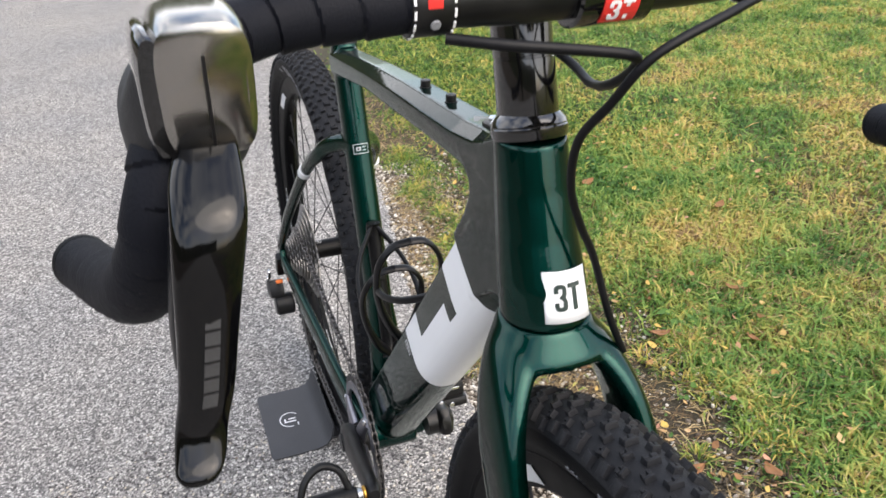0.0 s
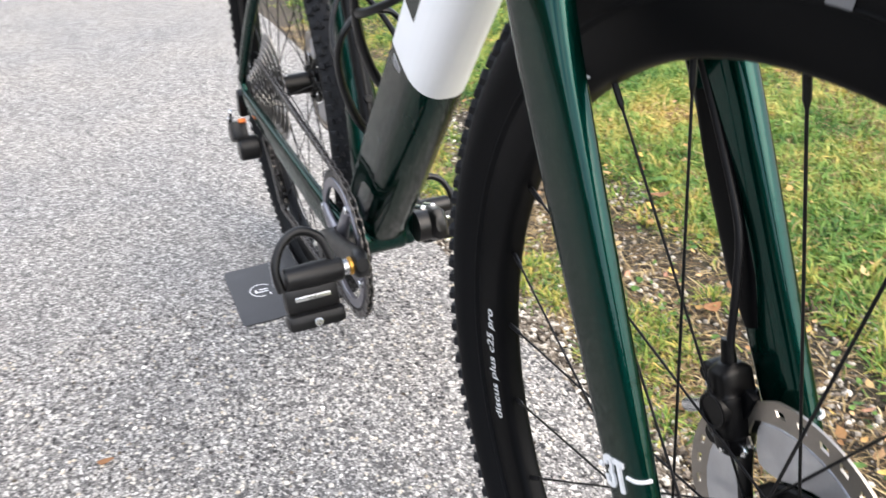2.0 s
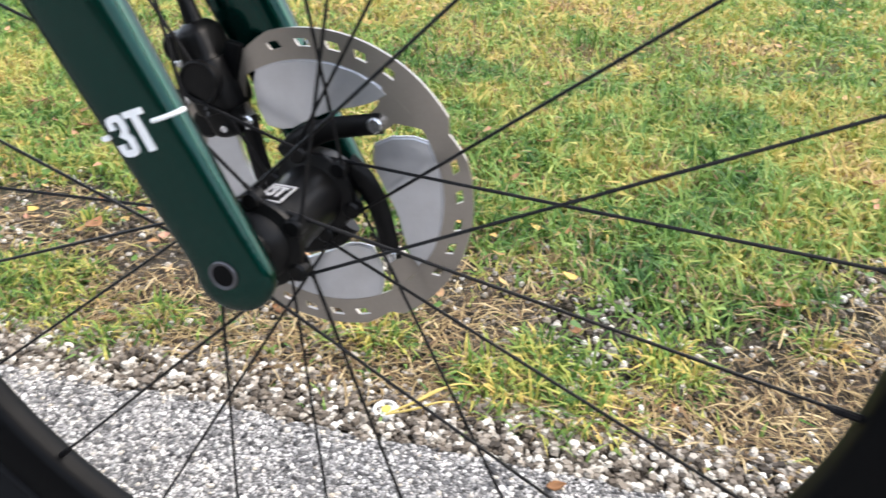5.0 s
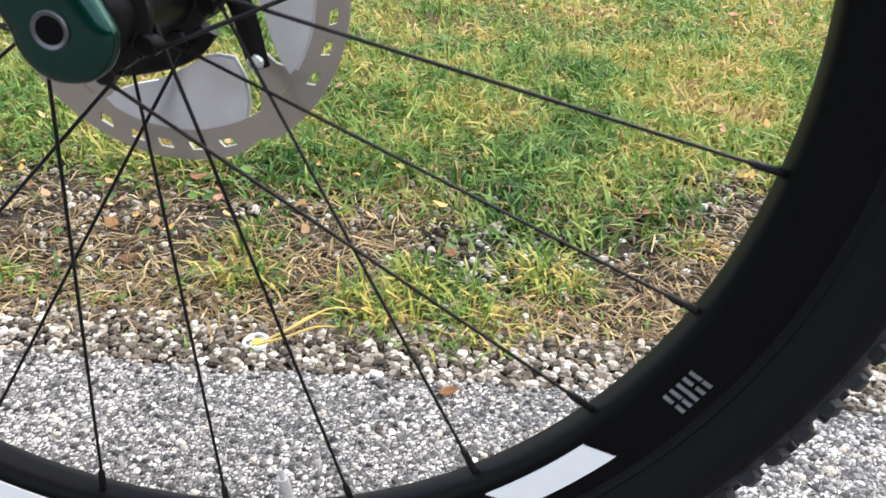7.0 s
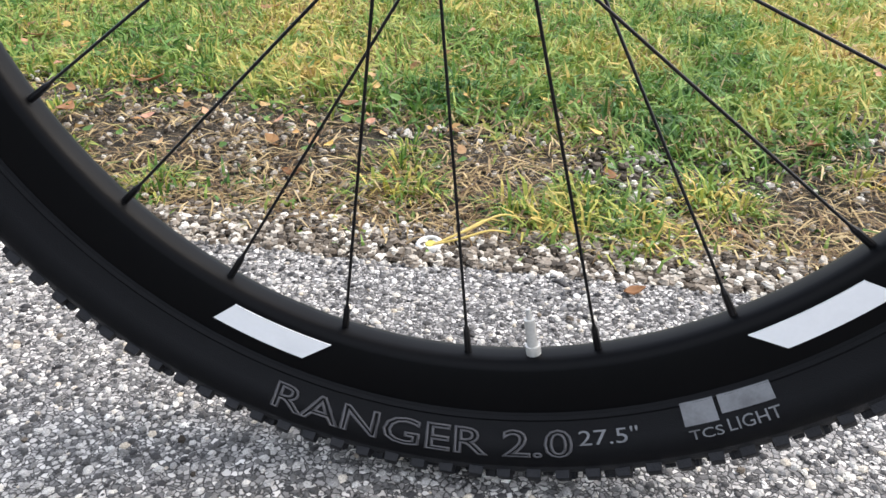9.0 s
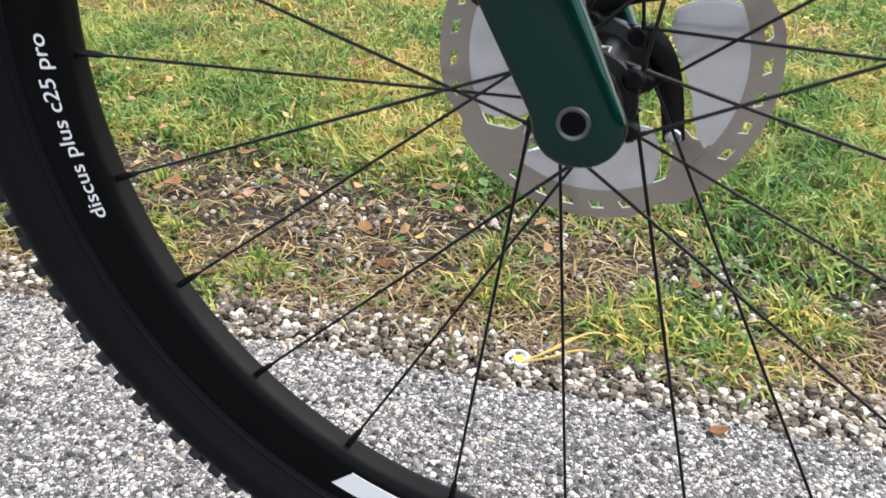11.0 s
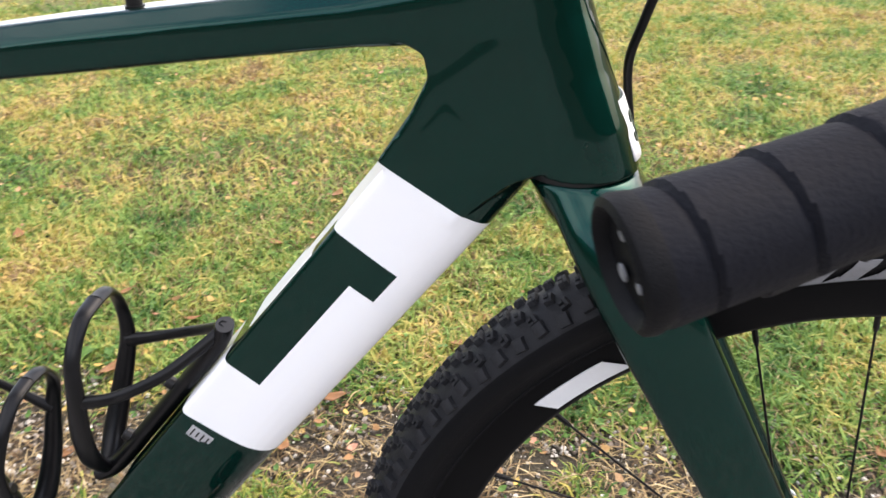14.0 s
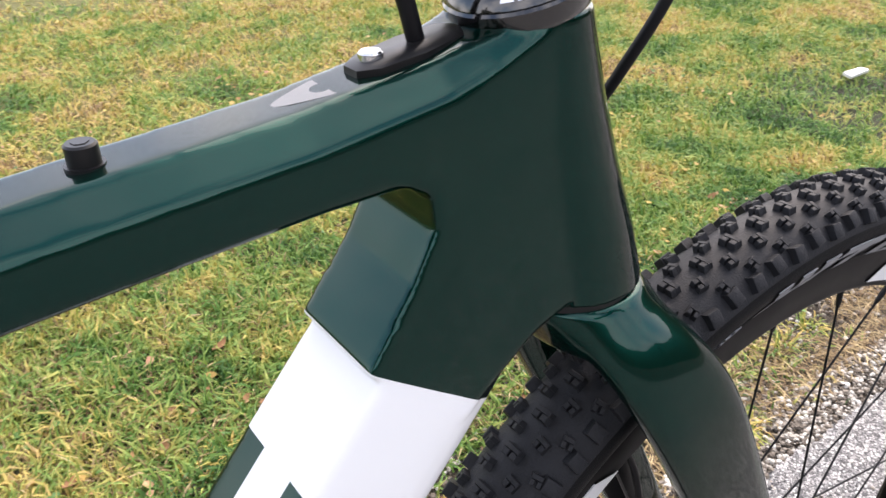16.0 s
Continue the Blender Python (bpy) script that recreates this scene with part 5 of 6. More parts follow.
# crank arms
for s, name in ((-1, "crank_arm"), (1, "crank_arm")):
    d = CR_D * (1 if s < 0 else -1)
    up = Vector((-CR_D.z, 0, CR_D.x))
    bm = bmesh.new()
    rings = []
    for f, h, w in ((-0.026, 0.010, 0.006), (-0.020, 0.0185, 0.0100), (0.0, 0.0215, 0.0115), (0.03, 0.0190, 0.0110), (0.085, 0.0155, 0.0095), (0.140, 0.0150, 0.0085), (0.163, 0.0150, 0.0082), (0.176, 0.0120, 0.0078), (0.181, 0.0060, 0.0060)):
        c = BB + d * f + Vector((0, s * (0.0640 + 0.011 * max(0, f) / 0.17), 0))
        rings.append(ellipse(c, up, (0, 1, 0), h, w, 22, 3.0))
    loft(bm, rings)
    arm = part(name, bm, M_BLACK, bike, "worn black hollow crank arm")
    bm = bmesh.new()
    cyl(bm, BB + Vector((0, s * 0.040, 0)), BB + Vector((0, s * 0.060, 0)), 0.019, seg=28)
    bevel_cyl(bm, BB + Vector((0, s * 0.070, 0)), BB + Vector((0, s * 0.078, 0)), 0.0125, 0.0015, 24)
    part("axle_cap", bm, M_BLACK, arm)
    if s > 0:
        bm = bmesh.new()
        for k in (-1, 1):
            c = BB + d * 0.010 + up * (0.020 * 1) + Vector((0, 0.060 + 0.0062 * k, 0))
            bevel_cyl(bm, c - d * 0.012, c + d * 0.020, 0.0036, 0.0006, 14)
        part("pinch_bolt", bm, M_SILVER, arm, "bright pinch bolts")
    # pedal, hanging toe loop up
    pc = BB + d * 0.167 + Vector((0, s * 0.075, 0))
    bm = bmesh.new()
    bevel_cyl(bm, pc + Vector((0, s * 0.0115, 0)), pc + Vector((0, s * 0.0195, 0)), 0.0076, 0.0008, 18)
    if s < 0:
        wash = part("pedal_spindle", bm, M_SILVER, arm, "bright pedal spindle with brass washer")
        bm = bmesh.new()
        bevel_cyl(bm, pc + Vector((0, s * 0.0080, 0)), pc + Vector((0, s * 0.0117, 0)), 0.0088, 0.0008, 20)
        part("washer", bm, M_GOLD, arm)
        bm = bmesh.new()
    tilt = Matrix.Rotation(radians(-14), 4, "Y")

    def Q(x, y, z):
        return pc + (tilt @ Vector((x, 0, z))) + Vector((0, s * y, 0))
    rings = [ellipse(Q(0, y, 0), (1, 0, 0), (0, 0, 1), r, r, 20) for y, r in ((0.0180, 0.0100), (0.0200, 0.0118), (0.045, 0.0128), (0.072, 0.0118), (0.0740, 0.0100))]
    loft(bm, rings)
    mb = Matrix.Translation(Q(0.000, 0.052, -0.020)) @ tilt
    block(bm, mb, (0.018, 0.052, 0.026), 0.006)
    block(bm, Matrix.Translation(Q(0.004, 0.052, -0.040)) @ tilt, (0.024, 0.056, 0.016), 0.006)
    pedal = part("pedal", bm, M_BLACK, arm, "black clipless pedal")
    bm = bmesh.new()
    tube(bm, [Q(0, 0.078, -0.010), Q(-0.002, 0.080, 0.012), Q(-0.005, 0.070, 0.033), Q(-0.007, 0.052, 0.042), Q(-0.005, 0.034, 0.033), Q(-0.001, 0.026, 0.010)], [0.0055, 0.0055, 0.0055, 0.0060, 0.0055, 0.0055], 12, 8, flat=0.8)
    part("toe_loop", bm, M_BLACK, arm)
    bm = bmesh.new()
    block(bm, Matrix.Translation(Q(0.010, 0.052, -0.018)) @ tilt, (0.0015, 0.034, 0.0045), 0.0005)
    part("spring_plate", bm, M_SILVER, arm)
    bm = bmesh.new()
    bevel_cyl(bm, Q(0.012, 0.052, -0.041), Q(0.019, 0.052, -0.041), 0.0042, 0.0006, 14)
    part("tension_screw", bm, M_SILVER, arm)
    bm = bmesh.new()
    for k in range(6):
        block(bm, Matrix.Translation(Q(-0.001, 0.0845, -0.002 + 0.0042 * k)), (0.0040, 0.0006, 0.0028))
    part("pedal_print", bm, M_GREY_PRINT, arm)

# cassette
HUB_R = Vector((REAR_X, 0, R_WHEEL))
sizes = [11, 13, 15, 17, 19, 21, 24, 27, 31, 35, 40]
for i, t in enumerate(sizes):
    bm = bmesh.new()
    y = -0.0600 + 0.0037 * i
    r = 0.0127 * t / (2 * math.pi)
    toothed(bm, HUB_R, t, r, y - 0.0008, y + 0.0008, max(0.012, r - 0.016))
    part("sprocket", bm, M_CASS, bike, "grey steel sprocket" if i == 0 else "", False)
bm = bmesh.new()
cyl(bm, HUB_R + Vector((0, -0.064, 0)), HUB_R + Vector((0, -0.018, 0)), 0.0165, seg=28)
part("freehub", bm, M_BLACK, bike)

# rear derailleur
bm = bmesh.new()
RD = HUB_R + Vector((-0.010, -0.080, -0.030))
block(bm, Matrix.Translation(RD + Vector((0.004, 0.004, 0.012))) @ Matrix.Rotation(radians(20), 4, "Y"), (0.018, 0.014, 0.042), 0.004)
block(bm, Matrix.Translation(RD + Vector((0.012, -0.010, -0.030))) @ Matrix.Rotation(radians(-24), 4, "Y"), (0.046, 0.026, 0.030), 0.007)
bevel_cyl(bm, RD + Vector((0.030, -0.016, -0.052)), RD + Vector((0.030, 0.016, -0.052)), 0.019, 0.003, 28)
rd = part("rear_derailleur", bm, M_BLACK, bike, "black rear derailleur with orange inner link")
bm = bmesh.new()
block(bm, Matrix.Translation(RD + Vector((0.020, -0.004, -0.014))) @ Matrix.Rotation(radians(-35), 4, "Y"), (0.026, 0.012, 0.007), 0.002)
part("inner_link", bm, M_ORANGE, rd)
bm = bmesh.new()
block(bm, Matrix.Translation(RD + Vector((-0.008, -0.016, -0.012))) @ Matrix.Rotation(radians(38), 4, "Y"), (0.008, 0.005, 0.036), 0.002)
block(bm, Matrix.Translation(RD + Vector((0.000, -0.021, -0.018))) @ Matrix.Rotation(radians(38), 4, "Y"), (0.005, 0.003, 0.030), 0.001)
part("outer_link", bm, M_SILVER, rd)
P1, P2 = RD + Vector((0.030, 0.030, -0.052)), RD + Vector((0.062, 0.034, -0.128))
for c in (P1, P2):
    bm = bmesh.new()
    toothed(bm, c, 13, 0.0245, c.y - 0.002, c.y + 0.002, 0.006)
    part("pulley", bm, M_BLACK, rd, "", False)
for dy in (-0.0055, 0.0055):
    bm = bmesh.new()
    d = (P2 - P1).normalized()
    tube(bm, [P1 + Vector((0, dy, 0)) - d * 0.012, P1.lerp(P2, 0.5) + Vector((0.007, dy, 0.002)), P2 + Vector((0, dy, 0)) + d * 0.013], [0.012, 0.013, 0.014], 10, 6, flat=0.12)
    part("cage_plate", bm, M_BLACK, rd)

# chain: side plates and rollers along the run
def arc_pts(c, r, a0, a1, y, n):
    return [Vector((c[0], y, c[2])) + on_wheel(a0 + (a1 - a0) * k / n, r, 0) for k in range(n + 1)]


run = arc_pts(BB, RING_R, 175, 10, RING_Y, 26)
run += arc_pts(P2, 0.0245, 10, -150, P2.y, 8)
run += arc_pts(P1, 0.0245, 40, 150, P1.y, 6)
CR = 0.0127 * 21 / (2 * math.pi)
run += arc_pts(HUB_R, CR, -10, -185, -0.0415, 14)
run.append(run[0].copy())
cum = [0.0]
for a, b in zip(run, run[1:]):
    cum.append(cum[-1] + (b - a).length)
count = int(cum[-1] / 0.0127)


def at_len(q):
    q = q % cum[-1]
    i = max(0, min(len(cum) - 2, int(np.searchsorted(cum, q, side="right")) - 1))
    return run[i].lerp(run[i + 1], (q - cum[i]) / max(1e-9, cum[i + 1] - cum[i]))


bm = bmesh.new()
for k in range(count):
    a, b = at_len(k * cum[-1] / count), at_len((k + 1) * cum[-1] / count)
    d = (b - a).normalized()
    up = d.cross(Vector((0, 1, 0))).normalized()
    w = 0.0030 if k % 2 else 0.0021
    for sy in (-1, 1):
        o = Vector((0, sy * w, 0))
        ring_pts = []
        for f, h in ((-0.0022, 0.0030), (0.0, 0.0040), (0.0035, 0.0040), (0.0063, 0.0028), (0.0092, 0.0040), (0.0127, 0.0040), (0.0149, 0.0030)):
            ring_pts.append((f, h))
        outer = [a + d * f + up * h + o for f, h in ring_pts] + [a + d * f - up * h + o for f, h in reversed(ring_pts)]
        q = Vector((0, 0.0005, 0))
        loft(bm, [[p - q for p in outer], [p + q for p in outer]])
    cyl(bm, a - Vector((0, 0.0036, 0)), a + Vector((0, 0.0036, 0)), 0.0020, seg=6)
part("chain", bm, M_CHAIN, bike, "worn steel chain", False)

# wheel stand under the rear wheel: folded plate with a printed ring
bm = bmesh.new()
rows = []
prof = [(-0.147, 0.0022), (-0.143, 0.0032), (-0.100, 0.0034), (-0.066, 0.0046), (-0.050, 0.0100), (-0.042, 0.0200), (-0.037, 0.0340), (-0.0345, 0.0460)]
lower = [(-0.0320, 0.0455), (-0.0340, 0.0330), (-0.0390, 0.0180), (-0.048, 0.0070), (-0.066, 0.0004), (-0.100, 0.0002), (-0.143, 0.0002), (-0.147, 0.0008)]
shape = prof + lower
xs = [(-1.098, 0.90), (-1.092, 1.0), (-1.04, 1.0), (-0.96, 1.0), (-0.912, 1.0), (-0.906, 0.90)]
for x, k in xs:
    rows.append([Vector((x, -0.033 + (y + 0.033) * (0.96 if k < 1 else 1.0), z * (0.9 if k < 1 else 1))) for y, z in shape])
loft(bm, rows)
stand = part("wheel_stand", bm, M_PLATE)
tagged(stand, "dark grey folded stand plate under the rear tyre", "bicycle stand")
bm = bmesh.new()
block(bm, Matrix.Translation((-1.0, 0.0, 0.0028)), (0.150, 0.066, 0.004), 0.001)
part("stand_base", bm, M_PLATE, stand)
bm = bmesh.new()
c = Vector((-1.005, -0.098, 0.0038))
for k in range(22):
    a0, a1 = radians(130 + 11 * k), radians(130 + 11 * (k + 1))
    quad = [c + Vector((r * math.cos(a), r * math.sin(a) * 0.9, 0.0002)) for a, r in ((a0, 0.0215), (a1, 0.0215), (a1, 0.0195), (a0, 0.0195))]
    bm.faces.new([bm.verts.new(p) for p in quad])
for x, y, w, h in ((0.006, 0.000, 0.0030, 0.022), (-0.002, 0.004, 0.0030, 0.014), (0.002, -0.009, 0.012, 0.003), (0.016, 0.013, 0.008, 0.002)):
    bm.faces.new([bm.verts.new(c + Vector((x + sx * w / 2, y + sy * h / 2, 0.0002))) for sx, sy in ((-1, -1), (1, -1), (1, 1), (-1, 1))])
part("stand_print", bm, M_WHITE, stand, "white printed ring", False)

# ---- ground ----
def road_edge(x):
    """The y at which the road ends and the verge begins."""
    f = min(1.0, max(0.0, (-1.1 - x) / 1.1))
    return 0.240 + 0.15 * f * f * (3 - 2 * f) + 0.010 * noise.noise((x * 6, 3.1, 0)) + 0.006 * noise.noise((x * 22, 7.7, 0))


def ground_z(x, y):
    """The verge: a hand's breadth of sunken gravel, then soil that rolls a little."""
    e = y - road_edge(x)
    base = -0.007 - 0.004 * min(1, max(0, e / 0.04))
    lift = 0.016 * min(1, max(0, (e - 0.10) / 0.35))
    roll = 0.008 * noise.noise((x * 2.3, y * 2.3, 1.0)) + 0.004 * noise.noise((x * 9, y * 9, 4.0))
    return base + lift + roll * min(1, max(0, e / 0.15))


def color_ramp(nt, src, stops):
    cr = nt.nodes.new("ShaderNodeValToRGB")
    while len(cr.color_ramp.elements) < len(stops):
        cr.color_ramp.elements.new(0.5)
    for el, (p, c) in zip(cr.color_ramp.elements, stops):
        el.position, el.color = p, (*c, 1)
    nt.links.new(src, cr.inputs[0])
    return cr.outputs[0]


def noise_tex(nt, vec, scale, detail=5, rough=0.55):
    t = nt.nodes.new("ShaderNodeTexNoise")
    t.inputs["Scale"].default_value, t.inputs["Detail"].default_value, t.inputs["Roughness"].default_value = scale, detail, rough
    nt.links.new(vec, t.inputs["Vector"])
    return t.outputs["Fac"]


def mix_color(nt, fac, a, b):
    m = nt.nodes.new("ShaderNodeMix")
    m.data_type = "RGBA"
    for s, v in (("Factor", fac), ("A", a), ("B", b)):
        if isinstance(v, tuple):
            m.inputs[s].default_value = (*v, 1)
        elif isinstance(v, (int, float)):
            m.inputs[s].default_value = v
        else:
            nt.links.new(v, m.inputs[s])
    return m.outputs["Result"]


def asphalt_material():
    m = bpy.data.materials.new("worn_asphalt")
    m.use_nodes = True
    nt = m.node_tree
    b = nt.nodes["Principled BSDF"]
    co = nt.nodes.new("ShaderNodeTexCoord").outputs["Object"]
    wob = nt.nodes.new("ShaderNodeVectorMath")
    wob.operation = "ADD"
    nz = nt.nodes.new("ShaderNodeTexNoise")
    nz.inputs["Scale"].default_value = 140
    nt.links.new(co, nz.inputs["Vector"])
    sc = nt.nodes.new("ShaderNodeVectorMath")
    sc.operation = "SCALE"
    sc.inputs["Scale"].default_value = 0.007
    nt.links.new(nz.outputs["Color"], sc.inputs[0])
    nt.links.new(co, wob.inputs[0])
    nt.links.new(sc.outputs[0], wob.inputs[1])
    v = nt.nodes.new("ShaderNodeTexVoronoi")
    v.inputs["Scale"].default_value = 260
    nt.links.new(wob.outputs[0], v.inputs["Vector"])
    v2 = nt.nodes.new("ShaderNodeTexVoronoi")
    v2.feature = "DISTANCE_TO_EDGE"
    v2.inputs["Scale"].default_value = 260
    nt.links.new(wob.outputs[0], v2.inputs["Vector"])
    sepc = nt.nodes.new("ShaderNodeSeparateColor")
    nt.links.new(v.outputs["Color"], sepc.inputs[0])
    stone = color_ramp(nt, sepc.outputs[0], [(0.0, (0.08, 0.079, 0.078)), (0.3, (0.22, 0.214, 0.207)), (0.65, (0.41, 0.397, 0.375)), (1.0, (0.72, 0.70, 0.66))])
    gap = nt.nodes.new("ShaderNodeMapRange")
    gap.inputs["From Min"].default_value, gap.inputs["From Max"].default_value = 0.02, 0.12
    nt.links.new(v2.outputs["Distance"], gap.inputs["Value"])
    c1 = mix_color(nt, gap.outputs[0], (0.032, 0.031, 0.030), stone)
    big = noise_tex(nt, co, 1.7, 6)
    tint = color_ramp(nt, big, [(0.3, (0.82, 0.83, 0.86)), (0.7, (1.06, 1.03, 1.0))])
    mul = nt.nodes.new("ShaderNodeMix")
    mul.data_type, mul.blend_type = "RGBA", "MULTIPLY"
    mul.inputs["Factor"].default_value = 1.0
    nt.links.new(c1, mul.inputs["A"])
    nt.links.new(tint, mul.inputs["B"])
    nt.links.new(mul.outputs["Result"], b.inputs["Base Color"])
    b.inputs["Roughness"].default_value = 0.8
    bp = nt.nodes.new("ShaderNodeBump")
    bp.inputs["Strength"].default_value, bp.inputs["Distance"].default_value = 0.8, 0.003
    hgt = math_node(nt, "ADD", math_node(nt, "MULTIPLY", gap.outputs[0], 0.7), math_node(nt, "MULTIPLY", noise_tex(nt, co, 500, 3), 0.5))
    nt.links.new(hgt, bp.inputs["Height"])
    nt.links.new(bp.outputs[0], b.inputs["Normal"])
    return m


def soil_material():
    m = bpy.data.materials.new("lawn_soil")
    m.use_nodes = True
    nt = m.node_tree
    b = nt.nodes["Principled BSDF"]
    co = nt.nodes.new("ShaderNodeTexCoord").outputs["Object"]
    fine = noise_tex(nt, co, 230, 6, 0.75)
    soil = color_ramp(nt, fine, [(0.30, (0.010, 0.008, 0.005)), (0.48, (0.038, 0.029, 0.019)), (0.60, (0.10, 0.078, 0.054)), (0.74, (0.26, 0.22, 0.17))])
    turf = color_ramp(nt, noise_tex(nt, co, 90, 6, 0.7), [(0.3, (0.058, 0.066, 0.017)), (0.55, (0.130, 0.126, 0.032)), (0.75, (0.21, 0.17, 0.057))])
    sep = nt.nodes.new("ShaderNodeSeparateXYZ")
    nt.links.new(co, sep.inputs[0])
    far = nt.nodes.new("ShaderNodeMapRange")
    far.inputs["From Min"].default_value, far.inputs["From Max"].default_value = 0.45, 0.85
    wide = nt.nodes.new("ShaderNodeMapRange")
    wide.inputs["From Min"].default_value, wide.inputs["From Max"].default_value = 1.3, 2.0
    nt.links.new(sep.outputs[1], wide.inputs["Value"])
    # near the road the turf colour is darkened for shade between the blades
    near_turf_shaded = color_ramp(nt, noise_tex(nt, co, 90, 6, 0.7), [(0.3, (0.008, 0.012, 0.004)), (0.55, (0.030, 0.032, 0.010)), (0.75, (0.085, 0.073, 0.028))])
    turf = mix_color(nt, wide.outputs[0], near_turf_shaded, turf)
    jit = math_node(nt, "ADD", sep.outputs[1], math_node(nt, "MULTIPLY", math_node(nt, "SUBTRACT", noise_tex(nt, co, 5, 4), 0.5), 0.8))
    nt.links.new(jit, far.inputs["Value"])
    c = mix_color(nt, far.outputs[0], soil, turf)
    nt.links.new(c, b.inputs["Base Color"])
    b.inputs["Roughness"].default_value = 0.95
    bp = nt.nodes.new("ShaderNodeBump")
    bp.inputs["Strength"].default_value, bp.inputs["Distance"].default_value = 0.9, 0.006
    nt.links.new(fine, bp.inputs["Height"])
    nt.links.new(bp.outputs[0], b.inputs["Normal"])
    return m


def island_material(name, stops, rough=0.8, patch=None, patch_scale=1.2, bump=0.0, translucent=0.0, grit=False, share=0.62, drift_by=(-0.06, 0.15)):
    """Colour by piece; patch shifts it over larger fields."""
    m = bpy.data.materials.new(name)
    m.use_nodes = True
    nt = m.node_tree
    b = nt.nodes["Principled BSDF"]
    geo = nt.nodes.new("ShaderNodeNewGeometry")
    co = nt.nodes.new("ShaderNodeTexCoord").outputs["Object"]
    val = geo.outputs["Random Per Island"]
    if patch:
        f = noise_tex(nt, co, patch_scale, 3, 0.6)
        if patch > 2:
            tuft = math_node(nt, "SUBTRACT", noise_tex(nt, co, 26, 2, 0.5), 0.5)
            val = math_node(nt, "ADD", val, math_node(nt, "MULTIPLY", tuft, 1.5))
        val = math_node(nt, "ADD", math_node(nt, "MULTIPLY", val, share), math_node(nt, "MULTIPLY", math_node(nt, "SUBTRACT", f, 0.38), patch))
        drift = nt.nodes.new("ShaderNodeMapRange")
        drift.inputs["From Min"].default_value, drift.inputs["From Max"].default_value = -0.2, 1.6
        drift.inputs["To Min"].default_value, drift.inputs["To Max"].default_value = drift_by
        sx = nt.nodes.new("ShaderNodeSeparateXYZ")
        nt.links.new(co, sx.inputs[0])
        nt.links.new(sx.outputs[0], drift.inputs["Value"])
        val = math_node(nt, "ADD", val, drift.outputs[0])
        away = nt.nodes.new("ShaderNodeMapRange")
        away.inputs["From Min"].default_value, away.inputs["From Max"].default_value = -3.0, -1.3
        away.inputs["To Min"].default_value, away.inputs["To Max"].default_value = -0.15, 0.0
        nt.links.new(sx.outputs[0], away.inputs["Value"])
        val = math_node(nt, "ADD", val, away.outputs[0])
        depth = nt.nodes.new("ShaderNodeMapRange")
        depth.inputs["From Min"].default_value, depth.inputs["From Max"].default_value = 0.4, 2.4
        depth.inputs["To Min"].default_value, depth.inputs["To Max"].default_value = -0.13, 0.10
        nt.links.new(sx.outputs[1], depth.inputs["Value"])
        val = math_node(nt, "ADD", val, depth.outputs[0])
    c = color_ramp(nt, val, stops)
    fine = noise_tex(nt, co, 1100 if grit else 260, 3)
    lo, hi = (0.60, 1.30) if grit else (0.86, 1.1)
    shade = color_ramp(nt, fine, [(0.3, (lo, lo, lo)), (0.7, (hi, hi, hi))])
    mul = nt.nodes.new("ShaderNodeMix")
    mul.data_type, mul.blend_type = "RGBA", "MULTIPLY"
    mul.inputs["Factor"].default_value = 1.0
    nt.links.new(c, mul.inputs["A"])
    nt.links.new(shade, mul.inputs["B"])
    nt.links.new(mul.outputs["Result"], b.inputs["Base Color"])
    b.inputs["Roughness"].default_value = rough
    b.inputs["Specular IOR Level"].default_value = 0.35
    if translucent:
        tr = nt.nodes.new("ShaderNodeBsdfTranslucent")
        nt.links.new(mul.outputs["Result"], tr.inputs["Color"])
        ms = nt.nodes.new("ShaderNodeMixShader")
        ms.inputs[0].default_value = translucent
        nt.links.new(b.outputs[0], ms.inputs[1])
        nt.links.new(tr.outputs[0], ms.inputs[2])
        nt.links.new(ms.outputs[0], nt.nodes["Material Output"].inputs["Surface"])
    return m


M_ASPHALT, M_SOIL = asphalt_material(), soil_material()
M_CHIP = island_material("road_chippings", [(0.0, (0.026, 0.025, 0.026)), (0.3, (0.10, 0.097, 0.094)), (0.6, (0.28, 0.272, 0.258)), (0.85, (0.53, 0.515, 0.48)), (0.93, (0.46, 0.40, 0.31)), (1.0, (0.86, 0.85, 0.81))], 0.7, grit=True)
M_PEBBLE = island_material("verge_gravel", [(0.0, (0.028, 0.021, 0.014)), (0.28, (0.105, 0.084, 0.062)), (0.58, (0.215, 0.182, 0.144)), (0.82, (0.43, 0.395, 0.335)), (1.0, (0.72, 0.69, 0.62))], 0.75, grit=True)
M_GRASS = island_material("autumn_grass", [(0.0, (0.034, 0.096, 0.018)), (0.20, (0.095, 0.205, 0.036)), (0.44, (0.215, 0.312, 0.064)), (0.66, (0.405, 0.378, 0.094)), (0.82, (0.53, 0.390, 0.115)), (0.93, (0.50, 0.365, 0.17)), (1.0, (0.24, 0.155, 0.07))], 0.6, patch=2.3, patch_scale=3.2, translucent=0.25, share=0.44, drift_by=(-0.02, 0.02))
M_TUFT = island_material("yellowing_tufts", [(0.0, (0.050, 0.120, 0.018)), (0.25, (0.150, 0.250, 0.040)), (0.48, (0.370, 0.380, 0.075)), (0.70, (0.60, 0.430, 0.115)), (0.86, (0.58, 0.370, 0.150)), (1.0, (0.26, 0.150, 0.065))], 0.6, patch=1.3, patch_scale=9.0, translucent=0.25, share=0.66)
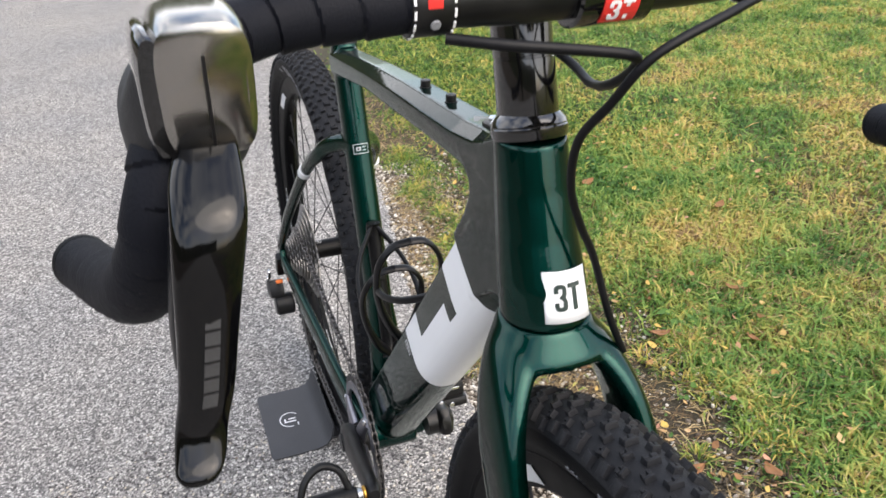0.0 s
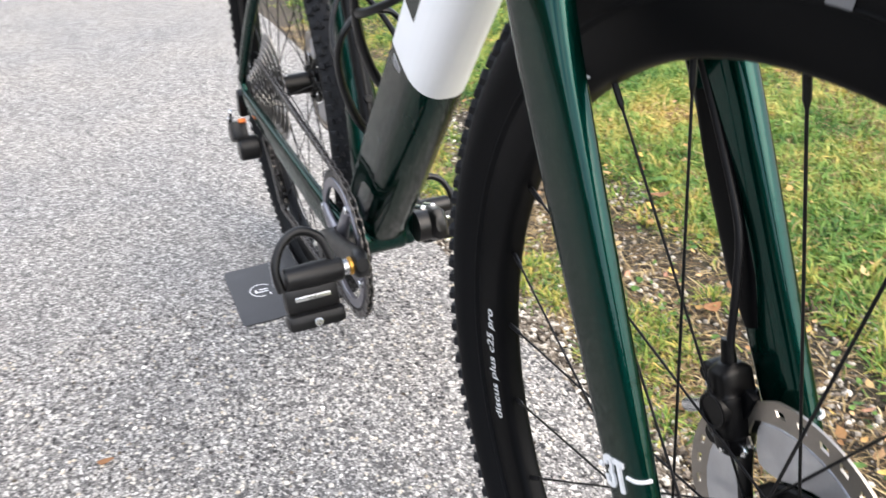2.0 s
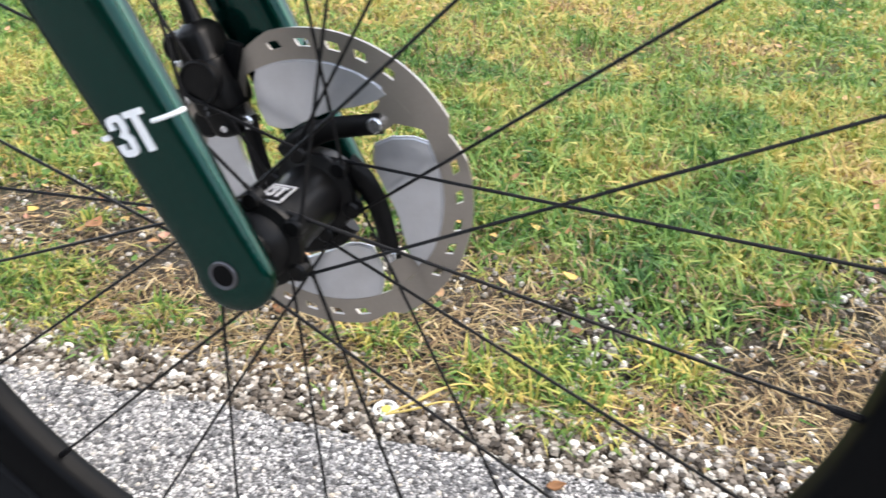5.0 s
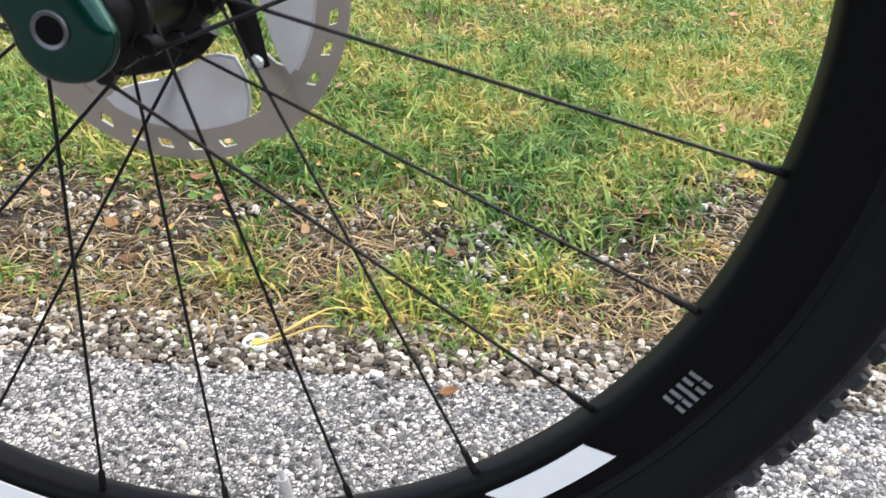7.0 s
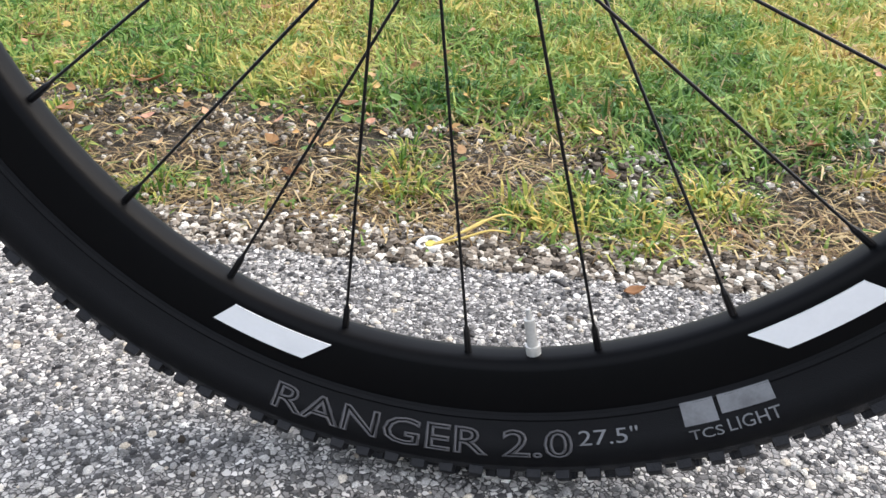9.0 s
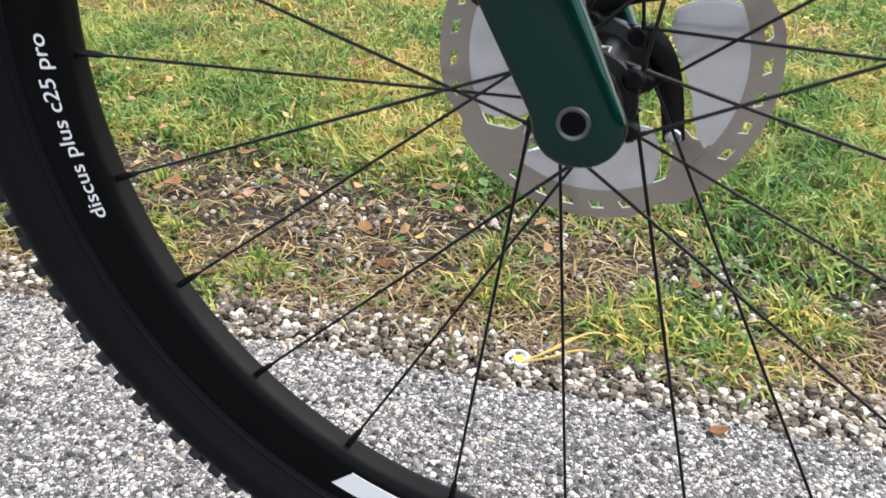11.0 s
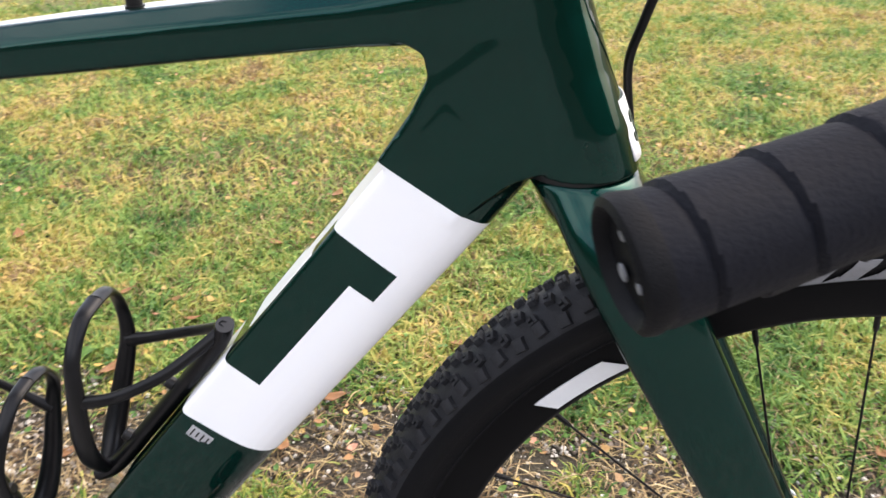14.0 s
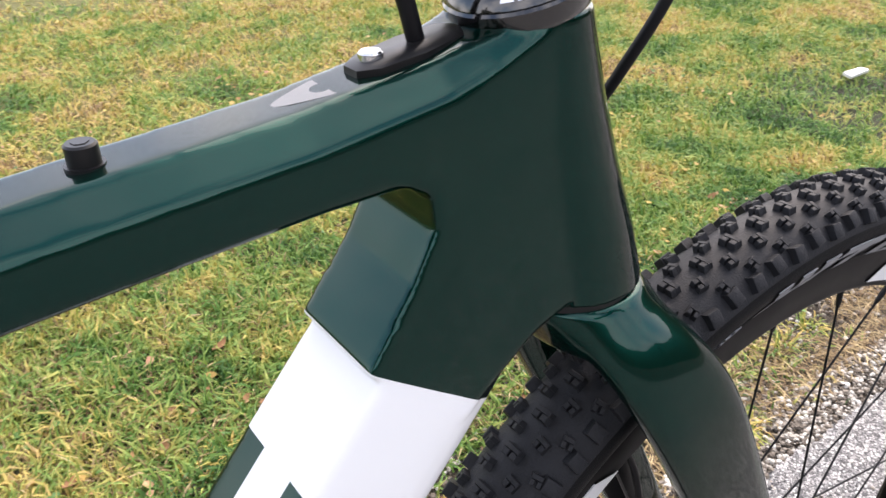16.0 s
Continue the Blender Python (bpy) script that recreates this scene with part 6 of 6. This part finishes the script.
M_STRAW = island_material("dry_straw", [(0.0, (0.09945, 0.05312, 0.02337)), (0.4, (0.21, 0.142, 0.066)), (0.75, (0.38, 0.282, 0.130)), (1.0, (0.55, 0.43, 0.23))], 0.7, translucent=0.15)
M_LEAF = island_material("brown_leaf", [(0.0, (0.124, 0.045, 0.0198)), (0.5, (0.2046, 0.09, 0.036)), (1.0, (0.279, 0.165, 0.063))], 0.7)
M_LITTER = island_material("leaf_scraps", [(0.0, (0.16, 0.075, 0.03)), (0.25, (0.40, 0.22, 0.09)), (0.5, (0.58, 0.40, 0.10)), (0.75, (0.50, 0.33, 0.15)), (0.9, (0.55, 0.27, 0.18)), (1.0, (0.52, 0.38, 0.18))], 0.65, translucent=0.2)
M_WEED = island_material("weed_green", [(0.0, (0.050, 0.12, 0.018)), (1.0, (0.11, 0.21, 0.035))], 0.5, translucent=0.2)


def raw(name, verts, faces, mat, label, category, kind="stuff"):
    me = bpy.data.meshes.new(name)
    me.from_pydata(verts, [], faces)
    me.materials.append(mat)
    me.update()
    return tagged(new(name, me), label, category, kind=kind)


# the ground: one sheet, fine near the bicycle, out to the horizon
def axis(lo, hi, step, far):
    near = list(np.arange(lo, hi + 1e-6, step))
    out, d = [], step
    x = hi
    while x < far:
        d *= 1.45
        x += d
        out.append(x)
    neg, d, x = [], step, lo
    while x > -far:
        d *= 1.45
        x -= d
        neg.append(x)
    return neg[::-1] + near + out


gx, gy = axis(-2.4, 1.6, 0.025, 900), axis(0.10, 2.2, 0.025, 900)
gv = []
for y in gy:
    for x in gx:
        z = ground_z(x, y) if (-6 < x < 6 and 0.1 < y < 8) else (-0.03 if y < 0.1 else 0.006)
        gv.append((x, y, z if y > road_edge(x) - 0.03 else -0.03))
W = len(gx)
gf = [(j * W + i, j * W + i + 1, (j + 1) * W + i + 1, (j + 1) * W + i) for j in range(len(gy) - 1) for i in range(W - 1)]
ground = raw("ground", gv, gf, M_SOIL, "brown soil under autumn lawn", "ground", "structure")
ground.data.shade_smooth()

# the road: a slab with a worn, uneven edge
rx = axis(-2.6, 1.6, 0.02, 60)
rv, rf = [], []
lat = [0.0, -0.004, -0.02, -0.10, -0.30, -0.8, -2.0, -4.2]
for x in rx:
    e = road_edge(x)
    rv.append((x, e + 0.012, -0.026))
    for k, d in enumerate(lat):
        z = (-0.004, -0.0015, 0.0, 0, 0, 0, 0, 0)[k] + (0.0012 * noise.noise((x * 40, d * 9, 2)) if k < 3 else 0)
        rv.append((x, e + d + (0.004 * noise.noise((x * 60, 1, 1)) if k < 2 else 0), z))
    rv.append((x, -4.3, -0.03))
K = len(lat) + 2
for i in range(len(rx) - 1):
    for k in range(K - 1):
        rf.append((i * K + k, i * K + k + 1, (i + 1) * K + k + 1, (i + 1) * K + k))
road = raw("road", rv, rf, M_ASPHALT, "pale worn asphalt road with exposed stone chippings", "road", "structure")

# ---- loose and bedded stones ----
def stones(spots, rng, bedded):
    """Small cut stones: spots of (x, y, z, radius, flatness)."""
    V, F = [], []
    for x, y, z, r, fl in spots:
        o = len(V)
        a0 = rng.random() * 6.28
        n = 5 if rng.random() < 0.5 else 6
        ex = 0.7 + 0.3 * rng.random()
        ca, sa = math.cos(a0), math.sin(a0)
        tx, ty = (rng.uniform(-0.75, 0.75), rng.uniform(-0.75, 0.75)) if bedded else (rng.uniform(-0.5, 0.5), rng.uniform(-0.5, 0.5))
        lv = ((-0.2, 0.95), (0.45, 0.78), (0.80, 0.34)) if bedded else ((-0.8, 0.55), (0.0, 1.0), (0.75, 0.62))
        for h, w in lv:
            for k in range(n):
                a = 2 * math.pi * k / n + h * 0.5
                rr = r * w * (rng.uniform(0.80, 1.15) if bedded else rng.uniform(0.66, 1.25))
                px, py = rr * math.cos(a), rr * math.sin(a) * ex
                V.append((x + px * ca - py * sa, y + px * sa + py * ca, z + r * fl * h + (px * tx + py * ty) * 0.5))
        L = len(lv)
        for j in range(L - 1):
            for k in range(n):
                F.append((o + j * n + k, o + j * n + (k + 1) % n, o + (j + 1) * n + (k + 1) % n, o + (j + 1) * n + k))
        F.append(tuple(o + (L - 1) * n + k for k in range(n)))
    return V, F


rng = random.Random(11)
spots = []
step = 0.0058
for i in range(int(1.5 / step)):
    for j in range(int(0.76 / step)):
        x, y = -1.0 + (i + rng.uniform(-0.45, 0.45)) * step, -0.52 + (j + rng.uniform(-0.45, 0.45)) * step
        if y > road_edge(x) - 0.004 or rng.random() < 0.12:
            continue
        r = 0.0014 + 0.0030 * rng.random() ** 1.6
        spots.append((x, y, 0.0002 - 0.0010 * rng.random(), r, 0.62))
raw("road_chippings", *stones(spots, rng, True), M_CHIP, "pale grey stone chippings bedded in the road", "chippings")
spots = []
for k in range(44000):
    x = rng.uniform(-2.2, 1.4)
    e = rng.uniform(-0.004, 0.085) if rng.random() < 0.44 else 0.06 + 0.42 * rng.random()
    y = road_edge(x) + e
    patch = noise.noise((x * 5, y * 7, 9.0))
    if e > 0.085 and patch < -0.02 + (e - 0.10) * 0.4:
        if rng.random() < 0.35:
            continue
        r = 0.0011 + 0.0044 * rng.random() ** 2.2
    else:
        r = 0.0017 + 0.0046 * rng.random() ** 1.7
    spots.append((x, y, ground_z(x, y) + r * 0.5 + 0.0022, r, rng.uniform(0.55, 0.85)))
for k in range(420):
    x, y = rng.uniform(-1.1, 0.9), rng.uniform(-0.5, 0.20)
    spots.append((x, y, 0.0010, 0.0018 + 0.0020 * rng.random(), 0.6))
raw("verge_gravel", *stones(spots, rng, False), M_PEBBLE, "pale loose gravel along the road edge", "gravel")


# ---- grass ----
def cover(x, y):
    """How thickly grass grows at a place, 0 to 1."""
    e = y - road_edge(x)
    if e < 0.045:
        return 0.0
    p = noise.noise((x * 3.4, y * 4.5, 5.0)) + 0.5 * noise.noise((x * 10, y * 10, 2.0))
    wide = 0.10 * min(1.0, max(0.0, (-0.30 - x) / 0.4)) - 0.22 * min(1.0, max(0.0, (-1.35 - x) / 0.5))
    lawn = (e + 0.15 * p - 0.30 - wide) / 0.13
    row = 0.22 * math.exp(-((e - 0.125) / 0.045) ** 2) * (0.4 + p)
    return max(0.012, min(1.0, max(lawn, row)))


def blades(n, x0, x1, y0, y1, length, width, rng, bare=True, clump=0.035, soft=0.30):
    """Blades in small clumps that lean together; many lie flat."""
    V, F = [], []
    made = 0
    while made < n:
        cx, cy = rng.uniform(x0 - soft, x1 + soft), rng.uniform(y0 - soft, y1 + soft)
        c = cover(cx, cy) if bare else 1.0
        count = rng.randint(4, 11)
        made += count
        # the fields run into one another
        fade = min(cx - x0, x1 - cx, cy - y0, y1 - cy) / soft * 0.5 + 0.5
        if rng.random() > c or rng.random() > fade:
            continue
        lean, tall = rng.random() * 6.283, rng.uniform(0.65, 1.2) * (0.6 + 0.4 * c)
        flat = rng.random() ** 0.8
        for k in range(count):
            x, y = cx + rng.gauss(0, clump), cy + rng.gauss(0, clump)
            if bare and y < road_edge(x) + 0.012:
                continue
            z = ground_z(x, y) - 0.003 + 0.010 * rng.random() * flat
            L = rng.uniform(*length) * tall
            a = lean + rng.gauss(0, 1.1)
            e0 = radians(78 - 62 * flat + rng.gauss(0, 14))
            e1 = e0 - radians(rng.uniform(15, 75))
            w = width * rng.uniform(0.55, 1.3)
            dx, dy = math.cos(a), math.sin(a)
            px, py = -dy * w / 2, dx * w / 2
            m1, h1 = 0.5 * L * math.cos(e0), 0.5 * L * math.sin(max(0.06, e0))
            m2, h2 = m1 + 0.5 * L * math.cos(e1), max(0.003, h1 + 0.5 * L * math.sin(e1))
            tw = rng.uniform(-0.4, 0.4) * w
            o = len(V)
            V += [(x - px, y - py, z), (x + px, y + py, z), (x + dx * m1 + px * 0.85, y + dy * m1 + py * 0.85, z + h1 + tw), (x + dx * m1 - px * 0.85, y + dy * m1 - py * 0.85, z + h1 - tw), (x + dx * m2, y + dy * m2, z + h2)]
            F += [(o, o + 1, o + 2, o + 3), (o + 3, o + 2, o + 4)]
    return V, F


rng = random.Random(23)
raw("near_grass", *blades(235000, -2.0, 1.6, 0.10, 1.35, (0.022, 0.062), 0.0040, rng, soft=0.22, clump=0.028), M_GRASS, "short autumn grass, green and yellow, by the verge", "grass")
raw("lawn_grass", *blades(190000, -4.6, 3.4, 1.35, 3.8, (0.026, 0.064), 0.0052, rng, clump=0.05), M_GRASS, "short autumn lawn, green and yellow", "grass")
raw("road_side_grass", *blades(120000, -6.0, -2.0, 0.05, 1.35, (0.022, 0.060), 0.0042, rng, clump=0.04), M_TUFT, "patchy yellow grass by the road", "grass")
raw("far_lawn_grass", *blades(90000, -8.0, 8.0, 3.7, 15.0, (0.04, 0.085), 0.009, rng, bare=False, clump=0.12), M_GRASS, "autumn lawn reaching into the distance", "grass")
raw("side_lawn_grass", *blades(85000, 1.5, 4.2, 0.05, 3.8, (0.025, 0.065), 0.0045, rng, clump=0.05), M_GRASS, "short autumn lawn, green and yellow", "grass")


def litter(n, size, rng, x0, x1, y0, y1):
    """Small bent leaf shapes lying among the blades."""
    V, F = [], []
    for k in range(n):
        x, y = rng.uniform(x0, x1), rng.uniform(y0, y1)
        if y < road_edge(x) + 0.20 or noise.noise((x * 2.2, y * 2.2, 8.0)) < -0.12 + 0.25 * (rng.random() - 0.5):
            continue
        L, a = rng.uniform(*size), rng.random() * 6.283
        w, z = L * rng.uniform(0.22, 0.40), ground_z(x, y) + rng.uniform(0.010, 0.026)
        ux, uy, tip, roll = math.cos(a), math.sin(a), rng.uniform(-0.35, 0.45), rng.uniform(-0.6, 0.6)
        o = len(V)
        for f, g, h in ((-0.5, 0, 0.3), (-0.2, 0.85, 0.05), (0.15, 1, 0), (0.5, 0, 0.6), (0.15, -1, 0), (-0.2, -0.85, 0.05), (0, 0, -0.12)):
            V.append((x + ux * f * L - uy * g * w, y + uy * f * L + ux * g * w, z + L * (f * tip + h * 0.25) + g * w * roll))
        F += [(o + 6, o + i, o + (i + 1) % 6) for i in range(6)]
    return V, F


raw("dry_lawn_grass", *blades(64000, -1.3, 0.05, 0.62, 1.6, (0.020, 0.052), 0.0028, random.Random(47), soft=0.45, clump=0.022), M_STRAW, "dry brown grass among the lawn", "grass")
raw("leaf_litter", *litter(2300, (0.008, 0.022), random.Random(41), -2.4, 1.8, 0.42, 2.6), M_LITTER, "small yellow, tan and reddish leaf scraps in the grass", "leaf litter")
raw("clover_leaves", *litter(2600, (0.008, 0.020), random.Random(43), -2.2, 1.8, 0.42, 2.2), M_WEED, "small broad green weed leaves in the grass", "weeds")
# tufts on the verge: dense clumps of arching blades, green in the middle and straw yellow outside
TV, TF = [], []
for k in range(560):
    cx = rng.uniform(-2.3, 1.3)
    e = min(0.2, max(0.06, rng.gauss(0.125, 0.035))) if rng.random() < 0.55 else 0.17 + 0.36 * rng.random()
    cy = road_edge(cx) + e
    if noise.noise((cx * 4.5, cy * 5.0, 3.0)) < (0.04 if e < 0.2 else 0.16) and e < 0.40:
        continue
    rad = rng.uniform(0.012, 0.034)
    for j in range(rng.randint(35, 80)):
        a, q = rng.random() * 6.283, rng.random() ** 0.6
        x, y = cx + math.cos(a) * rad * q * 1.5, cy + math.sin(a) * rad * q
        a += rng.gauss(0, 0.5)
        L, e0 = rng.uniform(0.016, 0.050) * (0.7 + rad * 12), radians(80 - 55 * q + rng.gauss(0, 10))
        e1 = e0 - radians(rng.uniform(30, 95))
        w = rng.uniform(0.0016, 0.0042)
        dx, dy = math.cos(a), math.sin(a)
        px, py = -dy * w / 2, dx * w / 2
        z = ground_z(x, y)
        m1, h1 = 0.5 * L * math.cos(e0), 0.5 * L * math.sin(max(0.1, e0))
        m2, h2 = m1 + 0.5 * L * math.cos(e1), max(0.003, h1 + 0.5 * L * math.sin(e1))
        o = len(TV)
        TV += [(x - px, y - py, z), (x + px, y + py, z), (x + dx * m1 + px * 0.9, y + dy * m1 + py * 0.9, z + h1), (x + dx * m1 - px * 0.9, y + dy * m1 - py * 0.9, z + h1), (x + dx * m2, y + dy * m2, z + h2)]
        TF += [(o, o + 1, o + 2, o + 3), (o + 3, o + 2, o + 4)]
raw("verge_tufts", TV, TF, M_TUFT, "tufts of yellowing grass along the gravel verge", "grass")
SV, SF = [], []
for k in range(30000):
    x, y = rng.uniform(-3.0, 1.4), 0.30 + abs(rng.gauss(0, 0.13 if k % 2 else 0.28))
    if y < road_edge(x) + 0.01 or noise.noise((x * 4, y * 5, 8.0)) < -0.35:
        continue
    z, a, L, w = ground_z(x, y) + 0.003 + 0.012 * rng.random() * min(1, (y - 0.25) * 4), rng.random() * 6.283, rng.uniform(0.008, 0.048), 0.0007 + 0.0024 * rng.random() ** 2
    dx, dy, k1 = math.cos(a), math.sin(a), rng.uniform(-0.25, 0.25)
    o = len(SV)
    for f, ww in ((0, 0.6), (0.5, 1.0), (1.0, 0.4)):
        cx, cy = x + dx * L * f - dy * L * k1 * f * f, y + dy * L * f + dx * L * k1 * f * f
        zz = z + 0.006 * math.sin(f * 3.1) * rng.random()
        SV += [(cx + dy * w * ww / 2, cy - dx * w * ww / 2, zz), (cx - dy * w * ww / 2, cy + dx * w * ww / 2, zz + 0.0002)]
    SF += [(o, o + 1, o + 3, o + 2), (o + 2, o + 3, o + 5, o + 4)]
for k in range(900):
    x, y = rng.uniform(-2.2, 1.2), 0.27 + abs(rng.gauss(0, 0.22))
    z, a, L, w = ground_z(x, y) + 0.005, rng.random() * 6.283, rng.uniform(0.003, 0.007), rng.uniform(0.0012, 0.003)
    dx, dy, o = math.cos(a), math.sin(a), len(SV)
    SV += [(x - dx * L / 2, y - dy * L / 2, z), (x + dy * w / 2, y - dx * w / 2, z + 0.002 * rng.random()), (x + dx * L / 2, y + dy * L / 2, z + 0.003 * rng.random()), (x - dy * w / 2, y + dx * w / 2, z + 0.001)]
    SF += [(o, o + 1, o + 2, o + 3)]
raw("dry_straw", SV, SF, M_STRAW, "dry flattened straw and stalks along the verge", "straw")

# ---- small things on the ground ----
def leaf(x, y, size, turn, curl, big=False):
    z = max(ground_z(x, y), 0.0 if y < road_edge(x) else -1) + (0.020 if y > 0.5 else 0.004)
    bm = bmesh.new()
    rows = []
    for f, w in ((0, 0.06), (0.15, 0.55), (0.4, 0.95), (0.65, 0.75), (0.85, 0.38), (1.0, 0.04)):
        rows.append([Vector(((f - 0.5) * size, sgn * w * size * 0.30, curl * size * (abs(f - 0.5) ** 1.5) * 0.9 + abs(sgn) * curl * size * 0.12)) for sgn in (-1, -0.5, 0, 0.5, 1)])
    vs = [[bm.verts.new(p) for p in r] for r in rows]
    for a, b in zip(vs, vs[1:]):
        for i in range(4):
            bm.faces.new((a[i], a[i + 1], b[i + 1], b[i]))
    ob = part("fallen_leaf", bm, M_LEAF)
    ob.modifiers.new("thick", "SOLIDIFY").thickness = 0.0006
    ob.matrix_basis = pose(x, y, z, random.Random(int(x * 999)).uniform(-16, 16), random.Random(int(y * 999)).uniform(-16, 16), turn)
    return tagged(ob, "dry brown fallen leaf on the ground", "leaf", "fallen leaves")


for x, y, sz, tn in ((-1.060, 0.950, 0.045, 30), (-0.966, 0.690, 0.050, 80), (-0.80, 1.168, 0.05, 140), (-0.574, 1.129, 0.045, 10), (-0.541, 0.628, 0.05, 170), (-0.60, 0.52, 0.040, 100), (-0.26, 0.42, 0.03, 170), (-0.95, 0.50, 0.045, 20),
                     (-1.30, 0.62, 0.05, 45), (-0.72, 1.45, 0.05, 75), (-1.45, 1.20, 0.05, 120), (0.45, 0.95, 0.04, 15), (0.30, 0.55, 0.035, 95), (0.62, 0.70, 0.04, 150), (-0.05, 0.98, 0.04, 35), (-1.75, 0.95, 0.05, 110), (1.468, 1.797, 0.06, 60), (0.9, 1.35, 0.05, 25), (-0.83, 0.33, 0.035, 65), (0.20, 0.36, 0.025, 130),
                     (-0.35, 0.80, 0.035, 50), (-0.88, 0.86, 0.035, 15), (-0.16, 0.44, 0.028, 75), (0.08, 0.47, 0.025, 115), (-0.45, 0.35, 0.028, 5), (-0.92, 0.36, 0.04, 35), (-0.25, 0.60, 0.03, 160)):
    leaf(x, y, sz, tn, 0.35)
leaf(0.105, 0.216, 0.018, 10, 0.3)
leaf(-0.67, -0.367, 0.024, 70, 0.3)


def rosette(x, y, size, seed):
    rg = random.Random(seed)
    z = ground_z(x, y)
    bm = bmesh.new()
    for k in range(rg.randint(8, 12)):
        a = 6.283 * k / 10 + rg.uniform(-0.3, 0.3)
        L = size * rg.uniform(0.7, 1.15)
        d, p = Vector((math.cos(a), math.sin(a), 0)), Vector((-math.sin(a), math.cos(a), 0))
        rows = []
        for f, w in ((0.05, 0.10), (0.3, 0.17), (0.55, 0.30), (0.8, 0.34), (1.0, 0.06)):
            c = d * (L * f) + Vector((0, 0, L * (0.75 * f - 0.55 * f * f) + 0.004))
            rows.append([bm.verts.new(c + p * (s * w * L * 0.5) + Vector((0, 0, abs(s) * 0.1 * w * L))) for s in (-1, 0, 1)])
        for r0, r1 in zip(rows, rows[1:]):
            for i in range(2):
                bm.faces.new((r0[i], r0[i + 1], r1[i + 1], r1[i]))
    ob = part("dandelion_plant", bm, M_WEED)
    ob.location = (x, y, z)
    return tagged(ob, "low green dandelion rosette in the grass", "plant", "dandelion plants")


for k, (x, y, s) in enumerate(((-1.02, 0.78, 0.05), (-0.88, 0.98, 0.04), (-0.007, 1.439, 0.05))):
    rosette(x, y, s, k)

# white bottle cap with a yellow centre, a dry stalk beside it
cz = ground_z(-0.077, 0.281) + 0.006
bm = bmesh.new()
loft(bm, [[Vector((math.cos(2 * math.pi * k / 42) * (r + (0.0006 if k % 2 and h < 0.002 else 0)), math.sin(2 * math.pi * k / 42) * (r + (0.0006 if k % 2 and h < 0.002 else 0)), h)) for k in range(42)] for r, h in ((0.0128, -0.003), (0.0124, 0.001), (0.0112, 0.0030), (0.0096, 0.0034), (0.0086, 0.0026), (0.0080, 0.0004))])
capo = part("bottle_cap", bm, M_CAP)
capo.matrix_basis = pose(-0.077, 0.281, cz, 6, -4, 0)
tagged(capo, "white bottle cap with a yellow centre lying in gravel", "bottle cap")
bm = bmesh.new()
bevel_cyl(bm, (0.001, 0.001, -0.0004), (0.001, 0.001, 0.0012), 0.0050, 0.0004, 20)
part("cap_centre", bm, M_CAPDOT, capo)
bm = bmesh.new()
for ex, ey, lift in ((0.004, 0.332, 0.012), (-0.014, 0.322, 0.009), (-0.006, 0.300, 0.006)):
    st_a, st_b = Vector((-0.070, 0.264, 0.004)), Vector((ex, ey, 0.005))
    tube(bm, [st_a, st_a.lerp(st_b, 0.35) + Vector((0.003, -0.002, lift * 0.6)), st_a.lerp(st_b, 0.7) + Vector((0.002, -0.001, lift)), st_b], [0.0009, 0.0012, 0.0010, 0.0005], 6, 5)
tagged(part("dry_stalk", bm, M_STRAWY), "yellow dry stalks lying in gravel", "plant stalk")
bm = bmesh.new()
block(bm, Matrix.Translation((0, 0, 0.012)), (0.10, 0.035, 0.012), 0.004)
for v in bm.verts:
    v.co += Vector((0.008 * noise.noise(v.co * 40), 0.006 * noise.noise(v.co * 35 + Vector((5, 0, 0))), 0.006 * noise.noise(v.co * 50)))
pp = part("paper_scrap", bm, M_CAP)
pp.location = (2.215, 1.148, ground_z(2.215, 1.148) + 0.02)
tagged(pp, "crumpled white paper scrap lying on the lawn", "litter")


# ---- distance: an unseen dark rise, added beyond the road to darken reflections ----
M_UNSEEN_RISE = material("unseen_dark_rise", (0.030, 0.036, 0.018), rough=0.95, grain=0.5, scale=0.8, wear=0.7, wear_scale=0.12, wear_color=(0.055, 0.045, 0.022), spec=0.1)
bv, bf = [], []
n = 160
for k in range(n + 1):
    a = math.pi * (0.96 + 1.08 * k / n)
    R = 34.0
    x, y = R * math.cos(a), R * math.sin(a)
    top = 9.0 + 2.0 * noise.noise((k * 0.10, 0, 0)) + 0.5 * noise.noise((k * 0.4, 3, 0))
    for f in (0.0, 0.35, 0.7, 1.0):
        bv.append((x * (1 + 0.25 * f) + 0.6 * noise.noise((k * 0.7, f * 5, 1)), y * (1 + 0.25 * f), -0.05 + top * f))
for k in range(n):
    for j in range(3):
        bf.append((k * 4 + j, k * 4 + j + 1, (k + 1) * 4 + j + 1, (k + 1) * 4 + j))
raw("backdrop", bv, bf, M_UNSEEN_RISE, "unseen dark rise added beyond the road to darken reflections", "backdrop", "structure")
